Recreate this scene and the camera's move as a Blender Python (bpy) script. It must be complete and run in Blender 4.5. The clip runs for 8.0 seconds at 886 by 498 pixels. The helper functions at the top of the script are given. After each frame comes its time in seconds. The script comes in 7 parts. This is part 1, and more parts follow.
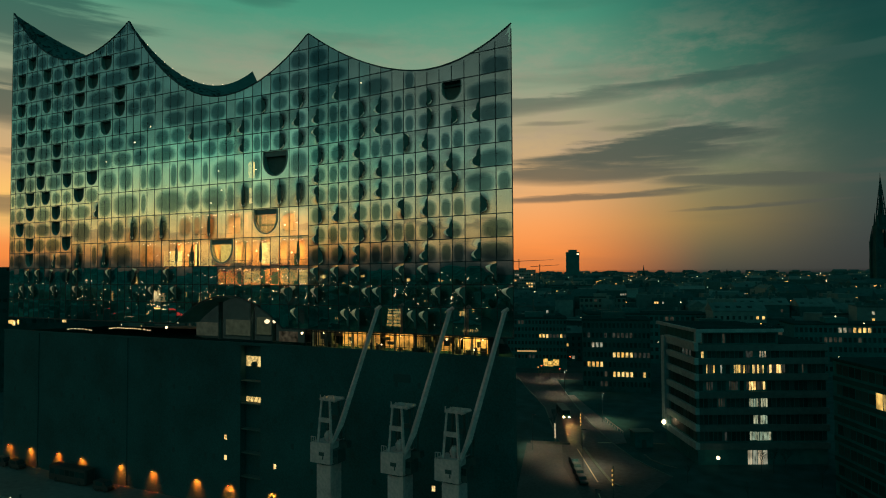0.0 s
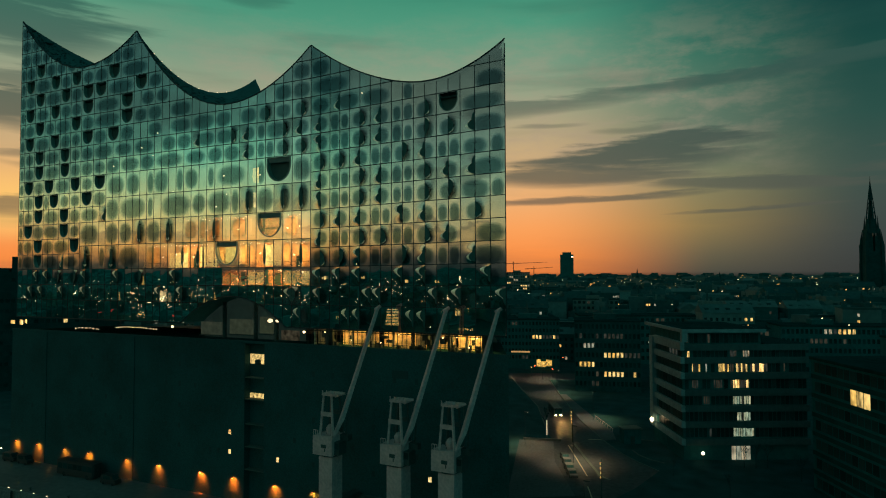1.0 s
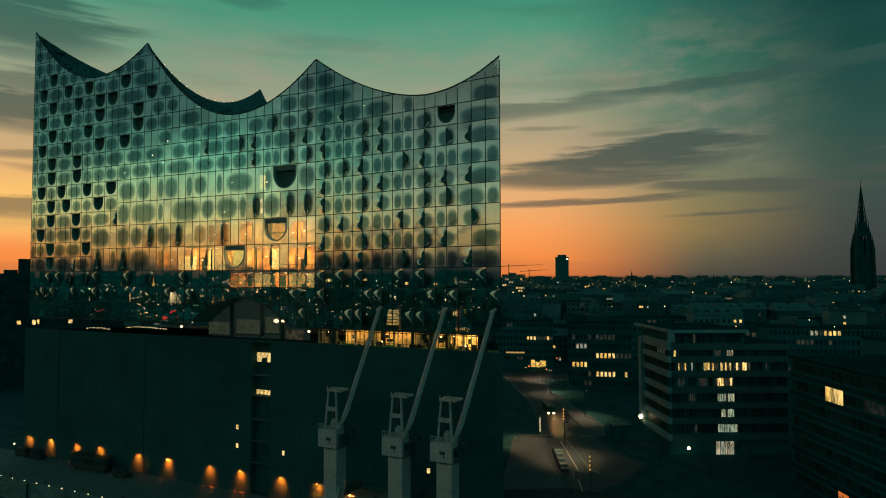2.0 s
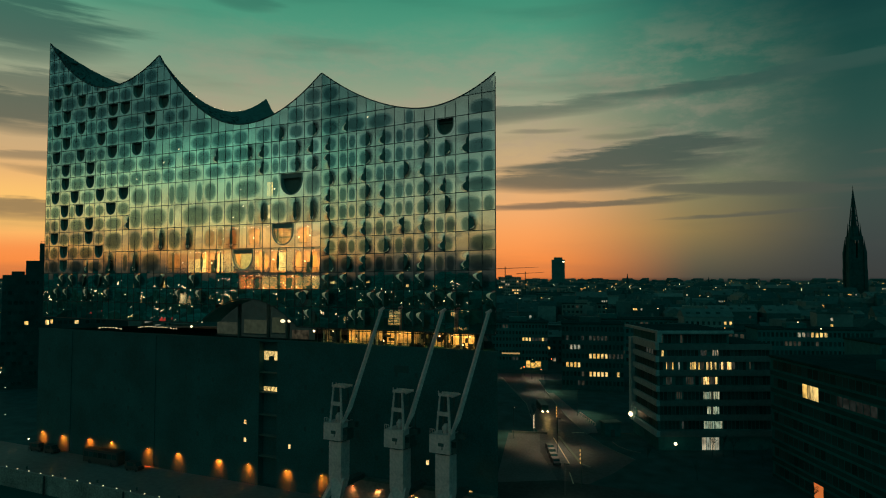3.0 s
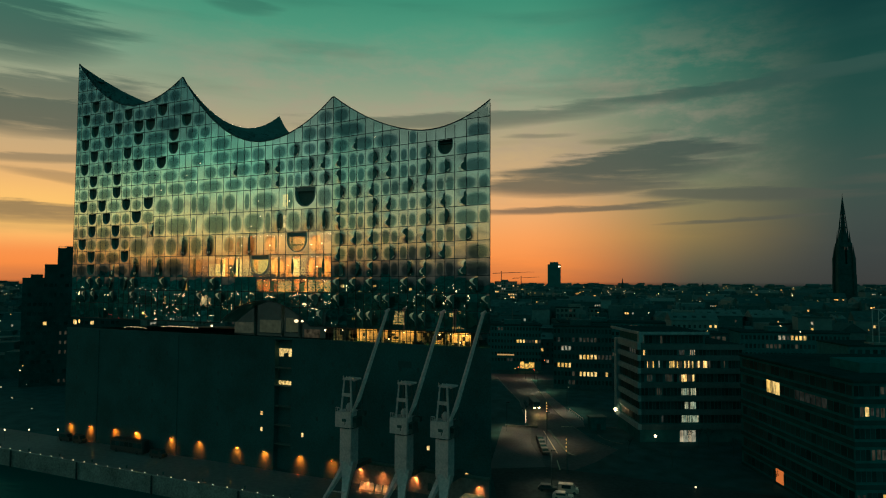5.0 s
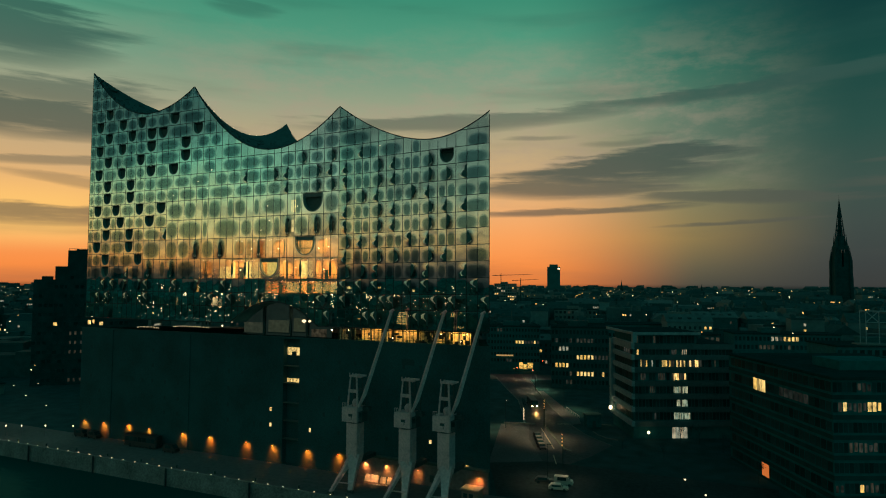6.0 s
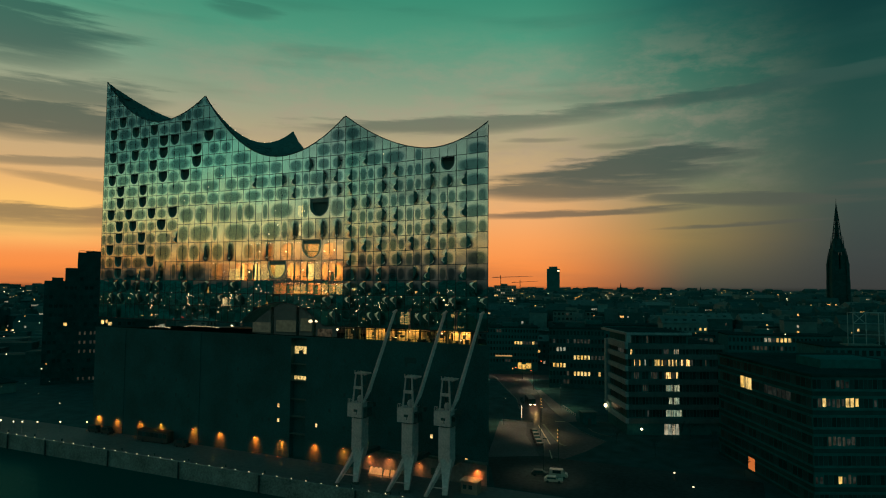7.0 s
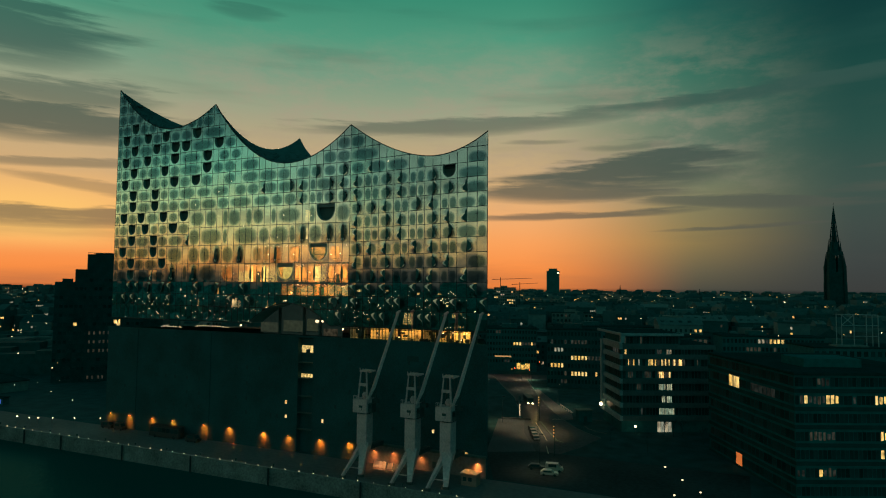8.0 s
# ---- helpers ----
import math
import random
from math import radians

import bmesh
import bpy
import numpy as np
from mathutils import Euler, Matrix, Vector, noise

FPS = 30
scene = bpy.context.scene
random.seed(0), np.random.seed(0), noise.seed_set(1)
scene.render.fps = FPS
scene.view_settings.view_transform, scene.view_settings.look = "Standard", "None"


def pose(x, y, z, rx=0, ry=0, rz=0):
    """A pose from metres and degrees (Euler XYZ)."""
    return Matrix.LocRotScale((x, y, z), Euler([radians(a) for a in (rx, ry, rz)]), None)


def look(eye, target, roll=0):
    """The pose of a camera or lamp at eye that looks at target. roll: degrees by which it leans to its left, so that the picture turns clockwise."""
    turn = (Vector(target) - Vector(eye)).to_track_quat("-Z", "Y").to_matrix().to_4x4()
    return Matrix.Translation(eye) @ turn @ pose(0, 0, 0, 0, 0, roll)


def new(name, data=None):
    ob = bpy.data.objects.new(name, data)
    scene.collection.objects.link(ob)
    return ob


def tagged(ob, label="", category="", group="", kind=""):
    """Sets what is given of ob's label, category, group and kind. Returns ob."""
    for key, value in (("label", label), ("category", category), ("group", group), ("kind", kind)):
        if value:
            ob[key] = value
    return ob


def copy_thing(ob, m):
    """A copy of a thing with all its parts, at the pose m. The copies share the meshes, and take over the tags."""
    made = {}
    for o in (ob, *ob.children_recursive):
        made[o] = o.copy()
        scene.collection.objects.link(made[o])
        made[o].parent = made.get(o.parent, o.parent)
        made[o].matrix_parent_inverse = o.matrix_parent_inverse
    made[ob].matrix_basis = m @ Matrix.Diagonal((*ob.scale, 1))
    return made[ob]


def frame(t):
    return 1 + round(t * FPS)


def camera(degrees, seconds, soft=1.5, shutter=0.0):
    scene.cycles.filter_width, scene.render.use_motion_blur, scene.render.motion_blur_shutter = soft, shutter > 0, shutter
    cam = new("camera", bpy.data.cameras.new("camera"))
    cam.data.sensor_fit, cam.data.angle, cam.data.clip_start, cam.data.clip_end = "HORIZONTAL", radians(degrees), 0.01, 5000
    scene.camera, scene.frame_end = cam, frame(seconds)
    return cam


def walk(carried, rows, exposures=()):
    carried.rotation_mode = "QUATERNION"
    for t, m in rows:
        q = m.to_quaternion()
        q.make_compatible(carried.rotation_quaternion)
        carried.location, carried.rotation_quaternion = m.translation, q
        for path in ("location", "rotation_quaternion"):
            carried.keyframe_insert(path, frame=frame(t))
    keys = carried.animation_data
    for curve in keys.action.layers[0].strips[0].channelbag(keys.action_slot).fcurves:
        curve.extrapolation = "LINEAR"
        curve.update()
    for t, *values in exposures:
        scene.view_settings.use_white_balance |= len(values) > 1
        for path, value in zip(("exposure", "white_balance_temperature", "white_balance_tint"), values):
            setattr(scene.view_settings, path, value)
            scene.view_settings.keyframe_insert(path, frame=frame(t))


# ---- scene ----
cam = camera(69.3, 8.0, soft=1.1)
METRES, EYE, TILT, LEAN, TURN = 57.0, 46.2, 2.0, 0.35, 25.9
ROWS = [
    (0.0, 0.0, 0.0, 0.0, 0.0, 0.0, -0.0),
    (0.5, -0.0024, -0.0452, 0.0007, -0.25, 0.09, -0.07),
    (1.0, -0.0057, -0.0988, 0.0021, -0.47, 0.19, -0.16),
    (1.5, -0.01, -0.158, 0.0048, -0.67, 0.29, -0.2),
    (3.0, -0.0241, -0.349, 0.0148, -1.15, 0.58, -0.41),
    (3.5, -0.0277, -0.4137, 0.0179, -1.25, 0.68, -0.47),
    (4.0, -0.032, -0.4786, 0.0214, -1.34, 0.76, -0.57),
    (4.5, -0.036, -0.5435, 0.0239, -1.41, 0.85, -0.61),
    (6.0, -0.0515, -0.7357, 0.0288, -1.45, 1.14, -0.72),
    (6.5, -0.055, -0.8008, 0.031, -1.44, 1.22, -0.76),
    (7.0, -0.0589, -0.8659, 0.0333, -1.45, 1.3, -0.81),
    (7.5, -0.0631, -0.9313, 0.0359, -1.44, 1.38, -0.88),
    (8.0, -0.068, -0.9968, 0.0387, -1.44, 1.45, -0.95),
]
walk(cam, [(t, pose(0, 0, EYE, TILT, LEAN, TURN) @ pose(METRES * x, METRES * y, METRES * z, 90 + pitch, roll, yaw)) for t, x, y, z, yaw, pitch, roll in ROWS])

# ---- sky and world ----
world = bpy.data.worlds.new("dusk_sky")
scene.world = world
world.use_nodes = True
WN, WL = world.node_tree.nodes, world.node_tree.links
WN.clear()


def wmath(op, a, b=None, c=None, clamp=False):
    n = WN.new("ShaderNodeMath")
    n.operation, n.use_clamp = op, clamp
    for i, v in enumerate((a, b, c)):
        if v is None:
            continue
        if isinstance(v, (int, float)):
            n.inputs[i].default_value = v
        else:
            WL.new(v, n.inputs[i])
    return n.outputs[0]


def wsmooth(value, lo, hi):
    n = WN.new("ShaderNodeMapRange")
    n.interpolation_type = "SMOOTHSTEP"
    WL.new(value, n.inputs[0])
    n.inputs[1].default_value, n.inputs[2].default_value = lo, hi
    return n.outputs[0]


def wmix(fac, a, b):
    n = WN.new("ShaderNodeMix")
    n.data_type = "RGBA"
    if isinstance(fac, float):
        n.inputs[0].default_value = fac
    else:
        WL.new(fac, n.inputs[0])
    for i, v in ((6, a), (7, b)):
        if isinstance(v, tuple):
            n.inputs[i].default_value = (*v, 1)
        else:
            WL.new(v, n.inputs[i])
    return n.outputs[2]


def srgb(r, g, b):
    return tuple((v / 255 / 12.92) if v <= 10 else ((v / 255 + 0.055) / 1.055) ** 2.4 for v in (r, g, b))


def wramp(value, stops):
    """Colours over the elevation in degrees, 0 to 90."""
    n = WN.new("ShaderNodeValToRGB")
    el = n.color_ramp.elements
    while len(el) < len(stops):
        el.new(0.5)
    for e, (deg, col) in zip(el, stops):
        e.position, e.color = deg / 90, (*srgb(*col), 1)
    WL.new(value, n.inputs[0])
    return n.outputs[0]


coord = WN.new("ShaderNodeTexCoord")
sep = WN.new("ShaderNodeSeparateXYZ")
WL.new(coord.outputs["Generated"], sep.inputs[0])
elev = wmath("MULTIPLY", wmath("ARCSINE", sep.outputs[2]), 57.2958)
azim = wmath("MULTIPLY", wmath("ARCTAN2", sep.outputs[0], sep.outputs[1]), 57.2958)
el01 = wmath("DIVIDE", wmath("MAXIMUM", elev, 0.0), 90.0)

GLOW = [(0, (224, 124, 62)), (1.5, (250, 144, 70)), (4, (250, 162, 92)), (6.5, (240, 176, 114)), (9, (214, 174, 122)),
        (12, (188, 167, 128)), (15, (158, 162, 133)), (18, (122, 155, 129)), (21.5, (79, 151, 123)), (25, (55, 138, 112)),
        (38, (36, 96, 94)), (90, (22, 80, 84))]
MIDDLE = [(0, (80, 78, 66)), (1.5, (108, 99, 74)), (4, (150, 128, 80)), (6.5, (142, 132, 92)), (9, (126, 132, 103)), (12, (104, 124, 104)),
          (15, (88, 122, 102)), (18, (60, 116, 97)), (23, (36, 98, 87)), (38, (26, 78, 78)), (90, (20, 70, 74))]
EAST = [(0, (60, 62, 60)), (2, (62, 68, 66)), (5, (65, 77, 72)), (8, (62, 83, 75)), (12, (44, 80, 72)),
        (17, (28, 72, 66)), (23, (14, 56, 56)), (38, (16, 58, 60)), (90, (16, 58, 62))]
WEST = [(0, (26, 46, 43)), (0.9, (84, 74, 58)), (1.7, (196, 134, 74)), (3.0, (240, 188, 108)), (5.0, (214, 204, 136)), (7.5, (166, 200, 150)), (10, (120, 184, 150)),
        (13, (88, 152, 132)), (15, (70, 124, 112)), (17, (54, 100, 94)), (22, (44, 86, 86)), (34, (38, 82, 84)), (90, (24, 78, 82))]
SOUTHWEST = [(0, (22, 44, 42)), (1.3, (60, 66, 60)), (2.2, (122, 110, 84)), (3.3, (200, 168, 110)), (5.0, (202, 190, 136)), (7.5, (162, 182, 146)), (10, (130, 166, 142)),
             (13, (116, 142, 127)), (15, (106, 126, 112)), (17, (92, 111, 101)), (22, (74, 96, 91)), (34, (42, 82, 84)), (90, (24, 78, 82))]
SOUTH = [(0, (28, 66, 62)), (3, (46, 114, 106)), (10, (54, 136, 124)), (25, (44, 128, 118)), (90, (28, 102, 98))]
sky = wmix(wsmooth(azim, -18.0, -2.0), wramp(el01, GLOW), wramp(el01, MIDDLE))
sky = wmix(wsmooth(azim, -7.0, 9.0), sky, wramp(el01, EAST))
yellow = wmath("MULTIPLY", wsmooth(azim, -46.0, -56.0), wmath("MULTIPLY", wsmooth(elev, 2.0, 4.5), wsmooth(elev, 9.5, 5.5)))
sky = wmix(wmath("MULTIPLY", yellow, 0.9), sky, srgb(255, 200, 112))
back = wmath("MAXIMUM", wsmooth(azim, -72.0, -104.0), wsmooth(azim, 120.0, 160.0))
sky = wmix(back, sky, wramp(el01, WEST))
dusky = wmath("MULTIPLY", wsmooth(wmath("ADD", elev, wmath("MULTIPLY", wmath("ADD", azim, 131.0), 0.45)), 8.5, 12.0), wmath("MULTIPLY", wsmooth(azim, -142.0, -132.0), back))
sky = wmix(wmath("MULTIPLY", dusky, 0.66), sky, srgb(60, 94, 88))
sky = wmix(wsmooth(azim, -136.0, -148.0), sky, wramp(el01, SOUTHWEST))
sky = wmix(wmath("MAXIMUM", wsmooth(azim, -166.0, -178.0), wsmooth(azim, 60.0, 130.0)), sky, wramp(el01, SOUTH))

# ragged edges for the cloud bars
cmb = WN.new("ShaderNodeCombineXYZ")
WL.new(wmath("MULTIPLY", azim, 0.075), cmb.inputs[0])
WL.new(wmath("MULTIPLY", elev, 0.75), cmb.inputs[1])
warp = WN.new("ShaderNodeTexNoise")
warp.inputs["Scale"].default_value, warp.inputs["Detail"].default_value, warp.inputs["Roughness"].default_value = 1.0, 6.0, 0.6
WL.new(cmb.outputs[0], warp.inputs["Vector"])
ragged = wmath("SUBTRACT", warp.outputs[0], 0.5)

# azimuth, elevation, half length, half height (degrees), slope, strength
BARS = [(-23, 14.3, 17, 0.9, 0.04, 0.6), (3, 15.9, 15, 0.75, 0.05, 0.7), (-8.5, 9.7, 10.5, 1.7, 0.05, 0.9), (-12.5, 8.35, 11.5, 0.9, 0.0, 0.8),
        (1.5, 7.1, 10, 0.55, -0.04, 0.7), (-12, 6.4, 10.5, 0.42, 0.03, 0.75), (0.3, 5.15, 7, 0.2, 0.03, 0.7),
        (-56, 12.3, 13, 1.5, 0.02, 0.8), (-55, 9.3, 9, 0.35, 0.06, 0.5), (-53, 7.6, 8, 0.6, -0.12, 0.4), (-57, 5.2, 13, 0.95, 0.0, 0.7), (-55, 14.5, 8, 1.3, 0.05, 0.6),
        (-60, 18.5, 10, 2.6, 0.0, 0.75), (-42, 22.6, 3.5, 0.6, 0.0, 0.4), (-8, 12.3, 4.5, 0.5, 0.03, 0.4), (11, 7.9, 6, 0.4, 0.02, 0.6), (12.5, 9.5, 4, 0.25, 0.05, 0.6), (-1, 10.6, 5, 0.3, 0.05, 0.5), (-16, 12.9, 4, 0.3, 0.0, 0.4),
        (-124, 3.3, 12, 0.8, 0.02, 0.5), (-112, 9.5, 14, 1.2, 0.0, 0.35), (-137, 6.0, 6, 0.5, 0.0, 0.3), (-146, 4.2, 9, 0.5, 0.02, 0.5), (-150, 9.0, 8, 0.8, -0.03, 0.4), (-128, 13.5, 22, 1.6, 0.02, 0.4)]
cover = None
for a0, e0, wa, we, slope, power in BARS:
    da = wmath("SUBTRACT", azim, float(a0))
    de = wmath("SUBTRACT", wmath("SUBTRACT", elev, e0), wmath("MULTIPLY", da, slope))
    de = wmath("ADD", de, wmath("MULTIPLY", ragged, we * 3.0))
    u, v = wmath("DIVIDE", da, float(wa)), wmath("DIVIDE", de, float(we))
    r = wmath("ADD", wmath("MULTIPLY", u, u), wmath("MULTIPLY", v, v))
    m = wmath("MULTIPLY", wsmooth(wmath("ADD", r, wmath("MULTIPLY", ragged, 2.6)), 1.2, 0.1), power)
    cover = m if cover is None else wmath("MAXIMUM", cover, m)
# thin high streaks everywhere
streak = WN.new("ShaderNodeTexNoise")
streak.inputs["Scale"].default_value, streak.inputs["Detail"].default_value = 0.55, 5.0
WL.new(cmb.outputs[0], streak.inputs["Vector"])
cover = wmath("MAXIMUM", cover, wmath("MULTIPLY", wsmooth(streak.outputs[0], 0.5, 0.78), 0.3))
# a thin mottled veil, faintly pink against the green
cmb2 = WN.new("ShaderNodeCombineXYZ")
WL.new(wmath("MULTIPLY", azim, 0.16), cmb2.inputs[0])
WL.new(wmath("MULTIPLY", elev, 0.42), cmb2.inputs[1])
veil = WN.new("ShaderNodeTexNoise")
veil.inputs["Scale"].default_value, veil.inputs["Detail"].default_value, veil.inputs["Roughness"].default_value = 0.8, 8.0, 0.68
WL.new(cmb2.outputs[0], veil.inputs["Vector"])
veil_mask = wmath("MULTIPLY", wsmooth(veil.outputs[0], 0.4, 0.66), wmath("MULTIPLY", wsmooth(elev, 5.0, 11.0), wsmooth(elev, 24.0, 15.0)))
front_mask = wmath("MULTIPLY", wsmooth(azim, -64.0, -38.0), wsmooth(azim, 9.0, -7.0))
sky = wmix(wmath("MULTIPLY", wmath("MULTIPLY", veil_mask, front_mask), 0.42), sky, srgb(172, 152, 132))
cloud = wmix(wmath("DIVIDE", wmath("MAXIMUM", elev, 0.0), 19.0, clamp=True), srgb(96, 88, 78), srgb(42, 84, 77))
sky = wmix(cover, sky, cloud)
ground_tint = wsmooth(elev, 0.15, -0.5)
sky = wmix(ground_tint, sky, srgb(10, 24, 24))
bg = WN.new("ShaderNodeBackground")
bg.inputs[1].default_value = 1.0
WL.new(sky, bg.inputs[0])
wout = WN.new("ShaderNodeOutputWorld")
WL.new(bg.outputs[0], wout.inputs[0])

# ---- materials ----
MATS = {}


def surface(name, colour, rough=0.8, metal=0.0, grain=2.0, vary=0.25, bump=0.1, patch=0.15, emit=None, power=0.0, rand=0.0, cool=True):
    """A plain surface with grain and larger patches; emit only for things that give off light."""
    m = bpy.data.materials.new(name)
    m.use_nodes = True
    nodes, links = m.node_tree.nodes, m.node_tree.links
    bsdf = nodes["Principled BSDF"]
    tc = nodes.new("ShaderNodeTexCoord")
    fine, big = nodes.new("ShaderNodeTexNoise"), nodes.new("ShaderNodeTexNoise")
    fine.inputs["Scale"].default_value, fine.inputs["Detail"].default_value = grain, 5.0
    big.inputs["Scale"].default_value, big.inputs["Detail"].default_value = patch, 4.0
    total = nodes.new("ShaderNodeMath")
    total.operation = "ADD"
    for n, i in ((fine, 0), (big, 1)):
        links.new(tc.outputs["Object"], n.inputs["Vector"])
        links.new(n.outputs[0], total.inputs[i])
    span = nodes.new("ShaderNodeMapRange")
    span.inputs[1].default_value, span.inputs[2].default_value = 0.6, 1.4
    span.inputs[3].default_value, span.inputs[4].default_value = 1 - vary, 1 + vary
    links.new(total.outputs[0], span.inputs[0])
    value = span.outputs[0]
    if rand:
        info, mul, rr = nodes.new("ShaderNodeObjectInfo"), nodes.new("ShaderNodeMath"), nodes.new("ShaderNodeMapRange")
        rr.inputs[3].default_value, rr.inputs[4].default_value = 1 - rand, 1 + rand
        links.new(info.outputs["Random"], rr.inputs[0])
        mul.operation = "MULTIPLY"
        links.new(value, mul.inputs[0])
        links.new(rr.outputs[0], mul.inputs[1])
        value = mul.outputs[0]
    tint = nodes.new("ShaderNodeVectorMath")
    tint.operation = "SCALE"
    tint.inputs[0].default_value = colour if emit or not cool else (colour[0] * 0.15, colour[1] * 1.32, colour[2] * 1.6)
    links.new(value, tint.inputs["Scale"])
    links.new(tint.outputs[0], bsdf.inputs["Base Color"])
    bsdf.inputs["Roughness"].default_value, bsdf.inputs["Metallic"].default_value = rough, metal
    if bump:
        b = nodes.new("ShaderNodeBump")
        b.inputs["Strength"].default_value, b.inputs["Distance"].default_value = bump, 0.05
        links.new(fine.outputs[0], b.inputs["Height"])
        links.new(b.outputs[0], bsdf.inputs["Normal"])
    if emit:
        bsdf.inputs["Emission Color"].default_value = (*emit, 1)
        bsdf.inputs["Emission Strength"].default_value = power
    MATS[name] = m
    return m


def city_surface(name, low, high, single=False):
    """Far house walls and roofs: every house in a tone of its own between two colours, with soft stains."""
    m = surface(name, low, 0.9, 0.0, 0.4, 0.3, 0.0, 0.02, cool=False)
    nodes, links = m.node_tree.nodes, m.node_tree.links
    bsdf = nodes["Principled BSDF"]
    bsdf.inputs["Specular IOR Level"].default_value = 0.15
    source = nodes.new("ShaderNodeObjectInfo").outputs["Random"] if single else nodes.new("ShaderNodeNewGeometry").outputs["Random Per Island"]
    mix, curve = nodes.new("ShaderNodeMix"), nodes.new("ShaderNodeMath")
    curve.operation, curve.inputs[1].default_value = "POWER", 2.5
    mix.data_type = "RGBA"
    links.new(source, curve.inputs[0])
    links.new(curve.outputs[0], mix.inputs[0])
    mix.inputs[6].default_value, mix.inputs[7].default_value = (*low, 1), (*high, 1)
    times = nodes.new("ShaderNodeVectorMath")
    times.operation = "SCALE"
    old = bsdf.inputs["Base Color"].links[0].from_node
    links.new(mix.outputs[2], times.inputs[0])
    links.new(old.inputs["Scale"].links[0].from_socket, times.inputs["Scale"])
    links.new(times.outputs[0], bsdf.inputs["Base Color"])
    nodes.remove(old)
    return m


def lit_window(name, warm, cool, power, low=0.15, high=1.5):
    """A lit room behind a pane: uneven brightness between panes and within each."""
    m = bpy.data.materials.new(name)
    m.use_nodes = True
    nodes, links = m.node_tree.nodes, m.node_tree.links
    bsdf = nodes["Principled BSDF"]
    tc, info = nodes.new("ShaderNodeTexCoord"), nodes.new("ShaderNodeObjectInfo")
    shift, noise_tex = nodes.new("ShaderNodeVectorMath"), nodes.new("ShaderNodeTexNoise")
    wide = nodes.new("ShaderNodeVectorMath")
    wide.operation = "SCALE"
    wide.inputs[0].default_value = (37, 53, 71)
    links.new(info.outputs["Random"], wide.inputs["Scale"])
    links.new(tc.outputs["Object"], shift.inputs[0])
    links.new(wide.outputs[0], shift.inputs[1])
    links.new(shift.outputs[0], noise_tex.inputs["Vector"])
    noise_tex.inputs["Scale"].default_value, noise_tex.inputs["Detail"].default_value = 1.1, 3.0
    span = nodes.new("ShaderNodeMapRange")
    span.inputs[1].default_value, span.inputs[2].default_value = 0.3, 0.7
    span.inputs[3].default_value, span.inputs[4].default_value = low * power, high * power
    links.new(noise_tex.outputs[0], span.inputs[0])
    mix = nodes.new("ShaderNodeMix")
    mix.data_type = "RGBA"
    mix.inputs[6].default_value, mix.inputs[7].default_value = (*warm, 1), (*cool, 1)
    links.new(info.outputs["Random"], mix.inputs[0])
    bsdf.inputs["Base Color"].default_value = (0.006, 0.02, 0.018, 1)
    bsdf.inputs["Roughness"].default_value = 0.2
    bsdf.inputs["Specular IOR Level"].default_value = 0.15
    links.new(mix.outputs[2], bsdf.inputs["Emission Color"])
    links.new(span.outputs[0], bsdf.inputs["Emission Strength"])
    MATS[name] = m
    return m


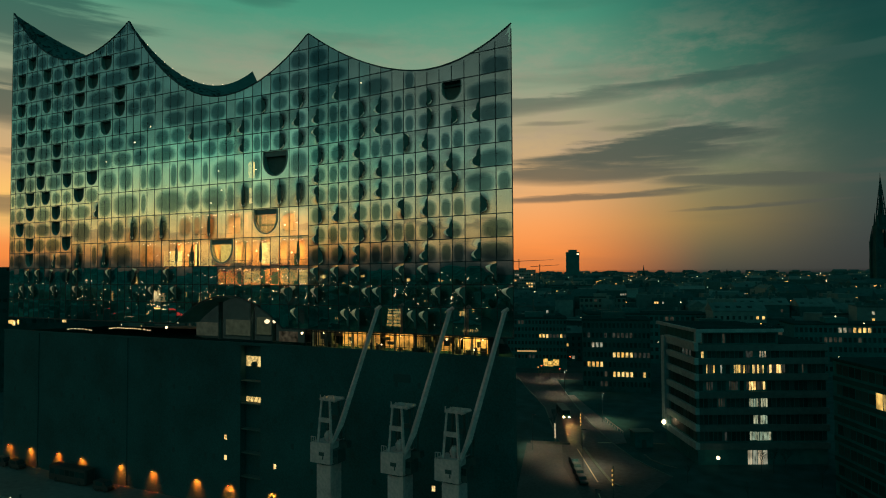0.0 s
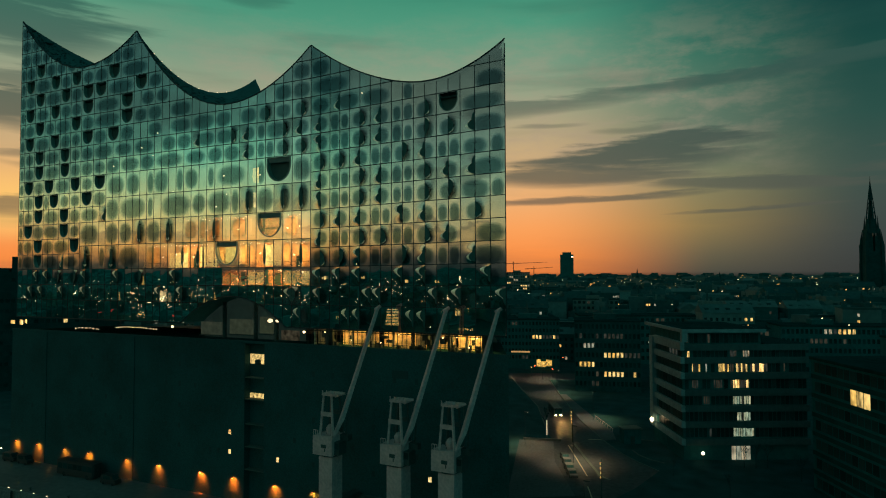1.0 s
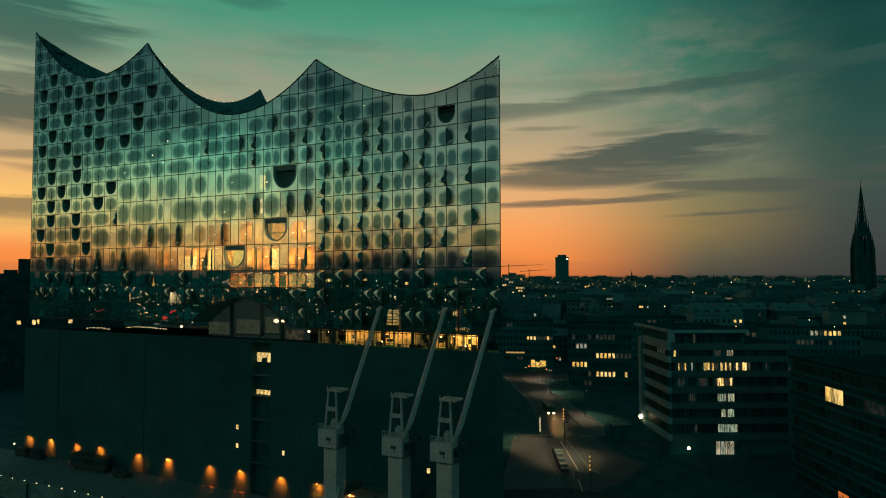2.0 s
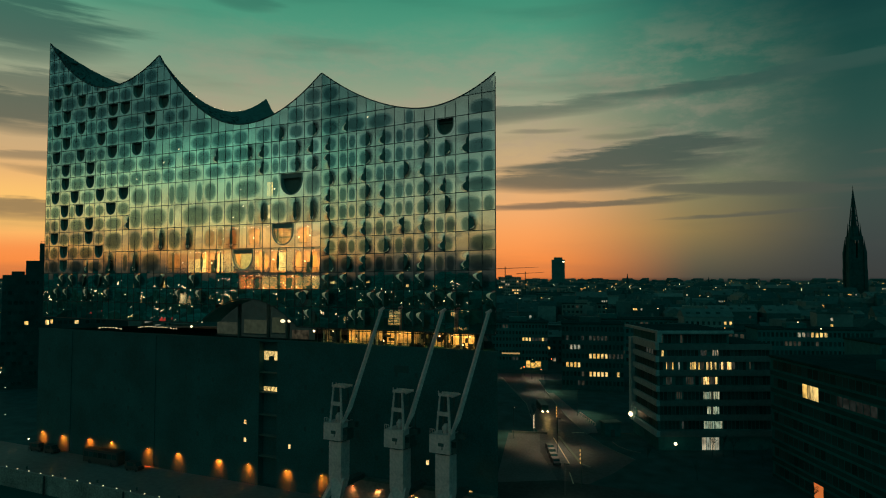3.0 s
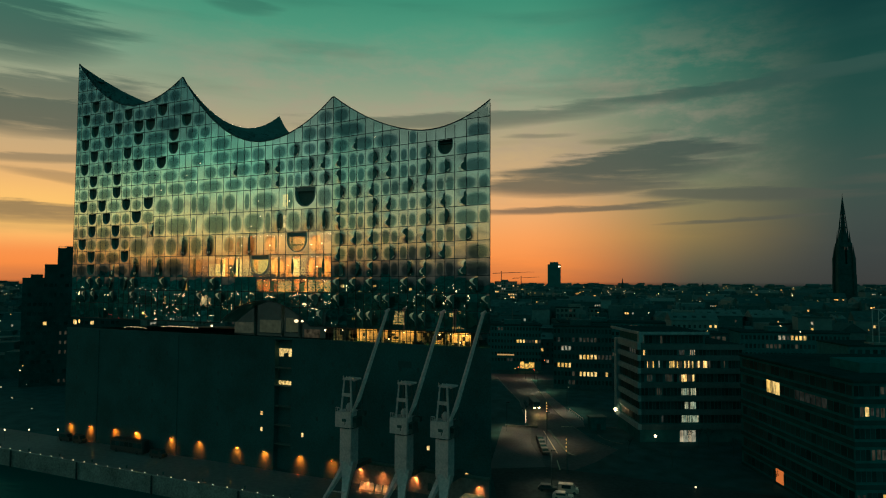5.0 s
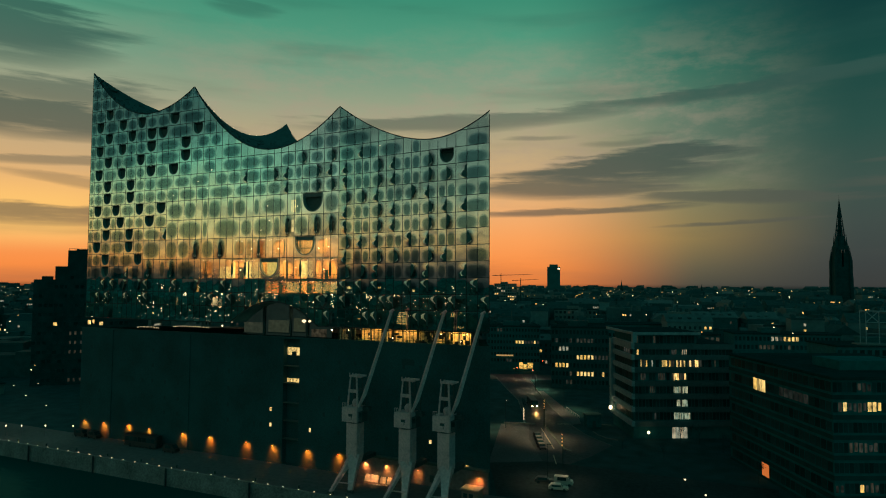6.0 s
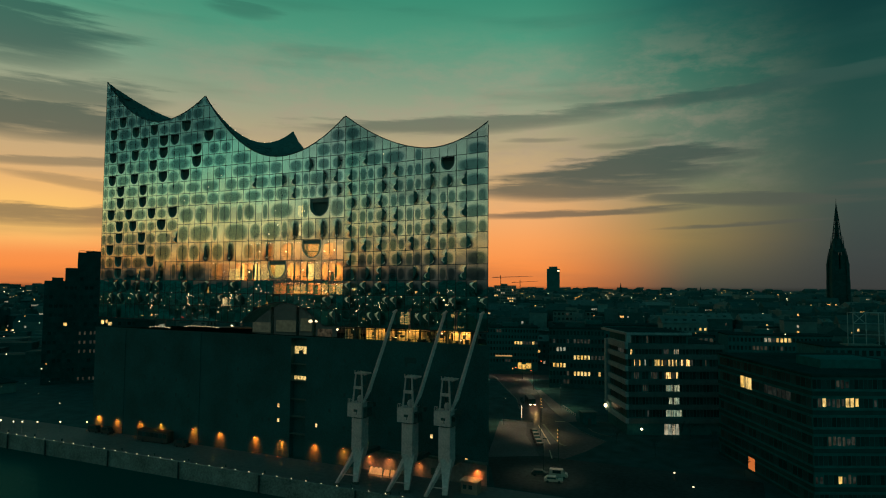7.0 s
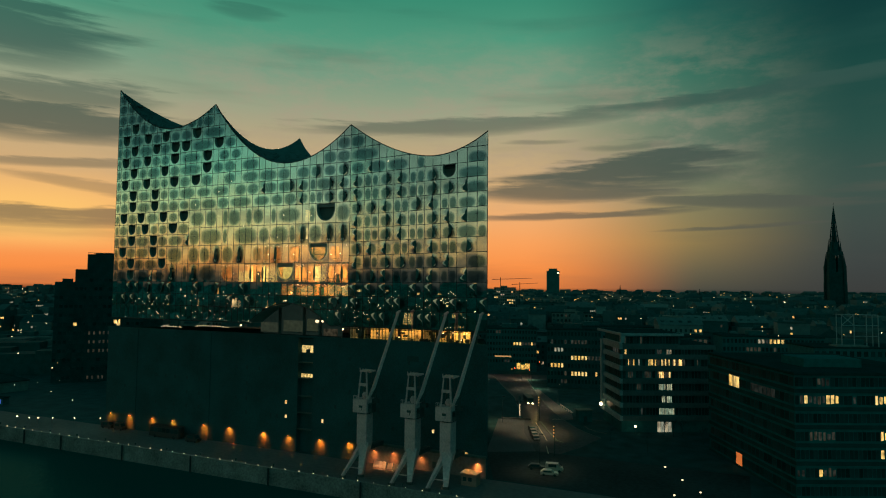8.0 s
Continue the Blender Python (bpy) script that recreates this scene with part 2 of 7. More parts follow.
def printed_glass(name, printed, clear_share, oval_tint=(0.62, 0.92, 0.88, 1)):
    """Coated curtain-wall glass: a mirror-like dot print round soft-edged clear ovals (placed by the UVs, in radii)."""
    m = bpy.data.materials.new(name)
    m.use_nodes = True
    nodes, links = m.node_tree.nodes, m.node_tree.links
    nodes.clear()

    def calc(op, a, b=None):
        n = nodes.new("ShaderNodeMath")
        n.operation = op
        for i, v in enumerate((a, b)):
            if v is None:
                continue
            if isinstance(v, (int, float)):
                n.inputs[i].default_value = v
            else:
                links.new(v, n.inputs[i])
        return n.outputs[0]

    uv, sp = nodes.new("ShaderNodeUVMap"), nodes.new("ShaderNodeSeparateXYZ")
    links.new(uv.outputs[0], sp.inputs[0])
    r = calc("ADD", calc("POWER", calc("ABSOLUTE", sp.outputs[0]), 2.4), calc("POWER", calc("ABSOLUTE", sp.outputs[1]), 2.2))
    oval = nodes.new("ShaderNodeMapRange")
    oval.interpolation_type = "SMOOTHSTEP"
    links.new(r, oval.inputs[0])
    oval.inputs[1].default_value, oval.inputs[2].default_value = 1.9, 0.35
    tc, wave, dirt = nodes.new("ShaderNodeTexCoord"), nodes.new("ShaderNodeTexNoise"), nodes.new("ShaderNodeTexNoise")
    wave.inputs["Scale"].default_value, wave.inputs["Detail"].default_value = 0.35, 1.0
    dirt.inputs["Scale"].default_value, dirt.inputs["Detail"].default_value = 0.25, 4.0
    for n in (wave, dirt):
        links.new(tc.outputs["Object"], n.inputs["Vector"])
    bump = nodes.new("ShaderNodeBump")
    bump.inputs["Strength"].default_value, bump.inputs["Distance"].default_value = 0.14, 0.08
    links.new(wave.outputs[0], bump.inputs["Height"])
    share = nodes.new("ShaderNodeMapRange")
    share.inputs[3].default_value, share.inputs[4].default_value = printed, clear_share
    links.new(oval.outputs[0], share.inputs[0])
    share = calc("MULTIPLY", share.outputs[0], calc("ADD", 0.66, calc("MULTIPLY", dirt.outputs[0], 0.68)))
    gloss, clear, mix = nodes.new("ShaderNodeBsdfGlossy"), nodes.new("ShaderNodeBsdfTransparent"), nodes.new("ShaderNodeMixShader")
    gloss.inputs["Roughness"].default_value = 0.008
    coat = nodes.new("ShaderNodeMix")
    coat.data_type = "RGBA"
    coat.inputs[6].default_value, coat.inputs[7].default_value = (0.90, 0.96, 0.93, 1), oval_tint
    links.new(oval.outputs[0], coat.inputs[0])
    links.new(coat.outputs[2], gloss.inputs["Color"])
    links.new(bump.outputs[0], gloss.inputs["Normal"])
    clear.inputs["Color"].default_value = (0.62, 0.66, 0.62, 1)
    links.new(share, mix.inputs[0])
    links.new(clear.outputs[0], mix.inputs[1])
    links.new(gloss.outputs[0], mix.inputs[2])
    out = nodes.new("ShaderNodeOutputMaterial")
    links.new(mix.outputs[0], out.inputs[0])
    MATS[name] = m
    return m


GLASS = printed_glass("printed_glass", 0.60, 0.20, (0.50, 0.86, 0.95, 1))
# same glass; the west front's brighter look is set by a stronger mirror
GLASS_WEST = printed_glass("printed_glass_west", 0.80, 0.27, (0.58, 0.88, 0.95, 1))
BULGE = printed_glass("bent_printed_glass", 0.50, 0.07, (0.60, 0.94, 1.0, 1))
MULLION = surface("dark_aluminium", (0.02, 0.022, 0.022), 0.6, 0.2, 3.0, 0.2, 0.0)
HEADPANEL = surface("grey_loggia_panel", (0.22, 0.21, 0.20), 0.7, 0.0, 1.0, 0.25, 0.05, cool=False)
# paler, warmer copy of the loggia rim: foyer light put into its colour
RIM_LIT = surface("moulded_foyer_rim", (0.55, 0.52, 0.44), 0.4, 0.1, 2.0, 0.3, 0.0, cool=False)
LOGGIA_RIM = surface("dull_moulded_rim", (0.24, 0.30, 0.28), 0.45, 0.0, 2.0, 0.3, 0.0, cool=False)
# the dimness of unlit rooms behind the glass is put into this colour
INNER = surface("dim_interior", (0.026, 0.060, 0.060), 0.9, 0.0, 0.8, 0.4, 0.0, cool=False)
BRICK = surface("dark_clinker_brick", (0.008, 0.074, 0.080), 0.9, 0.0, 4.0, 0.5, 0.4, 0.12, cool=False)
CONCRETE = surface("weathered_concrete", (0.085, 0.11, 0.10), 0.9, 0.0, 1.5, 0.3, 0.25, 0.08, cool=False)
ROOFING = surface("dark_roof_sheet", (0.010, 0.048, 0.050), 0.8, 0.0, 0.8, 0.35, 0.1, 0.1, cool=False)
ROOFFIELD = surface("roof_membrane", (0.03, 0.11, 0.11), 0.8, 0.0, 0.8, 0.35, 0.1, 0.1, cool=False)
ROOFDISC = surface("dark_roof_disc", (0.012, 0.05, 0.052), 0.6, cool=False)
ASPHALT = surface("worn_asphalt", (0.058, 0.064, 0.072), 0.75, 0.0, 0.9, 0.5, 0.2, 0.05, cool=False)
PAVING = surface("quay_paving", (0.13, 0.122, 0.122), 0.85, 0.0, 0.8, 0.35, 0.2, 0.05, cool=False)
GROUND = surface("city_ground", (0.020, 0.078, 0.082), 0.9, 0.0, 0.2, 0.5, 0.1, 0.004, cool=False)
PAINT = surface("grey_crane_paint", (0.66, 0.41, 0.415), 0.6, 0.1, 2.0, 0.35, 0.1, 0.4, cool=False)
DARKPAINT = surface("dark_crane_paint", (0.035, 0.070, 0.070), 0.6, 0.1, 2.0, 0.25, 0.1, 0.4, cool=False)
# parapet band paint darkened for the front, which lies away from the glow
SHADEBAND = surface("dull_band_panel", (0.075, 0.125, 0.13), 0.7, 0.0, 1.0, 0.3, 0.1, 0.1, cool=False)
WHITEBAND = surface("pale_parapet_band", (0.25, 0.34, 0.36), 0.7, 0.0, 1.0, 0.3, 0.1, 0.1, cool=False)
DARKWALL = surface("dark_facade", (0.022, 0.14, 0.145), 0.85, 0.0, 0.7, 0.35, 0.1, 0.05, cool=False)
REDWALL = surface("brown_brick_facade", (0.026, 0.105, 0.108), 0.85, 0.0, 0.7, 0.35, 0.1, 0.05, cool=False)
HOUSEWALL = city_surface("city_house_wall", (0.018, 0.105, 0.110), (0.15, 0.22, 0.22), True)
HOUSEROOF = city_surface("city_house_roof", (0.015, 0.080, 0.084), (0.13, 0.19, 0.19), True)
PALEWALL = surface("pale_facade", (0.13, 0.19, 0.18), 0.8, 0.0, 0.7, 0.3, 0.1, 0.05, cool=False)
CITYWALL = city_surface("far_city_walls", (0.016, 0.092, 0.097), (0.125, 0.19, 0.19))
CITYROOF = city_surface("far_city_roofs", (0.015, 0.080, 0.084), (0.13, 0.19, 0.19))
DARKGLASS = surface("dark_window_glass", (0.010, 0.052, 0.056), 0.35, 0.0, 1.0, 0.2, 0.0, rand=0.4, cool=False)
WARM = lit_window("warm_lit_room", (1.0, 0.54, 0.14), (1.0, 0.70, 0.28), 1.35)
NEUTRAL = lit_window("neutral_lit_room", (1.0, 0.78, 0.46), (0.72, 0.82, 0.62), 0.4)
DIM = lit_window("dim_lit_room", (0.5, 0.42, 0.26), (0.35, 0.42, 0.36), 0.075)
FAINT = lit_window("faintly_lit_room", (0.42, 0.46, 0.38), (0.34, 0.44, 0.38), 0.03)
GREEN = lit_window("dim_green_foyer", (0.36, 0.44, 0.24), (0.34, 0.44, 0.30), 0.075, 0.7, 1.2)
# faint emission that gives the vault glass its grey-green sheen; no lamp behind
GREENFAINT = lit_window("unlit_foyer_glass", (0.20, 0.36, 0.27), (0.18, 0.36, 0.29), 0.038, 0.8, 1.1)
GREENLIT = lit_window("greenish_lit_room", (0.86, 0.86, 0.52), (0.58, 0.80, 0.56), 0.42)
BRIGHT = lit_window("bright_yellow_room", (1.0, 0.62, 0.16), (1.0, 0.74, 0.30), 1.5)
GLOWROOM = lit_window("glowing_foyer", (1.0, 0.60, 0.15), (1.0, 0.66, 0.20), 2.3, 0.65, 1.3)
YELLOW = lit_window("yellow_lit_room", (1.0, 0.58, 0.12), (1.0, 0.70, 0.25), 0.95)
# emission for the cream reflection built behind the glass
CREAMGLOW = lit_window("lit_cream_curtain", (1.0, 0.70, 0.30), (1.0, 0.74, 0.36), 1.5, 0.6, 1.2)
VAULTING = surface("smooth_vault_plaster", (0.05, 0.26, 0.25), 0.8, 0.0, 1.0, 0.2, 0.05, 0.2, cool=False)
RESTWALL = surface("restaurant_wall_panel", (0.60, 0.50, 0.32), 0.7, 0.0, 1.3, 0.7, 0.0, 0.5, cool=False)
LAMPW = surface("white_lamp", (0.8, 0.8, 0.8), 0.4, emit=(1.0, 0.74, 0.40), power=4.0)
LAMPS_SMALL = surface("marker_lamp", (0.8, 0.8, 0.8), 0.4, emit=(1.0, 0.74, 0.42), power=1.6)
FLOOD = surface("harbour_floodlight", (0.8, 0.8, 0.8), 0.4, emit=(1.0, 0.72, 0.36), power=8.0)
LAMPO = surface("orange_lamp", (0.8, 0.8, 0.8), 0.4, emit=(1.0, 0.42, 0.08), power=1.7)
DIMRED = surface("dim_red_sign", (0.5, 0.1, 0.08), 0.5, emit=(1.0, 0.08, 0.06), power=0.35)
DIMAMBER = surface("dim_amber_sign", (0.5, 0.4, 0.2), 0.5, emit=(1.0, 0.55, 0.2), power=0.45)
DIMORANGE = surface("glowing_orange_panel", (0.6, 0.25, 0.1), 0.5, 0.0, 0.6, 0.4, 0.0, emit=(1.0, 0.24, 0.05), power=0.55)
BLUELAMP = surface("blue_lamp_panel", (0.1, 0.15, 0.5), 0.5, emit=(0.08, 0.14, 1.0), power=0.5)
LAMPR = surface("red_lamp", (0.8, 0.2, 0.1), 0.4, emit=(1.0, 0.1, 0.03), power=4.0)
WARMWALL = surface("foyer_wall_plaster", (0.75, 0.50, 0.26), 0.8, 0.0, 0.5, 0.6, 0.0, 0.3, cool=False)
# dark colour standing for the shade inside the open pane edges
SLOT = surface("dark_vent_slot", (0.022, 0.120, 0.120), 0.35, 0.0, 2.0, 0.3, 0.0, cool=False)
LIP = surface("polished_pane_lip", (0.84, 0.93, 0.88), 0.34, 1.0, 2.0, 0.1, 0.0, cool=False)
SETTS = surface("worn_stone_setts", (0.066, 0.070, 0.078), 0.85, 0.0, 1.6, 0.55, 0.3, 0.09, cool=False)
QUAYSTONE = surface("stained_quay_concrete", (0.175, 0.185, 0.18), 0.9, 0.0, 2.2, 0.65, 0.5, 0.16, cool=False)
CANVAS = surface("cream_canvas", (0.52, 0.36, 0.28), 0.8, 0.0, 3.0, 0.2, 0.1, 0.4, cool=False)
PLANKS = surface("sun_bleached_planks", (0.26, 0.17, 0.14), 0.8, 0.0, 3.0, 0.3, 0.1, 0.4, cool=False)
PLINTH = surface("rendered_plinth", (0.20, 0.17, 0.165), 0.9, 0.0, 1.4, 0.4, 0.3, 0.3, cool=False)
NICHE = surface("shuttered_niche", (0.006, 0.052, 0.058), 0.8, 0.0, 4.0, 0.3, 0.2, 0.06, cool=False)
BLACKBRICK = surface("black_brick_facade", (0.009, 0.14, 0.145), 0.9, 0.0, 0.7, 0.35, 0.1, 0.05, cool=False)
STONE = surface("sooty_sandstone", (0.010, 0.066, 0.070), 0.9, 0.0, 0.3, 0.4, 0.1, 0.05, cool=False)
CARWHITE = surface("white_car_paint", (0.42, 0.35, 0.31), 0.35, 0.0, 1.0, 0.05, 0.0, cool=False)
CARDARK = surface("dark_car_paint", (0.016, 0.032, 0.034), 0.55, 0.0, 1.0, 0.1, 0.0, cool=False)
# darker asphalt; on the forecourt it also carries the lack of lamplight
LANE = surface("damp_asphalt_lane", (0.030, 0.050, 0.053), 0.8, 0.0, 0.9, 0.5, 0.2, 0.05, cool=False)
ROADLINE = surface("worn_road_paint", (0.45, 0.36, 0.26), 0.7, 0.0, 3.0, 0.4, 0.05, 0.3, cool=False)
TAIL = surface("red_lens", (0.25, 0.02, 0.02), 0.2, 0.0, 1.0, 0.1, 0.0, cool=False)
HARBOUR = surface("harbour_ground", (0.022, 0.185, 0.180), 0.9, 0.0, 0.06, 0.8, 0.0, 0.012, cool=False)
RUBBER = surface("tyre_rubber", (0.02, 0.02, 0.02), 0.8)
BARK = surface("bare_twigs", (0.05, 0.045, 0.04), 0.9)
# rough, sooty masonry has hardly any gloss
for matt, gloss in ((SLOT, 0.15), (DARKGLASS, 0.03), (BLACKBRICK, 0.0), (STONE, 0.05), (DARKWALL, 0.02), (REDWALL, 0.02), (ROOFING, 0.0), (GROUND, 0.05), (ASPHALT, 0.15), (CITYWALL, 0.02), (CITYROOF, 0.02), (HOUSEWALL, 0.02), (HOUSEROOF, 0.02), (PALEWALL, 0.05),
                    (SHADEBAND, 0.05), (WHITEBAND, 0.1), (HARBOUR, 0.0), (LANE, 0.05)):
    matt.node_tree.nodes["Principled BSDF"].inputs["Specular IOR Level"].default_value = gloss


def water_material():
    m = bpy.data.materials.new("river_water")
    m.use_nodes = True
    nodes, links = m.node_tree.nodes, m.node_tree.links
    nodes.clear()
    deep, shine, mix, out = nodes.new("ShaderNodeBsdfDiffuse"), nodes.new("ShaderNodeBsdfGlossy"), nodes.new("ShaderNodeMixShader"), nodes.new("ShaderNodeOutputMaterial")
    deep.inputs["Color"].default_value = (0.003, 0.070, 0.068, 1)
    shine.inputs["Color"].default_value, shine.inputs["Roughness"].default_value = (0.25, 0.9, 0.85, 1), 0.15
    mix.inputs[0].default_value = 0.045
    links.new(deep.outputs[0], mix.inputs[1])
    links.new(shine.outputs[0], mix.inputs[2])
    links.new(mix.outputs[0], out.inputs[0])
    tc, rip, b = nodes.new("ShaderNodeTexCoord"), nodes.new("ShaderNodeTexNoise"), nodes.new("ShaderNodeBump")
    rip.inputs["Scale"].default_value, rip.inputs["Detail"].default_value = 0.5, 6.0
    b.inputs["Strength"].default_value, b.inputs["Distance"].default_value = 0.5, 0.3
    links.new(tc.outputs["Object"], rip.inputs["Vector"])
    links.new(rip.outputs[0], b.inputs["Height"])
    links.new(b.outputs[0], shine.inputs["Normal"])
    return m


WATER = water_material()


# ---- mesh helpers ----
class Shape:
    """Collects faces for one mesh."""

    def __init__(self):
        self.v, self.f = [], []

    def add(self, verts, faces):
        n = len(self.v)
        self.v += [tuple(p) for p in verts]
        self.f += [tuple(n + i for i in face) for face in faces]
        return self

    def box(self, x0, x1, y0, y1, z0, z1, m=None):
        p = [Vector((x, y, z)) for z in (z0, z1) for x, y in ((x0, y0), (x1, y0), (x1, y1), (x0, y1))]
        if m is not None:
            p = [m @ q for q in p]
        return self.add(p, [(3, 2, 1, 0), (4, 5, 6, 7), (0, 1, 5, 4), (1, 2, 6, 5), (2, 3, 7, 6), (3, 0, 4, 7)])

    def prism(self, outline, z0, z1):
        n = len(outline)
        v = [(x, y, z0) for x, y in outline] + [(x, y, z1) for x, y in outline]
        return self.add(v, [tuple(range(n - 1, -1, -1)), tuple(range(n, 2 * n))] + [(i, (i + 1) % n, n + (i + 1) % n, n + i) for i in range(n)])

    def rod(self, a, b, r0, r1=None, n=6, cap=True):
        a, b = Vector(a), Vector(b)
        r1 = r0 if r1 is None else r1
        q = (b - a).to_track_quat("Z", "Y")
        ring = [(math.cos(2 * math.pi * i / n + math.pi / n), math.sin(2 * math.pi * i / n + math.pi / n)) for i in range(n)]
        v = [a + q @ Vector((r0 * x, r0 * y, 0)) for x, y in ring] + [b + q @ Vector((r1 * x, r1 * y, 0)) for x, y in ring]
        f = [(i, (i + 1) % n, n + (i + 1) % n, n + i) for i in range(n)]
        if cap:
            f += [tuple(range(n - 1, -1, -1)), tuple(range(n, 2 * n))]
        return self.add(v, f)

    def lathe(self, profile, centre, n=10):
        v, f = [], []
        for r, z in profile:
            v += [(centre[0] + r * math.cos(2 * math.pi * i / n), centre[1] + r * math.sin(2 * math.pi * i / n), centre[2] + z) for i in range(n)]
        for k in range(len(profile) - 1):
            f += [(k * n + i, k * n + (i + 1) % n, (k + 1) * n + (i + 1) % n, (k + 1) * n + i) for i in range(n)]
        f += [tuple(range(n - 1, -1, -1)), tuple(range((len(profile) - 1) * n, len(profile) * n))]
        return self.add(v, f)

    def mesh(self, name, material, smooth=False):
        me = bpy.data.meshes.new(name)
        me.from_pydata(self.v, [], self.f)
        me.materials.append(material)
        if smooth:
            me.shade_smooth()
        me.update()
        return me


def part(name, shape, material, parent, label="", smooth=False):
    ob = new(name, shape if isinstance(shape, bpy.types.Mesh) else shape.mesh(name, material, smooth))
    ob.parent = parent
    if label:
        tagged(ob, label)
    return ob


def thing(name, label, category, group="", kind="", at=(0, 0, 0), turn=0.0):
    ob = new(name)
    ob.empty_display_size = 0.5
    ob.location, ob.rotation_euler = at, (0, 0, radians(turn))
    return tagged(ob, label, category, group, kind)


def piece(name, me, parent, at=(0, 0, 0), turn=0.0, scale=(1, 1, 1), label=""):
    """One more object on a shared mesh."""
    ob = new(name, me)
    ob.parent = parent
    ob.location, ob.rotation_euler, ob.scale = at, (0, 0, radians(turn)), scale
    if label:
        tagged(ob, label)
    return ob


def setting(name, shape, material, label, category):
    return tagged(part(name, shape, material, None), label, category, kind="structure")


def spot(name, at, target, colour, watts, angle, blend=0.6, size=0.1):
    la = bpy.data.lights.new(name, "SPOT")
    la.color, la.energy, la.spot_size, la.spot_blend, la.shadow_soft_size = colour, watts, radians(angle), blend, size
    ob = new(name, la)
    ob.matrix_world = look(at, target)
    return ob


def area(name, at, target, colour, watts, sx, sy):
    la = bpy.data.lights.new(name, "AREA")
    la.shape, la.size, la.size_y, la.color, la.energy = "RECTANGLE", sx, sy, colour, watts
    ob = new(name, la)
    ob.matrix_world = look(at, target)
    return ob


rng = random.Random(7)

# ---- ground, quay, water ----
QUAY = 80.6
sheet = Shape().add([(-5000, QUAY + 0.6, -0.02), (5000, QUAY + 0.6, -0.02), (5000, 5000, -0.02), (-5000, 5000, -0.02)], [(0, 1, 2, 3)])
setting("ground", sheet, GROUND, "dark city ground stretching to the horizon", "ground")
river = Shape().add([(-5000, -5000, -4.2), (5000, -5000, -4.2), (5000, QUAY + 2, -4.2), (-5000, QUAY + 2, -4.2)], [(0, 1, 2, 3)])
setting("water", river, WATER, "dark rippled river water below the quay", "water")
wall = Shape().box(-420, 60, QUAY, QUAY + 0.9, -6, 0.0)
setting("quay_wall", wall, QUAYSTONE, "weathered concrete quay wall above the water", "wall")
apron = Shape().box(-420, 30, QUAY + 0.9, 96.4, -0.3, 0.02)
setting("pavement", apron, PAVING, "worn stone paving of the quay apron", "pavement")
coping = Shape().box(-420, 60, QUAY - 0.05, QUAY + 0.55, 0.0, 0.16)
setting("kerb_quay", coping, QUAYSTONE, "pale concrete coping along the quay edge", "kerb")

# ---- the concert hall ----
hall = thing("concert_hall", "tall wavy-roofed concert hall of printed glass on a dark brick warehouse", "building", at=(-100, 97, 0))


def hall_part(name, shape, material, label="", smooth=False, parent=None):
    ob = part(name, shape, material, parent or hall, label, smooth)
    if parent is None:
        ob.location = (100, -97, 0)
    return ob


KINK, FLOOR, BASE = -75.5, 3.75, 47.5


def face(s, z, out=0.0):
    """A point of the glass front: s along it, z up, out towards the river."""
    d = max(0.0, s - KINK)
    return (s + 0.017 * d, 97.5 - 0.048 * d - out, z + d / 41 * (0.35 + 0.0147 * (z - BASE)))


def crest(s):
    """Height of the wavy roof edge over the front."""
    if s < -125.7:
        z, low, a, b = 97.2, -143.5, 0.0247, 0.0186
    elif s < -75.6:
        z, low, a, b = 82.55, -97.0, 0.02495, 0.0204
    else:
        z, low, a, b = 81.2, -50.0, 0.0161, 0.0232
    top = z + (a if s < low else b) * (s - low) ** 2
    if KINK - 0.1 <= s < low:
        top = z + 0.0364 * (low - s) ** 1.75
    d = max(0.0, s - KINK)
    top = 46.2 + (top - 46.2) * (1 - 0.0005 * d)
    return (top - d / 41 * (0.35 - 0.0147 * BASE)) / (1 + 0.0147 * d / 41)


def soffit(s):
    """Lower edge of the glass, with the vaulted opening over the plaza."""
    return max(35.6, 41.6 - 0.029 * (s + 96.0) ** 2)


EDGE = [-168.6 + 2.008 * i for i in range(12)] + [-144.5 + 2.3 * i for i in range(30)] + [KINK + 2.318 * i for i in range(14)] + [-43.05 + 2.75 * i for i in range(4)]
COLS = len(EDGE) - 1
# openings of the front, floor by floor from the top: U a loggia over two bays, L and R a pane bulging at that side
FRONT = {
    13: "....U......................................................",
    12: "..U....U...U.....U.........................................",
    11: "....U....U...U.U.....U.....................................",
    10: "..U....U.....U.....U.......................................",
    9: "....U......U.......U.......................................",
    8: "..U....U.....U...U...................L...L..R..............",
    7: "....U....U..................R....LR....LR.R....LR....L.U...",
    6: "....U....U........................R....L.LR....LR....L.LR..",
    5: "..U...U....U...U...........................L.LR....LR......",
    4: "....U..U.....U............................R....LR....LR.R..",
    3: "....U....U.....R..........................R....LR....L.L...",
    2: "..U......U.................................LR.R...R.R....L.",
    1: "....U......U..............................R....L.L...LR....",
    0: "....U...R..................................L.LR....LR...R..",
    -1: "...R.R..L..LR....R...L...R................R.R.R...R.R....R.",
    -2: "..R.R...R...R..........R..R............RL.R....RR....R.R..R",
    -3: "........................................R....RR....RR......",
}
# the four tall foyer floors: edges at which both neighbours bulge into a lens
LENSES = {0: (13, 17, 27, 29, 37, 41), 1: (21, 25, 31), 2: (35, 39, 41), 3: ()}
BIG = {3: 37, 1: 36, 0: 31}


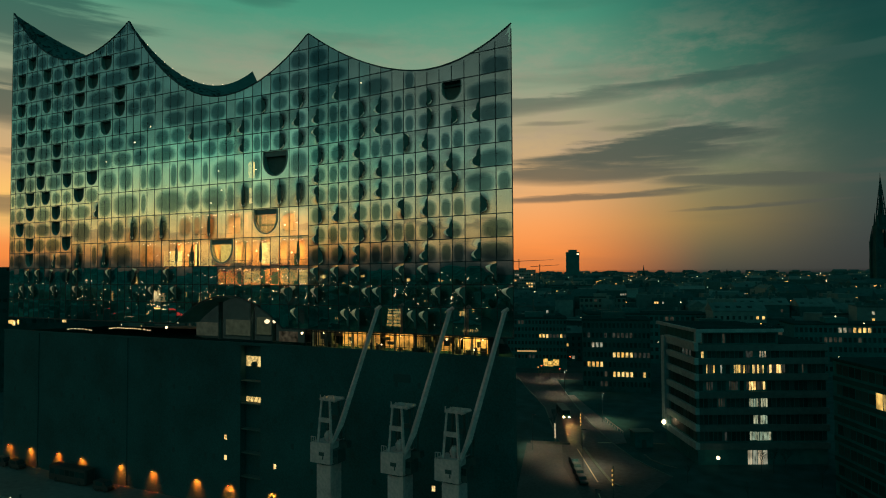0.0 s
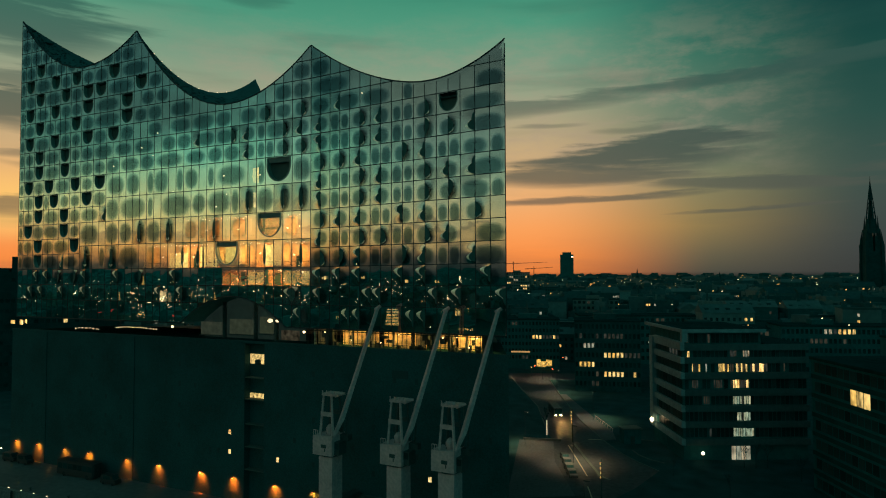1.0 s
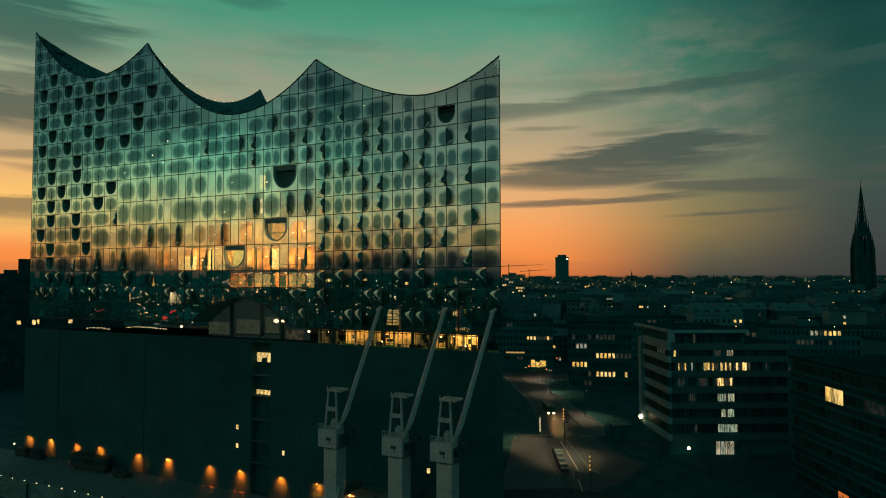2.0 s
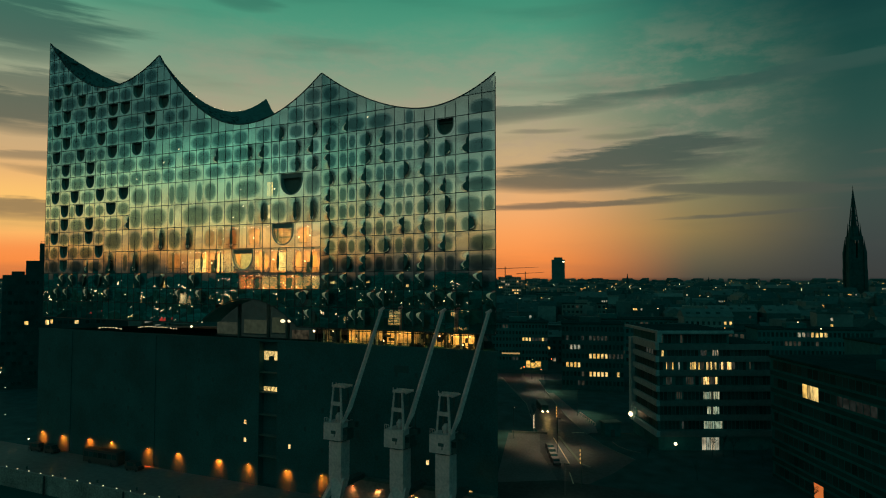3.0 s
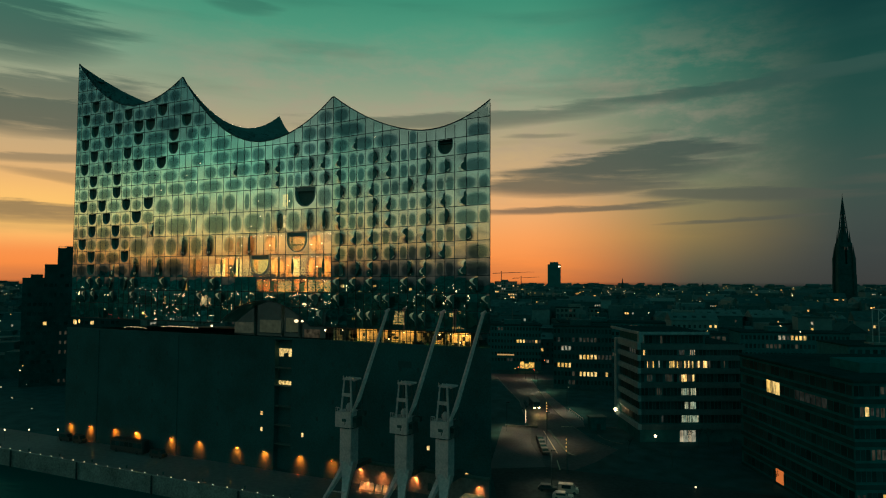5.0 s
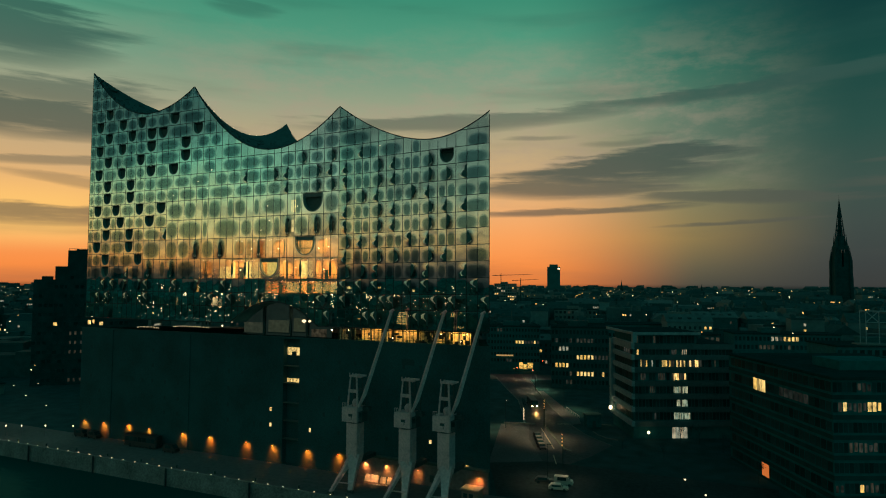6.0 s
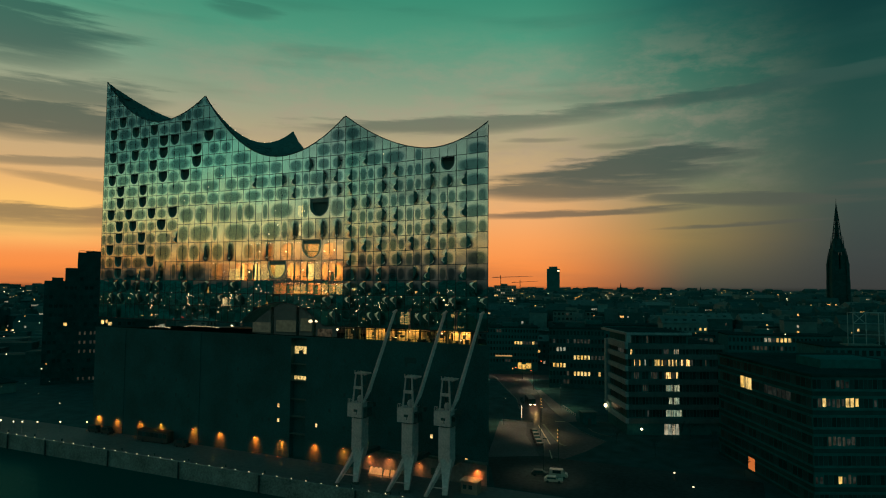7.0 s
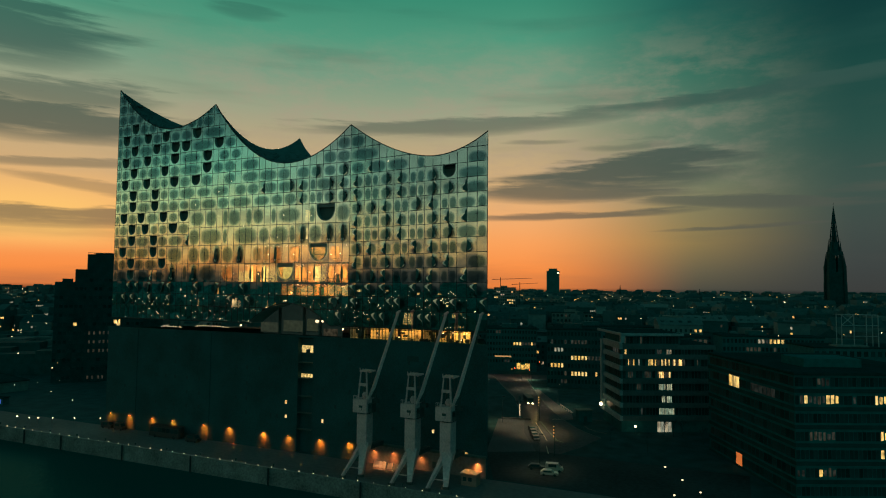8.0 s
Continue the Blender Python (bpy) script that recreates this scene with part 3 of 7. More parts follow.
# the clear ovals east of the loggias, floor by floor: a digit opens an oval of that many bays
OVALS = {
    13: ".................12........................................",
    12: "..............2...4........................................",
    11: "................4.....2....................................",
    10: "..............4......2.2................2.2................",
    9: "..............4.....2.2..3............2.2.4................",
    8: "..............2...2...2..3..3..2..2...2...2..2.3...1.....2.",
    7: "..............3..3..3...2.2..2.2....12......11....11....3..",
    6: "..................3..2.4...3..2.2...11......11....11.....2.",
    5: "................................................11....112.1",
    4: "............................................11....11.....2.",
    3: "............................................11....11....2.1",
    2: "................................................11....11...",
    1: "............................................11....11.....2.",
    0: "................................................11....11.2.",
}
FOYER_OVALS = {
    3: "................3..2..12..12..14....1...2..................",
    2: "................2.4...1.4...2.3..1..2......................",
    1: "............3...2.2...2....2.1...2.....2...................",
    0: "...............1..3...2...........2....1...................",
}


def zone(col, k):
    """True where the tall foyer floors replace the usual ones."""
    return (12 if k < 3 else 16) <= col < 42 and 0 <= k < 6


cells = []      # first column, last column + 1, bottom, top, kind
for k in range(-3, 18):
    z0, z1 = BASE + FLOOR * k, BASE + FLOOR * (k + 1)
    if k == -3:
        z0 = 35.6
    row = FRONT.get(k, "." * COLS)
    i = 0
    while i < COLS:
        if zone(i, k):
            i += 1
        elif row[min(i + 1, COLS - 1)] == "U" and i + 1 < COLS:
            cells.append((i, i + 2, z0, z1, "U"))
            i += 2
        else:
            cells.append((i, i + 1, z0, z1, row[i] if row[i] in "LR" else "."))
            i += 1
for m in range(4):
    z0, z1 = BASE + 1.5 * FLOOR * m, BASE + 1.5 * FLOOR * (m + 1)
    i = 12 if m < 2 else 16
    while i < 42:
        if BIG.get(m) == i:
            cells.append((i, i + 3, z0, z1, "U"))
            i += 3
            continue
        kind = "L" if i in LENSES[m] else "R" if i + 1 in LENSES[m] else "."
        cells.append((i, i + 1, z0, z1, kind))
        i += 1

# the clear ovals never cross an opening; in the loggia field they are mostly two bays wide
ovals, runs = {}, {}
for c in cells:
    runs.setdefault((c[2], c[3]), []).append(c)
for (z0, z1), row in runs.items():
    row.sort()
    kinds = {c: q for q in row for c in range(q[0], q[1])}
    k = round((z0 - BASE) / FLOOR)
    spans = []
    if z1 - z0 > 4.5 and z0 > 47:
        spans = [(c, int(n)) for c, n in enumerate(FOYER_OVALS[round((z0 - BASE) / FLOOR / 1.5)]) if n.isdigit()]
    else:
        spans = [(c, int(n)) for c, n in enumerate(OVALS.get(k, "")) if n.isdigit()]
        taken = {c + q for c, n in spans for q in range(n)}
        c = 0
        while c < (16 if k >= 0 else 0):
            if c not in kinds or kinds[c][4] != "." or c in taken:
                c += 1
                continue
            n = 1
            while c + n < COLS and c + n in kinds and kinds[c + n][4] == "." and c + n not in taken and n < 12:
                n += 1
            while n > 0:
                wide = 1 if n == 1 or (n % 2 and c == 0) else 3 if n == 3 else 2
                spans.append((c, wide))
                c, n = c + wide, n - wide
    for c, n in spans:
        mine = [kinds[q] for q in range(c, c + n) if q in kinds and kinds[q][4] == "."]
        if not mine:
            continue
        s0, s1 = EDGE[mine[0][0]], EDGE[mine[-1][1]]
        vary = rng.choice((1.03, 1.0, 1.0, 0.95, 0.88))
        before, after = kinds.get(mine[0][0] - 1), kinds.get(mine[-1][1])
        if before and before[4] == "R":
            s0 -= 0.9
        if after and after[4] == "L":
            s1 += 0.9
        for q in mine:
            ovals[q] = ((s0 + s1) / 2, (z0 + z1) / 2 - 0.1, (s1 - s0) / 2 * (0.82 if n > 1 else 0.74) * vary, (z1 - z0) / 2 * 0.76 * vary)
    for p, q in zip(row[:-1], row[1:]):
        z, e = (z0 + z1) / 2 - 0.1, EDGE[p[1]]
        if p[1] == q[0] and p[4] == "." and q[4] == "L" and p not in ovals:
            ovals[p] = (e, z, 1.5, (z1 - z0) * 0.36)
        if p[1] == q[0] and p[4] == "R" and q[4] == "." and q not in ovals:
            ovals[q] = (e, z, 1.5, (z1 - z0) * 0.36)


def pane_mesh(cell):
    """Glass of one bay as a mesh with the oval in its UVs, or None where roof or vault cut it away."""
    i, j, z0, z1, kind = cell
    s0, s1 = EDGE[i], EDGE[j]
    mid = (s0 + s1) / 2
    if crest(s0) < z0 + 0.1 and crest(s1) < z0 + 0.1 and crest(mid) < z0 + 0.1:
        return None
    if max(soffit(s0), soffit(s1)) > z1 - 0.1:
        return None
    cut = min(crest(s0), crest(s1), crest(mid)) < z1 or max(soffit(s0), soffit(mid), soffit(s1)) > z0 + 0.05
    if cut and kind != ".":
        kind = "."
    verts, faces = [], []
    if kind == ".":
        n = 4 if cut else 1
        lean = rng.uniform(-0.012, 0.012), rng.uniform(-0.012, 0.012)
        for q in range(n + 1):
            s = s0 + (s1 - s0) * q / n
            lo, hi = max(z0, soffit(s)), min(z1, crest(s))
            hi = max(hi, lo + 0.01)
            w = 0.02 + lean[0] * (2 * q / n - 1)
            verts += [face(s, lo, w - lean[1]), face(s, hi, w + lean[1])]
        faces = [(2 * q, 2 * q + 2, 2 * q + 3, 2 * q + 1) for q in range(n)]
    elif kind in "LR":
        nu, nv = 6, 8
        for b in range(nv + 1):
            for a in range(nu + 1):
                u, v = a / nu, b / nv
                edge = (1 - u) if kind == "L" else u
                bow = 0.09 * edge ** 2.0 * math.sin(math.pi * min(1, max(0, (v - 0.1) / 0.8)))
                verts.append(face(s0 + (s1 - s0) * u, z0 + (z1 - z0) * v, 0.02 + bow))
        faces = [(b * (nu + 1) + a, b * (nu + 1) + a + 1, (b + 1) * (nu + 1) + a + 1, (b + 1) * (nu + 1) + a) for b in range(nv) for a in range(nu)]
    else:
        # horseshoe opening: straight head, round foot
        outer, inner = [], []
        w = (s1 - s0) * (0.37 if j - i == 2 else 0.40)
        h0, h1 = z0 + (z1 - z0) * 0.14, z1 - 0.12
        n = 20
        for q in range(n + 1):
            ang = math.pi * q / n
            inner.append((mid - w * math.cos(ang), h0 + w * 1.15 - w * 1.15 * math.sin(ang)))
        inner = [(mid - w, h1)] + inner + [(mid + w, h1)]
        outer = [(s0, z1)] + [(s0 + (s1 - s0) * q / n, z0) for q in range(n + 1)] + [(s1, z1)]
        m = len(inner)
        verts = [face(s, z, 0.02) for s, z in outer] + [face(s, z, 0.02) for s, z in inner]
        faces = [(q, q + 1, m + q + 1, m + q) for q in range(m - 1)] + [(0, m, 2 * m - 1, m - 1)]
    me = bpy.data.meshes.new("pane")
    me.from_pydata(verts, [], faces)
    me.materials.append(BULGE if kind in "LR" else GLASS if i >= 42 else GLASS_WEST)
    layer = me.uv_layers.new(name="UVMap").data
    o = ovals.get(cell)
    for loop in me.loops:
        p = me.vertices[loop.vertex_index].co
        s = KINK + (p.x - KINK) / 1.017 if p.x > KINK else p.x
        if o and kind == ".":
            layer[loop.index].uv = ((s - o[0]) / o[2], (p.z - o[1]) / o[3])
        elif kind == "L":
            layer[loop.index].uv = ((s - s0) / 1.55, (p.z - (z0 + z1) / 2) / ((z1 - z0) * 0.42))
        elif kind == "R":
            layer[loop.index].uv = ((s - s1) / 0.62, (p.z - (z0 + z1) / 2 + 0.1) / ((z1 - z0) * 0.38))
        else:
            layer[loop.index].uv = (3, 3)
    if kind in "LR":
        me.shade_smooth()
    me.update()
    return me


def join_meshes(meshes, name, material):
    """One mesh from many that share a material and a UV map."""
    verts, faces, uvs, smooth = [], [], [], []
    for me in meshes:
        n = len(verts)
        verts += [tuple(v.co) for v in me.vertices]
        lay = me.uv_layers[0].data
        for p in me.polygons:
            faces.append(tuple(n + q for q in p.vertices))
            uvs += [tuple(lay[q].uv) for q in p.loop_indices]
            smooth.append(p.use_smooth)
        bpy.data.meshes.remove(me)
    me = bpy.data.meshes.new(name)
    me.from_pydata(verts, [], faces)
    me.materials.append(material)
    lay = me.uv_layers.new(name="UVMap").data
    for q, w in enumerate(uvs):
        lay[q].uv = w
    me.polygons.foreach_set("use_smooth", smooth)
    me.update()
    return me


front = thing("glass_front", "", "")
front.parent = hall
front.location = (100, -97, 0)
tagged(front, "mirror-like printed glass curtain wall with dark ovals and loggias")
near, rest = [], []
for cell in sorted(cells, key=lambda c: -c[0]):
    me = pane_mesh(cell)
    if me is not None:
        (near if len(near) < 290 else rest).append((cell, me))
for cell, me in near:
    piece("pane", me, front)
groups = {GLASS: [], GLASS_WEST: [], BULGE: []}
for cell, me in rest:
    groups[me.materials[0]].append(me)
for material, text in ((GLASS, "field of flat printed glass panes"), (GLASS_WEST, "western field of flat printed glass panes"), (BULGE, "scattered outward-bent glass panes")):
    if groups[material]:
        tagged(piece("glazing", join_meshes(groups[material], "glazing", material), front), text, kind="stuff")

# rims of bulging panes and loggias, and the dark recess behind each loggia
for cell, kind in ((c, c[4]) for c in cells):
    i, j, z0, z1, _ = cell
    s0, s1 = EDGE[i], EDGE[j]
    mid = (s0 + s1) / 2
    if min(crest(s0), crest(s1), crest(mid)) < z1 or max(soffit(s0), soffit(mid), soffit(s1)) > z0 + 0.05:
        continue
    if kind in "LR":
        # a dark sheet laid over the pane stands for the shaded slot at the open side, widest near its foot, and the
        # pale lip curls round it (turned over in the lowest floors)
        bay, h = s1 - s0, z1 - z0
        e, side = (s0, 1) if kind == "L" else (s1, -1)
        lens = h > 4.5
        turn_up = -1 if z1 < 47.6 or (not lens and rng.random() < 0.16) else 1
        slot, sh = Shape(), Shape()
        deep, tall = (0.16, 0.36) if lens else (0.40, 0.40) if kind == "L" else (0.31, 0.38)
        deep, tall = deep * rng.uniform(0.85, 1.12), tall * rng.uniform(0.94, 1.06)
        n = 14

        def rim_at(v):
            """Width and height of the slot's outer edge, from its foot (v = -1) to its head (v = 1)."""
            if kind == "L" or lens:
                body = (1 - abs(v) ** (3.4 if v < 0 else 2.2)) * (1.0 if lens else 1 - 0.25 * v)
            else:
                body = 1.45 * math.sqrt(max(0.0, 1 - ((v + 0.40) / 0.60) ** 2)) ** 1.2
                body = (body ** 3 + (0.62 * math.sqrt(max(0.0, 1 - ((v - 0.2) / 0.8) ** 2))) ** 3) ** (1 / 3)
            return bay * deep * max(0.0, body) + 0.03, (z0 + z1) / 2 - 0.04 * h * turn_up + h * tall * v * turn_up

        for q in range(n + 1):
            w, z = rim_at(-1 + 2 * q / n)
            slot.v += [face(e + 0.03 * side, z, 0.10), face(e + side * (0.03 + w), z, 0.14)]
        slot.f = [(2 * q, 2 * q + 1, 2 * q + 3, 2 * q + 2) if side * turn_up > 0 else (2 * q + 2, 2 * q + 3, 2 * q + 1, 2 * q) for q in range(n)]
        piece("vent_slot", slot.mesh("vent_slot", SLOT, True), front)
        m = 10
        reach = 0.35 if lens else 0.55 if kind == "L" else 1.15
        for q in range(m + 1):
            u = q / m
            w, z = rim_at((-0.985 if kind == "L" or lens else -0.86) + reach * u)
            fat = (0.75 if z1 < 47.6 else 0.16 if kind == "L" or lens else 0.42) * math.sin(math.pi * (0.1 + 0.85 * u)) ** 1.3
            for c in range(4):
                zz = z - 0.35 * fat * c / 3 * turn_up
                sh.v.append(face(e + side * (0.02 + w + fat * c / 3), zz, 0.145 + 0.035 * math.sin(math.pi * (0.15 + 0.85 * c / 3)) * fat / 0.4))
        sh.f = [(4 * q + c, 4 * q + c + 1, 4 * q + c + 5, 4 * q + c + 4) for q in range(m) for c in range(3)]
        piece("pane_rim", sh.mesh("pane_rim", LIP, True), front)
    elif kind == "U":
        w = (s1 - s0) * (0.37 if j - i == 2 else 0.40)
        h0, h1 = z0 + (z1 - z0) * 0.14, z1 - 0.12
        path = [(mid - w, h1)] + [(mid - w * math.cos(math.pi * q / 16), h0 + w * 1.15 - w * 1.15 * math.sin(math.pi * q / 16)) for q in range(17)] + [(mid + w, h1)]
        sh = Shape()
        for (sa, za), (sb, zb) in zip(path[:-1], path[1:]):
            ka = kb = 1.07 if j - i == 2 else 1.13
            oa, ob_ = (mid + (sa - mid) * ka, z1 + (za - z1) * 1.05), (mid + (sb - mid) * kb, z1 + (zb - z1) * 1.05)
            sh.add([face(sa, za, 0.075), face(sb, zb, 0.075), face(ob_[0], ob_[1], 0.06), face(oa[0], oa[1], 0.06)], [(0, 1, 2, 3)])
            sh.add([face(sa, za, 0.075), face(sb, zb, 0.075), face(sb, zb, -0.9), face(sa, za, -0.9)], [(3, 2, 1, 0)])
        # the two horseshoes in the lit floors take the lightened rim
        piece("loggia_rim", sh.mesh("loggia_rim", LOGGIA_RIM if j - i == 2 or z0 > 58 else RIM_LIT, True), front)
        recess = Shape().box(face(s0, 0)[0] + 0.1, face(s1, 0)[0] - 0.1, face(mid, 0)[1] + 0.95, face(mid, 0)[1] + 1.2, z0 + 0.1, z1 - 0.1)
        if not (j - i == 3 and z0 < 58):
            piece("loggia_back", recess.mesh("loggia_back", CONCRETE), front)
        if j - i == 3:
            x0, x1, y = face(s0, 0)[0], face(s1, 0)[0], face(mid, 0)[1]
            piece("loggia_head", Shape().box(x0 + 0.5, x1 - 0.5, y + 0.2, y + 0.35, z1 - 1.15, z1 - 0.15).mesh("loggia_head", HEADPANEL), front)
            if z0 > 58:
                continue
            inner = Shape().box(face(s0, 0)[0] + 0.4, face(s1, 0)[0] - 0.4, face(mid, 0)[1] + 0.40, face(mid, 0)[1] + 0.43, z0 + 0.3, z1 - 0.2).mesh("loggia_pane", GLASS)
            inner.uv_layers.new(name="UVMap")
            for lp in inner.uv_layers[0].data:
                lp.uv = (0.4, 0.4)
            piece("loggia_pane", inner, front)

# mullions and transoms
for n, s in enumerate(EDGE):
    lo, hi = soffit(s), crest(s)
    gaps = [z for c in cells if c[4] == "U" and c[0] < n < c[1] for z in ((c[2], c[3]),)]
    cuts = sorted(gaps)
    start = lo
    spans = []
    for a, b in cuts:
        if a > start:
            spans.append((start, min(a, hi)))
        start = b
    if start < hi:
        spans.append((start, hi))
    half = 0.07
    for a, b in spans:
        if b - a > 0.05:
            x, y, _ = face(s, 0)
            piece("mullion", Shape().box(x - half, x + half, y - 0.045, y + 0.06, a, b).mesh("mullion", MULLION), front)


def transom(z, i0, i1, half=0.07):
    run = []

    def flush():
        if len(run) > 1:
            v, f = [], []
            for s in run:
                p = face(s, z)
                v += [(p[0], p[1] + dy, p[2] + dz) for dy, dz in ((-0.07, -half), (-0.07, half), (0.1, half), (0.1, -half))]
            for k in range(len(run) - 1):
                f += [(4 * k + t, 4 * k + 4 + t, 4 * k + 4 + (t + 1) % 4, 4 * k + (t + 1) % 4) for t in range(4)]
            f += [(0, 1, 2, 3), tuple(4 * len(run) - 4 + t for t in (3, 2, 1, 0))]
            piece("transom", Shape().add(v, f).mesh("transom", MULLION), front)
        run.clear()

    for i in range(i0, i1):
        n = 4
        for q in range(n):
            sa, sb = EDGE[i] + (EDGE[i + 1] - EDGE[i]) * q / n, EDGE[i] + (EDGE[i + 1] - EDGE[i]) * (q + 1) / n
            if min(crest(sa), crest(sb)) < z or max(soffit(sa), soffit(sb)) > z + 0.02:
                flush()
                continue
            if not run:
                run.append(sa)
            run.append(sb)
    flush()


for k in range(-2, 18):
    z = BASE + FLOOR * k
    if 0 < k < 6:
        transom(z, 0, 12 if k < 3 else 16)
        transom(z, 42, COLS)
    else:
        transom(z, 0, COLS)
transom(BASE + 3 * FLOOR, 12, 16)
for m in (1, 2, 3):
    transom(BASE + 1.5 * FLOOR * m, 12 if m < 2 else 16, 42)
# dark edge along the crest, soffit and end
steps = [EDGE[0] + (EDGE[-1] - EDGE[0]) * q / 240 for q in range(241)]
for fn, w in ((crest, 0.22), (soffit, 0.25)):
    edge = Shape()
    for sa, sb in zip(steps[:-1], steps[1:]):
        za, zb = fn(sa), fn(sb)
        edge.add([face(sa, za - w, 0.1), face(sb, zb - w, 0.1), face(sb, zb + 0.02, 0.1), face(sa, za + 0.02, 0.1), face(sb, zb + 0.02, -0.4), face(sa, za + 0.02, -0.4)],
                 [(0, 1, 2, 3), (3, 2, 4, 5)])
    piece("edge_trim", edge.mesh("edge_trim", MULLION), front)

# floors and core behind the glass
for k in range(-3, 17):
    z = BASE + FLOOR * k if k > -3 else 35.75
    if 0 < k < 6:
        spans = [(-168.4, EDGE[12 if k < 3 else 16]), (KINK, -35.2)]
    else:
        spans = [(-168.4, -111.5), (-80.5, -35.2)] if k == -3 else [(-168.4, -104.5), (-87.5, -35.2)] if k == -2 else [(-168.4, -35.2)]
    for a, b in spans:
        lo = [s for s in steps if a <= s <= b and crest(s) > z + 2.6]
        run = []
        for s in lo + [None]:
            if s is None or (run and s - run[-1] > 1.0):
                if len(run) > 2:
                    x0, x1 = face(run[0], 0)[0] + 0.3, face(run[-1], 0)[0] - 0.6
                    y1 = face(run[-1], 0)[1] + 0.4
                    b0, b1 = max(x0, -162.5), min(x1, -40.5)
                    outline = [(x0, 97.9), (min(x1, KINK), 97.9), (x1, y1), (b1, 102), (b0, 102)]
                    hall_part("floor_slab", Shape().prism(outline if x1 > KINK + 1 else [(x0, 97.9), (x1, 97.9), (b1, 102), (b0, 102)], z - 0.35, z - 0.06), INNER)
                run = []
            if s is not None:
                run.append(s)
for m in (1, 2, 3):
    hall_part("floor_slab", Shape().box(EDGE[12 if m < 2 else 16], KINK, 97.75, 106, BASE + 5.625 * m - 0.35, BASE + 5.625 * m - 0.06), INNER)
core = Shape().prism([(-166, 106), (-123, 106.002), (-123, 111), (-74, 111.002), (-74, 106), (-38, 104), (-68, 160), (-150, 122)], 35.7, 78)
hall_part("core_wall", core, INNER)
# sheets added close behind the crest so no sky shows through the glass
back = Shape()
for sa, sb in zip(steps[:-1], steps[1:]):
    if sa > -168.3 and sb < -34.9:
        ca, cb = crest(sa), crest(sb)
        for deep, lo, ahead, drop in ((0.4, 2.2, 0.5, 0.06), (1.5, 9.5, 1.4, 0.8), (4.5, 99.0, 4.2, 2.6)):
            pa, pb = face(sa, 0), face(sb, 0)
            if (deep > 4 and (sa < -163 or sb > -39)) or (deep > 1 and (sa < -167.5 or sb > -35.5)):
                continue
            ta, tb = min(ca, crest(min(sa + ahead, -34.9))) - drop, min(cb, crest(min(sb + ahead, -34.9))) - drop
            back.add([(pa[0], pa[1] + deep, max(59.0, ca - lo)), (pb[0], pb[1] + deep, max(59.0, cb - lo)), (pb[0], pb[1] + deep, tb), (pa[0], pa[1] + deep, ta)], [(0, 1, 2, 3)])
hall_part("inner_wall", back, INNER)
hall_part("rear_facade", Shape().add([(-168.6, 97.6, 35.6), (-150, 125, 35.6), (-66, 168, 35.6), (-34.2, 95.7, 35.6), (-168.6, 97.6, 111), (-152, 122, 88), (-66, 168, 78), (-34.2, 95.7, 84.4)],
                                     [(0, 1, 5, 4), (1, 2, 6, 5), (2, 3, 7, 6)]), MULLION)

# bowl-shaped roof fields
RIM2 = ((-125.7, 97.5, 103.1), (-111.8, 122.0, 96.5))


def roof_sag(u, v):
    return 4 * v * (1 - v) * (1.2 * math.sin(math.pi * u) + 8.8 * u ** 4)


def roof_field(s0, s1, back, n=40, m=8):
    sh = Shape()
    for q in range(n + 1):
        u = q / n
        s = s0 + (s1 - s0) * u
        a, b = Vector(face(s, crest(s) + 0.02, -0.3)), Vector(back(u))
        for p in range(m + 1):
            v = p / m
            w = a.lerp(b, v)
            w.z -= roof_sag(u, v)
            sh.v.append(tuple(w))
    sh.f = [(q * (m + 1) + p, (q + 1) * (m + 1) + p, (q + 1) * (m + 1) + p + 1, q * (m + 1) + p + 1) for q in range(n) for p in range(m)]
    return sh


def rim_one(u):
    return (-168.4 + 12.5 * u, 97.5 + 21.5 * u, 112.5 - 13.5 * u + 3.6 * u * u - 1.6 * math.sin(math.pi * u) * 0.3)


def rim_two(u):
    a, b = RIM2
    z = 91.3 + (103.1 - 91.3) * ((0.615 - u) / 0.615) ** 2 if u < 0.615 else 91.3 + (96.5 - 91.3) * ((u - 0.615) / 0.385) ** 2
    return (a[0] + (b[0] - a[0]) * u, a[1] + (b[1] - a[1]) * u, z)


def rim_three(u):
    return (-75.6 + 5 * u, 97.5 + 40 * u * (1 - 0.4 * u), crest(-75.6 + 40.7 * u) - 3.5 * math.sin(math.pi * u))


fields = [roof_field(-168.5, -125.7, rim_one), roof_field(-125.7, -75.6, rim_two), roof_field(-75.6, -34.9, rim_three)]
for sh in fields:
    hall_part("roof_field", sh, ROOFFIELD, "dull green concave roof field dotted with dark discs", True)
hall_part("rear_roof", Shape().prism([(-160, 112), (-112, 124), (-60, 120), (-42, 108), (-66, 166), (-150, 124)], 77.0, 77.9), ROOFING)
discs = Shape()
for fi, (s0, s1, back, count) in enumerate(((-168.5, -125.7, rim_one, 240), (-125.7, -75.6, rim_two, 420))):
    for _ in range(count):
        u, v = rng.uniform(0.06, 0.97), rng.uniform(0.05, 0.9)
        s = s0 + (s1 - s0) * u
        a, b = Vector(face(s, crest(s) + 0.02, -0.3)), Vector(back(u))
        w = a.lerp(b, v)
        w.z -= roof_sag(u, v) - 0.02
        r = rng.uniform(0.16, 0.34)
        discs.lathe([(r, 0), (r, 0.05)], w, 6)
tagged(hall_part("roof_dotting", discs, ROOFDISC), "dark discs scattered over the roof", kind="stuff")
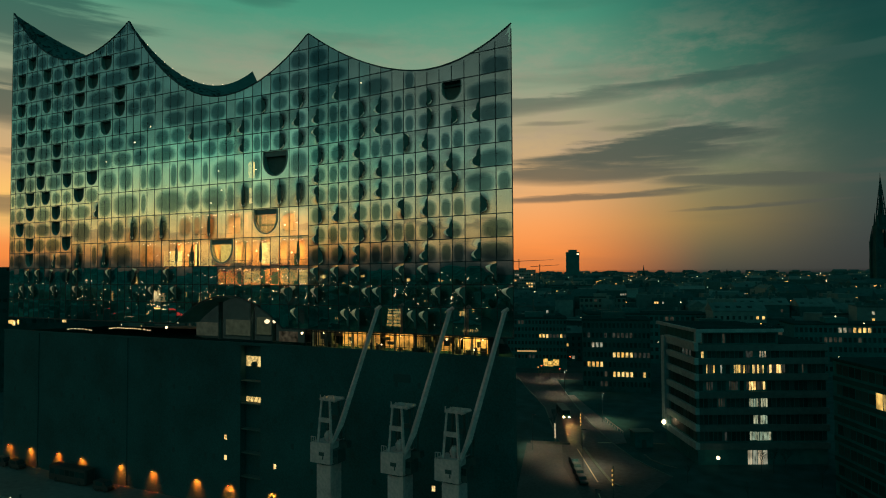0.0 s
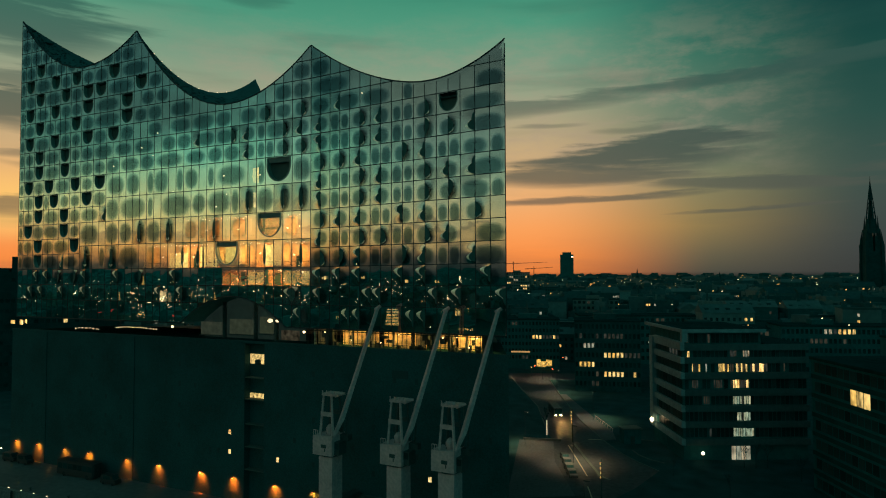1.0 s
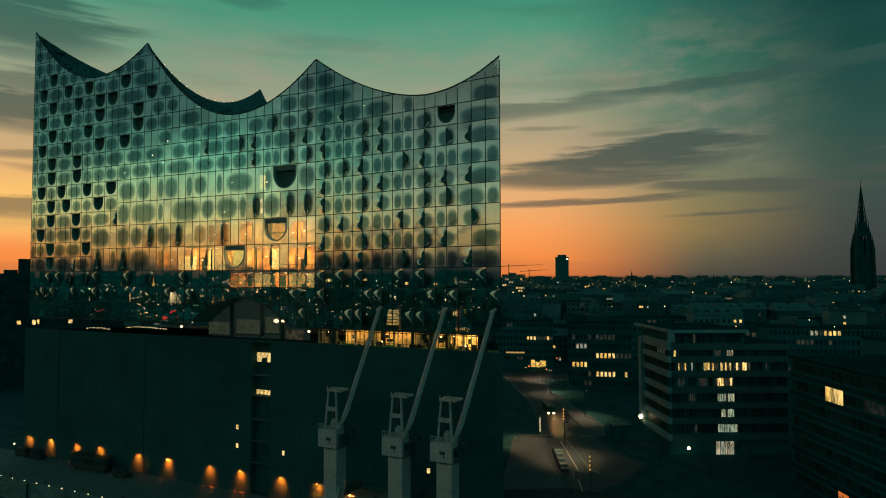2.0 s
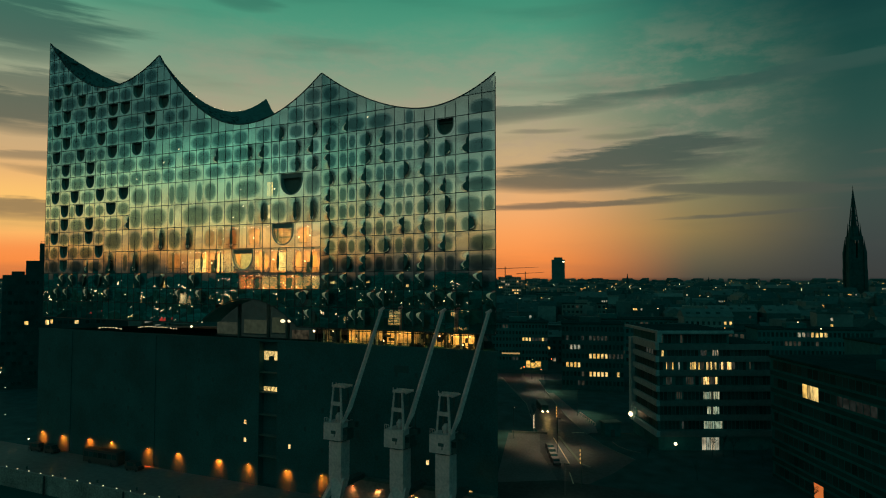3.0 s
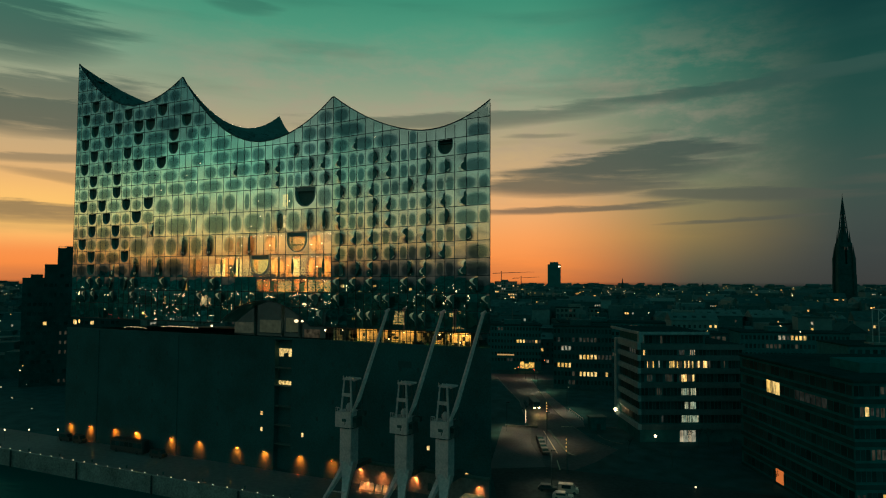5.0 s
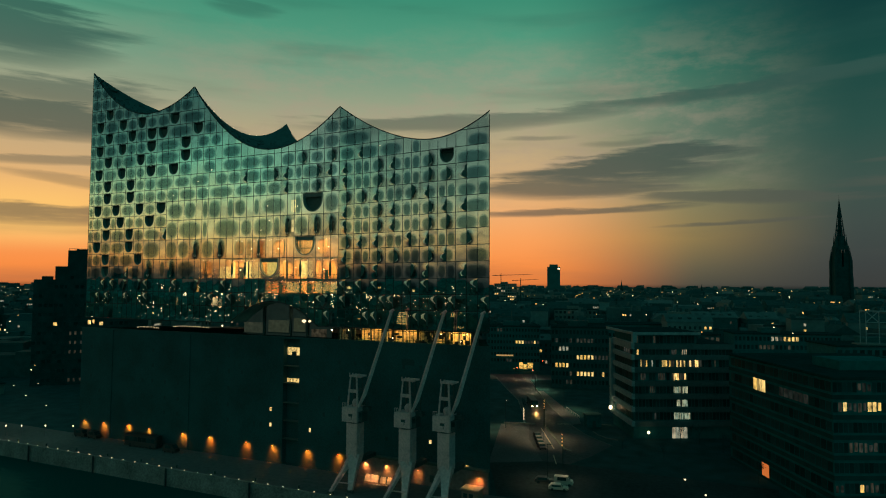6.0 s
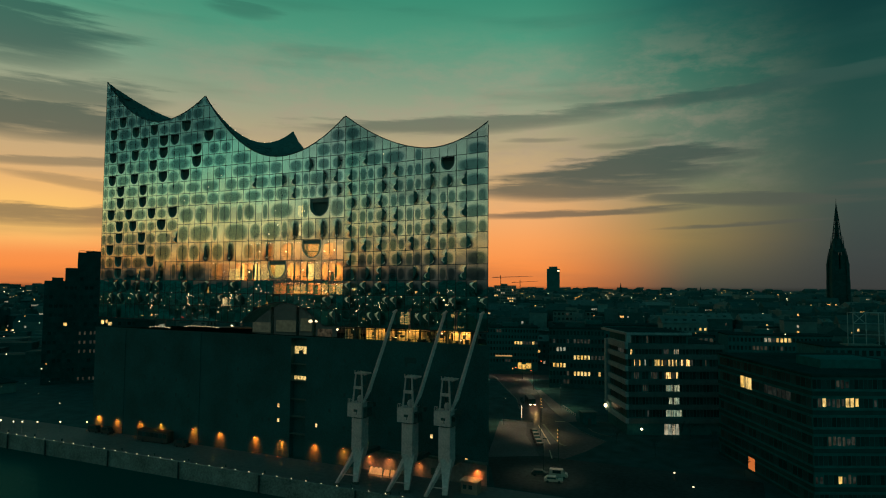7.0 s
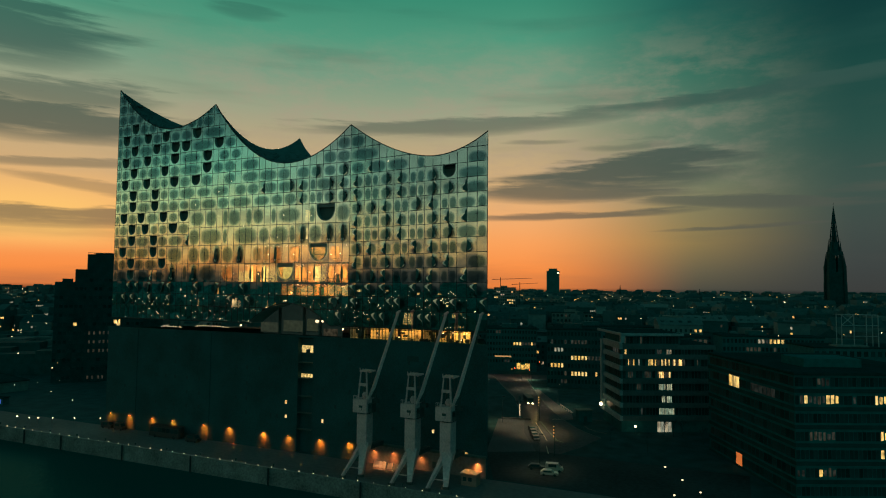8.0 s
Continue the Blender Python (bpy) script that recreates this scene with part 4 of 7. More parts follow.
for u in (0.14, 0.2, 0.27, 0.33, 0.41, 0.5, 0.58, 0.66, 0.74):
    x, y, z = rim_two(u)
    hall_part("roof_lamp", Shape().lathe([(0.09, 0), (0.09, 0.12)], (x, y, z), 6), LAMPS_SMALL)

# ---- brick warehouse under the glass ----
SLOTS = [(-154.9, -149.9), (-123.8, -118.3), (-91.3, -86.2)]
FRONTY = 96.6
xs = [-168.6] + [v for ab in SLOTS for v in ab] + [-34.2]
for a, b in zip(xs[0::2], xs[1::2]):
    hall_part("brick_wall", Shape().prism([(a, FRONTY), (b, FRONTY), (b if b < -40 else b - 1.3, 99.5), (a, 99.5)], 0, 32.0), BRICK, "dark brick warehouse wall with small windows")
for a, b in SLOTS:
    hall_part("recess_wall", Shape().box(a, b, 98.2 if a > -100 else 96.8, 99.5, 0, 32.0), BRICK)
hall_part("brick_body", Shape().prism([(-168.6, 99.502), (-35.6, 99.502), (-66, 168), (-150, 125)], 0, 31.6), BRICK)
hall_part("parapet", Shape().box(-168.8, -34.0, 96.5, 96.85, 32.0, 32.5), BRICK)
hall_part("plaza_floor", Shape().prism([(-168.6, 96.86), (-34.3, 96.86), (-43.5, 118), (-155, 118)], 31.7, 32.05), ROOFING)
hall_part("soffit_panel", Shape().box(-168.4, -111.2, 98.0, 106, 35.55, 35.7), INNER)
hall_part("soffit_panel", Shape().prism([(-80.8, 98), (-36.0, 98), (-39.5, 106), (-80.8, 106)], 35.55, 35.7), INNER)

# glazed slot with lit landings
for z in (25.0, 20.6, 15.6, 11.0, 6.4):
    hall_part("landing_edge", Shape().box(-91.25, -86.25, 96.75, 98.2, z - 0.09, z + 0.09), CONCRETE)
hall_part("stair_window", Shape().box(-91.1, -86.4, 98.05, 98.18, 27.7, 29.7), YELLOW, "brightly lit stair window")
hall_part("stair_window", Shape().box(-91.1, -86.4, 98.05, 98.18, 20.75, 21.7), YELLOW, "brightly lit stair window")
for x in (-90.3, -89.3, -88.3, -87.3):
    hall_part("glazing_bar", Shape().rod((x, 97.9, 20.6), (x + 0.6, 97.9, 21.8), 0.05), MULLION)
hall_part("stair_drum", Shape().lathe([(0.62, 0), (0.62, 0.7), (0.4, 1.0)], (-88.4, 97.3, 27.75), 14), INNER)

window_mesh = Shape().box(-0.32, 0.32, -0.03, 0.05, -0.5, 0.5).mesh("window", NICHE)
lit_mesh = Shape().box(-0.3, 0.3, -0.035, 0.05, -0.45, 0.45).mesh("lit_window", WARM)
LIT = {(-95.1, 13.6), (-95.1, 9.6), (-82.6, 9.4), (-48.9, 10.0), (-39.7, 5.3)}
for bx in (-164, -160, -146, -142, -138, -133, -128, -113.5, -109.5, -105, -100.5, -98.2, -82.6, -78.5, -74, -69.5, -65, -60.5, -56, -51.5, -44.5, -37.5):
    for bz in (9.5, 13.6, 18.0, 22.5, 26.8):
        if (bx * 7 + bz * 13) % 5 < 3.2:
            hall_part("small_window", window_mesh, DARKGLASS).location = (bx + 100, FRONTY - 97 - 0.01, bz)
for bx, bz in sorted(LIT):
    hall_part("small_window", lit_mesh, WARM, "small lit window").location = (bx + 100, FRONTY - 97 - 0.015, bz)
hall_part("small_window", Shape().box(-56.5, -53.2, 96.5, 96.62, 27.2, 28.6), NICHE)

# restaurant behind the plaza glazing
for x0, x1, y, kind in ((-76.5, -73.2, 101.5, 0), (-73.2, -71.2, 99.2, 1), (-71.2, -66.5, 102.5, 0), (-66.5, -62.0, 101.0, 0), (-62.0, -57.5, 103.0, 0), (-57.5, -53.4, 101.2, 0),
                        (-53.4, -51.6, 100.5, 0), (-51.6, -46.8, 103.2, 0), (-46.8, -45.8, 99.6, 1), (-45.8, -39.9, 102.2, 0), (-39.9, -38.0, 99.0, 1)):
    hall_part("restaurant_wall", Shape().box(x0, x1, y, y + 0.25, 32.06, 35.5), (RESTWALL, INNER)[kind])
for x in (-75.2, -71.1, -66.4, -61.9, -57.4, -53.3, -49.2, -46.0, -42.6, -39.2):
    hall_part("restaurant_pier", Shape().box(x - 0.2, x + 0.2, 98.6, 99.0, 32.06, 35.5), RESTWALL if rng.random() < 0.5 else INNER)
for q in range(40):
    x = -76.5 + 0.965 * q
    hall_part("plaza_mullion", Shape().box(x - 0.04, x + 0.04, 98.05, 98.2, 32.06, 35.5), MULLION)
hall_part("plaza_transom", Shape().box(-77.0, -38.5, 98.02, 98.22, 34.95, 35.12), MULLION)
hall_part("plaza_transom", Shape().box(-77.0, -38.5, 98.02, 98.22, 32.9, 32.98), MULLION)
for q in range(34):
    x = rng.uniform(-75, -41)
    w, z = rng.uniform(0.2, 1.3), 32.06 if rng.random() < 0.7 else rng.uniform(33.2, 34.4)
    hall_part("counter" if z < 33 else "hanging_panel", Shape().box(x, x + w, 99.2, 99.9, z, z + rng.uniform(0.3, 1.4)), INNER)
for x, z in ((-72.9, 34.6), (-69.2, 34.9), (-66.6, 33.3), (-60.2, 33.1), (-56.3, 34.8), (-47.3, 34.5), (-44.6, 34.8), (-42.2, 33.0), (-40.7, 34.7)):
    hall_part("pendant_lamp", Shape().lathe([(0.04, 0.26), (0.1, 0.16), (0.12, 0)], (x, 98.7, z), 8), LAMPW)
REST = (1.0, 0.53, 0.12)
area("restaurant_light", (-69, 100.4, 35.3), (-69, 100.4, 30), REST, 420, 9, 2.5)
area("restaurant_light", (-58, 100.8, 35.3), (-58, 100.8, 30), REST, 440, 8, 3)
area("restaurant_light", (-48.5, 101, 35.3), (-48.5, 101, 30), REST, 210, 4, 3)
area("restaurant_light", (-43, 100.6, 35.3), (-43, 100.6, 30), REST, 520, 5.5, 3)
# stepped lit stair over the restaurant
for q in range(6):
    hall_part("lit_step", Shape().box(-58.3 + 0.08 * q, -55.5 - 0.1 * (q % 2), 97.2, 97.3, 36.7 + 0.56 * q, 37.1 + 0.56 * q), BRIGHT, "lit yellow stair flight")
# vaulted plaza opening
vault = Shape()
arc = [-110.4 + 28.8 * q / 24 for q in range(25)]
for a, b in zip(arc[:-1], arc[1:]):
    vault.add([(a, 97.8, soffit(a)), (b, 97.8, soffit(b)), (b, 104, soffit(b) - 0.2), (a, 104, soffit(a) - 0.2)], [(3, 2, 1, 0)])
hall_part("vault", vault, VAULTING, smooth=True)
# the sheen of this back glass is a glow in its material
hall_part("vault_glass", Shape().box(-110, -81.6, 104.0, 104.2, 32.06, 41.4), GREENFAINT)
for x0, x1, z0, z1 in ((-111.0, -104.1, 32.5, 35.4), (-102.4, -94.7, 32.9, 36.2), (-93.8, -90.0, 33.3, 36.9)):
    hall_part("vault_window", Shape().box(x0, x1, 103.9, 103.98, z0, z1), GREEN, "dimly lit foyer window")
    hall_part("window_sill", Shape().box(x0 - 0.1, x1 + 0.1, 103.6, 103.98, z0 - 0.25, z0 - 0.02), INNER)
hall_part("vault_door", Shape().box(-87.9, -83.1, 103.9, 103.98, 32.1, 34.2), DIM, "dim reddish door opening")
for x in (-103.2, -94.3, -88.6):
    hall_part("vault_column", Shape().lathe([(0.45, 0), (0.45, soffit(x) - 32.2)], (x, 103.2, 32.06), 10), INNER)
hall_part("plaza_lamp", Shape().lathe([(0.2, -0.3), (0.55, 0), (0.55, 0.2), (0.2, 0.5)], (-87.1, 99.4, 36.4), 10), LAMPS_SMALL, "large bright lamp under the vault")
hall_part("plaza_lamp", Shape().lathe([(0.15, -0.25), (0.4, 0), (0.4, 0.15), (0.15, 0.35)], (-85.2, 99.4, 36.5), 10), LAMPS_SMALL, "bright lamp under the vault")
for x, y, z in ( (-77.6, 98.3, 34.4), (-113.7, 98.2, 34.3), (-126.0, 98.2, 38.3), (-45.9, 98.0, 41.5)):
    hall_part("plaza_lamp", Shape().lathe([(0.10, 0), (0.24, 0.15), (0.24, 0.35), (0.08, 0.45)], (x, y, z), 8), LAMPW)
spot("vault_light", (-88.0, 100.2, 36.6), (-97.0, 101.6, 39.0), (1.0, 0.80, 0.50), 220, 150, 0.9, 0.5)
# rows of glowing beads in place of lights mirrored in the glass, and lit corners
for x0, x1, z0, z1, n in ((-147.1, -137.5, 32.9, 33.2, 12), (-132.5, -118.4, 33.6, 33.9, 20), (-146.4, -144.2, 36.2, 36.4, 5), (-128.0, -122.0, 36.0, 36.5, 12), (-121.0, -117.6, 35.3, 35.7, 6), (-116.2, -110.2, 35.4, 35.8, 10)):
    for q in range(n):
        u = (q + rng.uniform(0.1, 0.9)) / n
        hall_part("string_light", Shape().lathe([(0.04, 0), (0.12, 0.09), (0.04, 0.18)], (x0 + (x1 - x0) * u, 98.2, z0 + (z1 - z0) * math.sin(math.pi * u) ** 0.7 + rng.uniform(-0.08, 0.08)), 6), LAMPS_SMALL)
for x0, x1, z0, z1 in ((-168.0, -166.6, 33.3, 34.6), (-165.9, -165.0, 33.7, 34.7), (-73.0, -71.4, 45.1, 45.6), (-67.9, -66.9, 44.1, 44.4), (-63.7, -62.6, 45.2, 45.7), (-43.8, -42.3, 38.8, 39.9),
                       (-41.5, -40.7, 39.4, 40.0), (-43.3, -40.2, 36.3, 36.7), (-46.6, -45.0, 39.3, 39.7), (-50.6, -49.4, 41.0, 41.4), (-69.5, -68.6, 37.4, 37.9), (-54.0, -53.2, 44.6, 45.0), (-47.8, -46.6, 44.4, 44.9), (-87.8, -87.0, 41.2, 41.8), (-85.7, -84.7, 41.3, 41.8), (-107.8, -107.4, 41.2, 42.2), (-131.0, -130.3, 39.9, 42.2), (-133.9, -133.1, 43.8, 44.8)):
    n = max(1, int((x1 - x0) / 0.42))
    for q in range(n):
        a, b = x0 + (x1 - x0) * q / n, x0 + (x1 - x0) * (q + rng.uniform(0.3, 0.75)) / n
        y = face(a, z0)[1] + 0.45
        hall_part("lit_pane", Shape().box(a, b, y, y + 0.07, z0 + rng.uniform(-0.1, 0.15), z1 + rng.uniform(-0.15, 0.1)), BRIGHT)
# glowing cream shapes behind the glass imitate the mirrored theatre foyer
for x, wide, z1 in ((-117.0, 0.62, 42.5), (-115.7, 0.60, 42.7), (-114.4, 0.58, 42.1)):
    y = face(x, 40)[1] + 0.4
    hall_part("lit_curtain", Shape().add([(x - wide, y, 39.7), (x + wide, y, 39.7), (x + wide * 0.9, y, z1 - 0.6), (x + wide * 0.5, y, z1 - 0.1), (x - wide * 0.5, y, z1), (x - wide * 0.85, y, z1 - 0.5),
                                          (x - wide, y + 0.1, 39.7), (x + wide, y + 0.1, 39.7), (x + wide * 0.9, y + 0.1, z1 - 0.6), (x + wide * 0.5, y + 0.1, z1 - 0.1), (x - wide * 0.5, y + 0.1, z1), (x - wide * 0.85, y + 0.1, z1 - 0.5)],
                                         [tuple(range(6)), tuple(range(11, 5, -1))] + [(i, 6 + i, 6 + (i + 1) % 6, (i + 1) % 6) for i in range(6)]), CREAMGLOW, "softly lit cream curtain")
# tall narrow glowing sheets imitate flame-shaped reflections on the bent panes
for x, z0, z1 in ((-123.1, 43.5, 45.9), (-103.9, 40.0, 42.4), (-101.3, 40.7, 42.4)):
    hall_part("curtain_gap", Shape().add([(x - 0.6, 98.2, z0), (x + 0.6, 98.2, z0), (x + 0.25, 98.2, z0 + 0.5 * (z1 - z0)), (x, 98.2, z1), (x - 0.25, 98.2, z0 + 0.5 * (z1 - z0))], [(0, 1, 2, 3, 4)]), YELLOW)

# ---- lit foyers behind the glass ----
rooms = [(-122.3, -76.0, 47.5, 53.1), (-110.0, -76.0, 53.1, 58.7), (-98.6, -76.0, 43.8, 47.4)]
for a, b, z0, z1 in rooms:
    hall_part("foyer_wall", Shape().box(a, b, 104.6, 104.9, z0, z1 - 0.4), WARMWALL)
    hall_part("foyer_wall", Shape().box(a - 0.3, a, 97.9, 104.9, z0, z1 - 0.4), WARMWALL)
    hall_part("foyer_wall", Shape().box(b, b + 0.3, 97.9, 104.9, z0, z1 - 0.4), WARMWALL)
    hall_part("foyer_ceiling", Shape().box(a, b, 97.9, 104.6, z1 - 0.44, z1 - 0.4), WARMWALL)
    hall_part("foyer_floor", Shape().box(a, b, 97.9, 104.6, z0, z0 + 0.05), WARMWALL)
    n = int((b - a) / 1.15)
    for q in range(n):
        hall_part("ceiling_spot", Shape().lathe([(0.12, 0), (0.12, 0.08)], (a + (q + rng.uniform(0.3, 0.7)) * (b - a) / n, 98.7 + 0.35 * (q % 2), z1 - 0.60 - 0.25 * (q % 4 == 1)), 6), LAMPW)
    for q in range(int((b - a) / 6)):
        x = a + 3 + 6 * q + rng.uniform(-1, 1)
        hall_part("foyer_column", Shape().lathe([(0.28, 0), (0.28, z1 - z0 - 0.5)], (x, 101.5, z0 + 0.05), 10), WARMWALL)
for a, b, z0, z1 in rooms:
    hall_part("foyer_rail", Shape().rod((a, 98.6, z0 + 1.15), (b, 98.6, z0 + 1.15), 0.05, n=4), MULLION)
    for q in range(int((b - a) / 3.1)):
        x = a + 1 + 3.1 * q + rng.uniform(-1, 1)
        kind = rng.randrange(4)
        if kind == 0:
            hall_part("foyer_pillar", Shape().lathe([(0.2, 0), (0.2, z1 - z0 - 0.5)], (x, 99.4, z0 + 0.05), 8), INNER)
        elif kind == 1:
            hall_part("foyer_screen", Shape().box(x, x + rng.uniform(0.5, 1.6), 103.0, 103.2, z0 + 0.05, z0 + rng.uniform(1.2, 3.4)), INNER)
        elif kind == 2:
            hall_part("foyer_bench", Shape().box(x, x + 1.4, 100.2, 101.0, z0 + 0.05, z0 + 0.75), INNER)
        else:
            hall_part("globe_light", Shape().lathe([(0.08, -0.18), (0.22, 0), (0.08, 0.18)], (x, 100.0, z0 + rng.uniform(2.4, 3.4)), 8), LAMPW)
area("foyer_light", (-97, 101.5, 52.4), (-97, 101.5, 40), (1.0, 0.58, 0.19), 4600, 40, 4)
area("foyer_light", (-89, 101.5, 58.1), (-89, 101.5, 40), (1.0, 0.58, 0.2), 2600, 26, 4)
area("foyer_light", (-87.5, 101.5, 46.9), (-87.5, 101.5, 40), (1.0, 0.58, 0.17), 4200, 20, 4)
# window frame in the lit horseshoe
for x in (-88.0, -83.8):
    hall_part("bay_frame", Shape().box(x - 0.2, x + 0.2, 98.3, 98.5, 53.2, 58.2), MULLION)
hall_part("bay_frame", Shape().box(-88.0, -83.8, 98.3, 98.5, 55.4, 55.7), MULLION)
# glowing panels added to give the lit foyer its bright patches
for x0, x1, z0, z1 in ((-117.0, -113.3, 47.7, 51.0), (-113.0, -111.6, 47.7, 51.0), (-107.6, -102.6, 47.7, 52.2), (-100.2, -96.0, 48.2, 52.0), (-89.2, -85.2, 47.9, 52.2), (-93.9, -89.6, 44.1, 46.6), (-84.2, -80.4, 44.1, 46.7), (-79.8, -76.8, 44.1, 46.7)):
    hall_part("lit_niche", Shape().box(x0, x1, 100.2, 100.4, z0, z1), GLOWROOM, "bright yellow foyer niche")
# single lamps left on upstairs
for x, z in ((-118.5, 78.2), (-123.5, 75.2), (-119.8, 73.2), (-133.0, 71.6), (-97.6, 63.0), (-98.4, 67.0), (-88.5, 66.5), (-63.4, 80.3), (-100.5, 60.5), (-113.4, 64.4)):
    hall_part("room_lamp", Shape().lathe([(0.08, 0), (0.15, 0.12), (0.08, 0.24)], (x, face(x, z)[1] + 0.15, z), 6), LAMPW)
for x, w, z0, z1, glow in ((-90.4, 0.75, 65.2, 68.4, GLOWROOM), (-90.5, 0.4, 60.0, 63.2, WARM)):
    hall_part("lit_blind", Shape().box(x - w, x + w, 98.4, 98.5, z0, z1), glow)

# ---- wall lamps along the quay ----
LAMPS = [-165.5, -157.1, -146.8, -138.2, -125.3, -115.4, -102.7, -93.9, -83.1, -73.8, -65.9, -60.1, -51.8, -36.7]
sconce_hood = Shape().lathe([(0.34, 0), (0.30, 0.12), (0.12, 0.24), (0.04, 0.26)], (0, 0, 0), 10).mesh("hood", DARKPAINT)
sconce_glow = Shape().lathe([(0.08, -0.16), (0.18, -0.10), (0.22, -0.01)], (0, 0, 0), 10).mesh("bulb", LAMPO)
sconce_arm = Shape().box(-0.05, 0.05, 0, 0.5, 0.1, 0.2).mesh("arm", DARKPAINT)
for x in LAMPS:
    z = 4.5 if x < -70 else 3.5
    lampost = thing("wall_lamp", "glowing orange wall lamp on the brick quay front", "lamp", "quay wall lamps", at=(x, 96.1, z))
    piece("hood", sconce_hood, lampost)
    piece("bulb", sconce_glow, lampost, label="glowing orange bulb")
    piece("arm", sconce_arm, lampost)
    spot("wall_light", (x, 95.85, z - 0.15), (x, 96.6, z - 0.75), (1.0, 0.105, 0.008) if x < -70 else (1.0, 0.36, 0.10), 3800 if x < -70 else 520, 112, 0.8, 0.1)

# ---- quay edge lights, bollard line and dolphins ----
led_mesh = Shape().lathe([(0.10, 0), (0.14, 0.08), (0.12, 0.2)], (0, 0, 0), 6).mesh("quay_light", LAMPS_SMALL)
x = -255.0
while x < -30:
    tagged(piece("quay_light", led_mesh, None, (x, 81.3, 0.02)), "small white marker light on the quay edge", "light", "quay edge lights")
    x += 4.3
dolphin = Shape().lathe([(0.24, -6), (0.24, 0.1), (0.2, 0.22), (0.06, 0.3)], (0, 0, 0), 10)
dolphin_mesh = dolphin.mesh("mooring_post", MULLION)
for x in (-209.5, -184.2, -166.7, -140.2, -113.8, -87.4, -60.0):
    tagged(piece("mooring_post", dolphin_mesh, None, (x, 80.1, 0)), "dark steel mooring post against the quay wall", "post", "mooring posts")
for x, y in ((-166.2, 93.0), (-173.8, 89.5), (-180, 86.4), (-184.4, 84.5), (-187, 83.4), (-192.6, 83)):
    lp = thing("quay_lamp", "small white lamp on a low quay post", "lamp", "quay lamps", at=(x, y, 0))
    part("post", Shape().rod((0, 0, 0), (0, 0, 3.0), 0.06), DARKPAINT, lp)
    part("bulb", Shape().lathe([(0.08, 3.0), (0.17, 3.1), (0.17, 3.28), (0.08, 3.36)], (0, 0, 0), 8), LAMPW, lp)


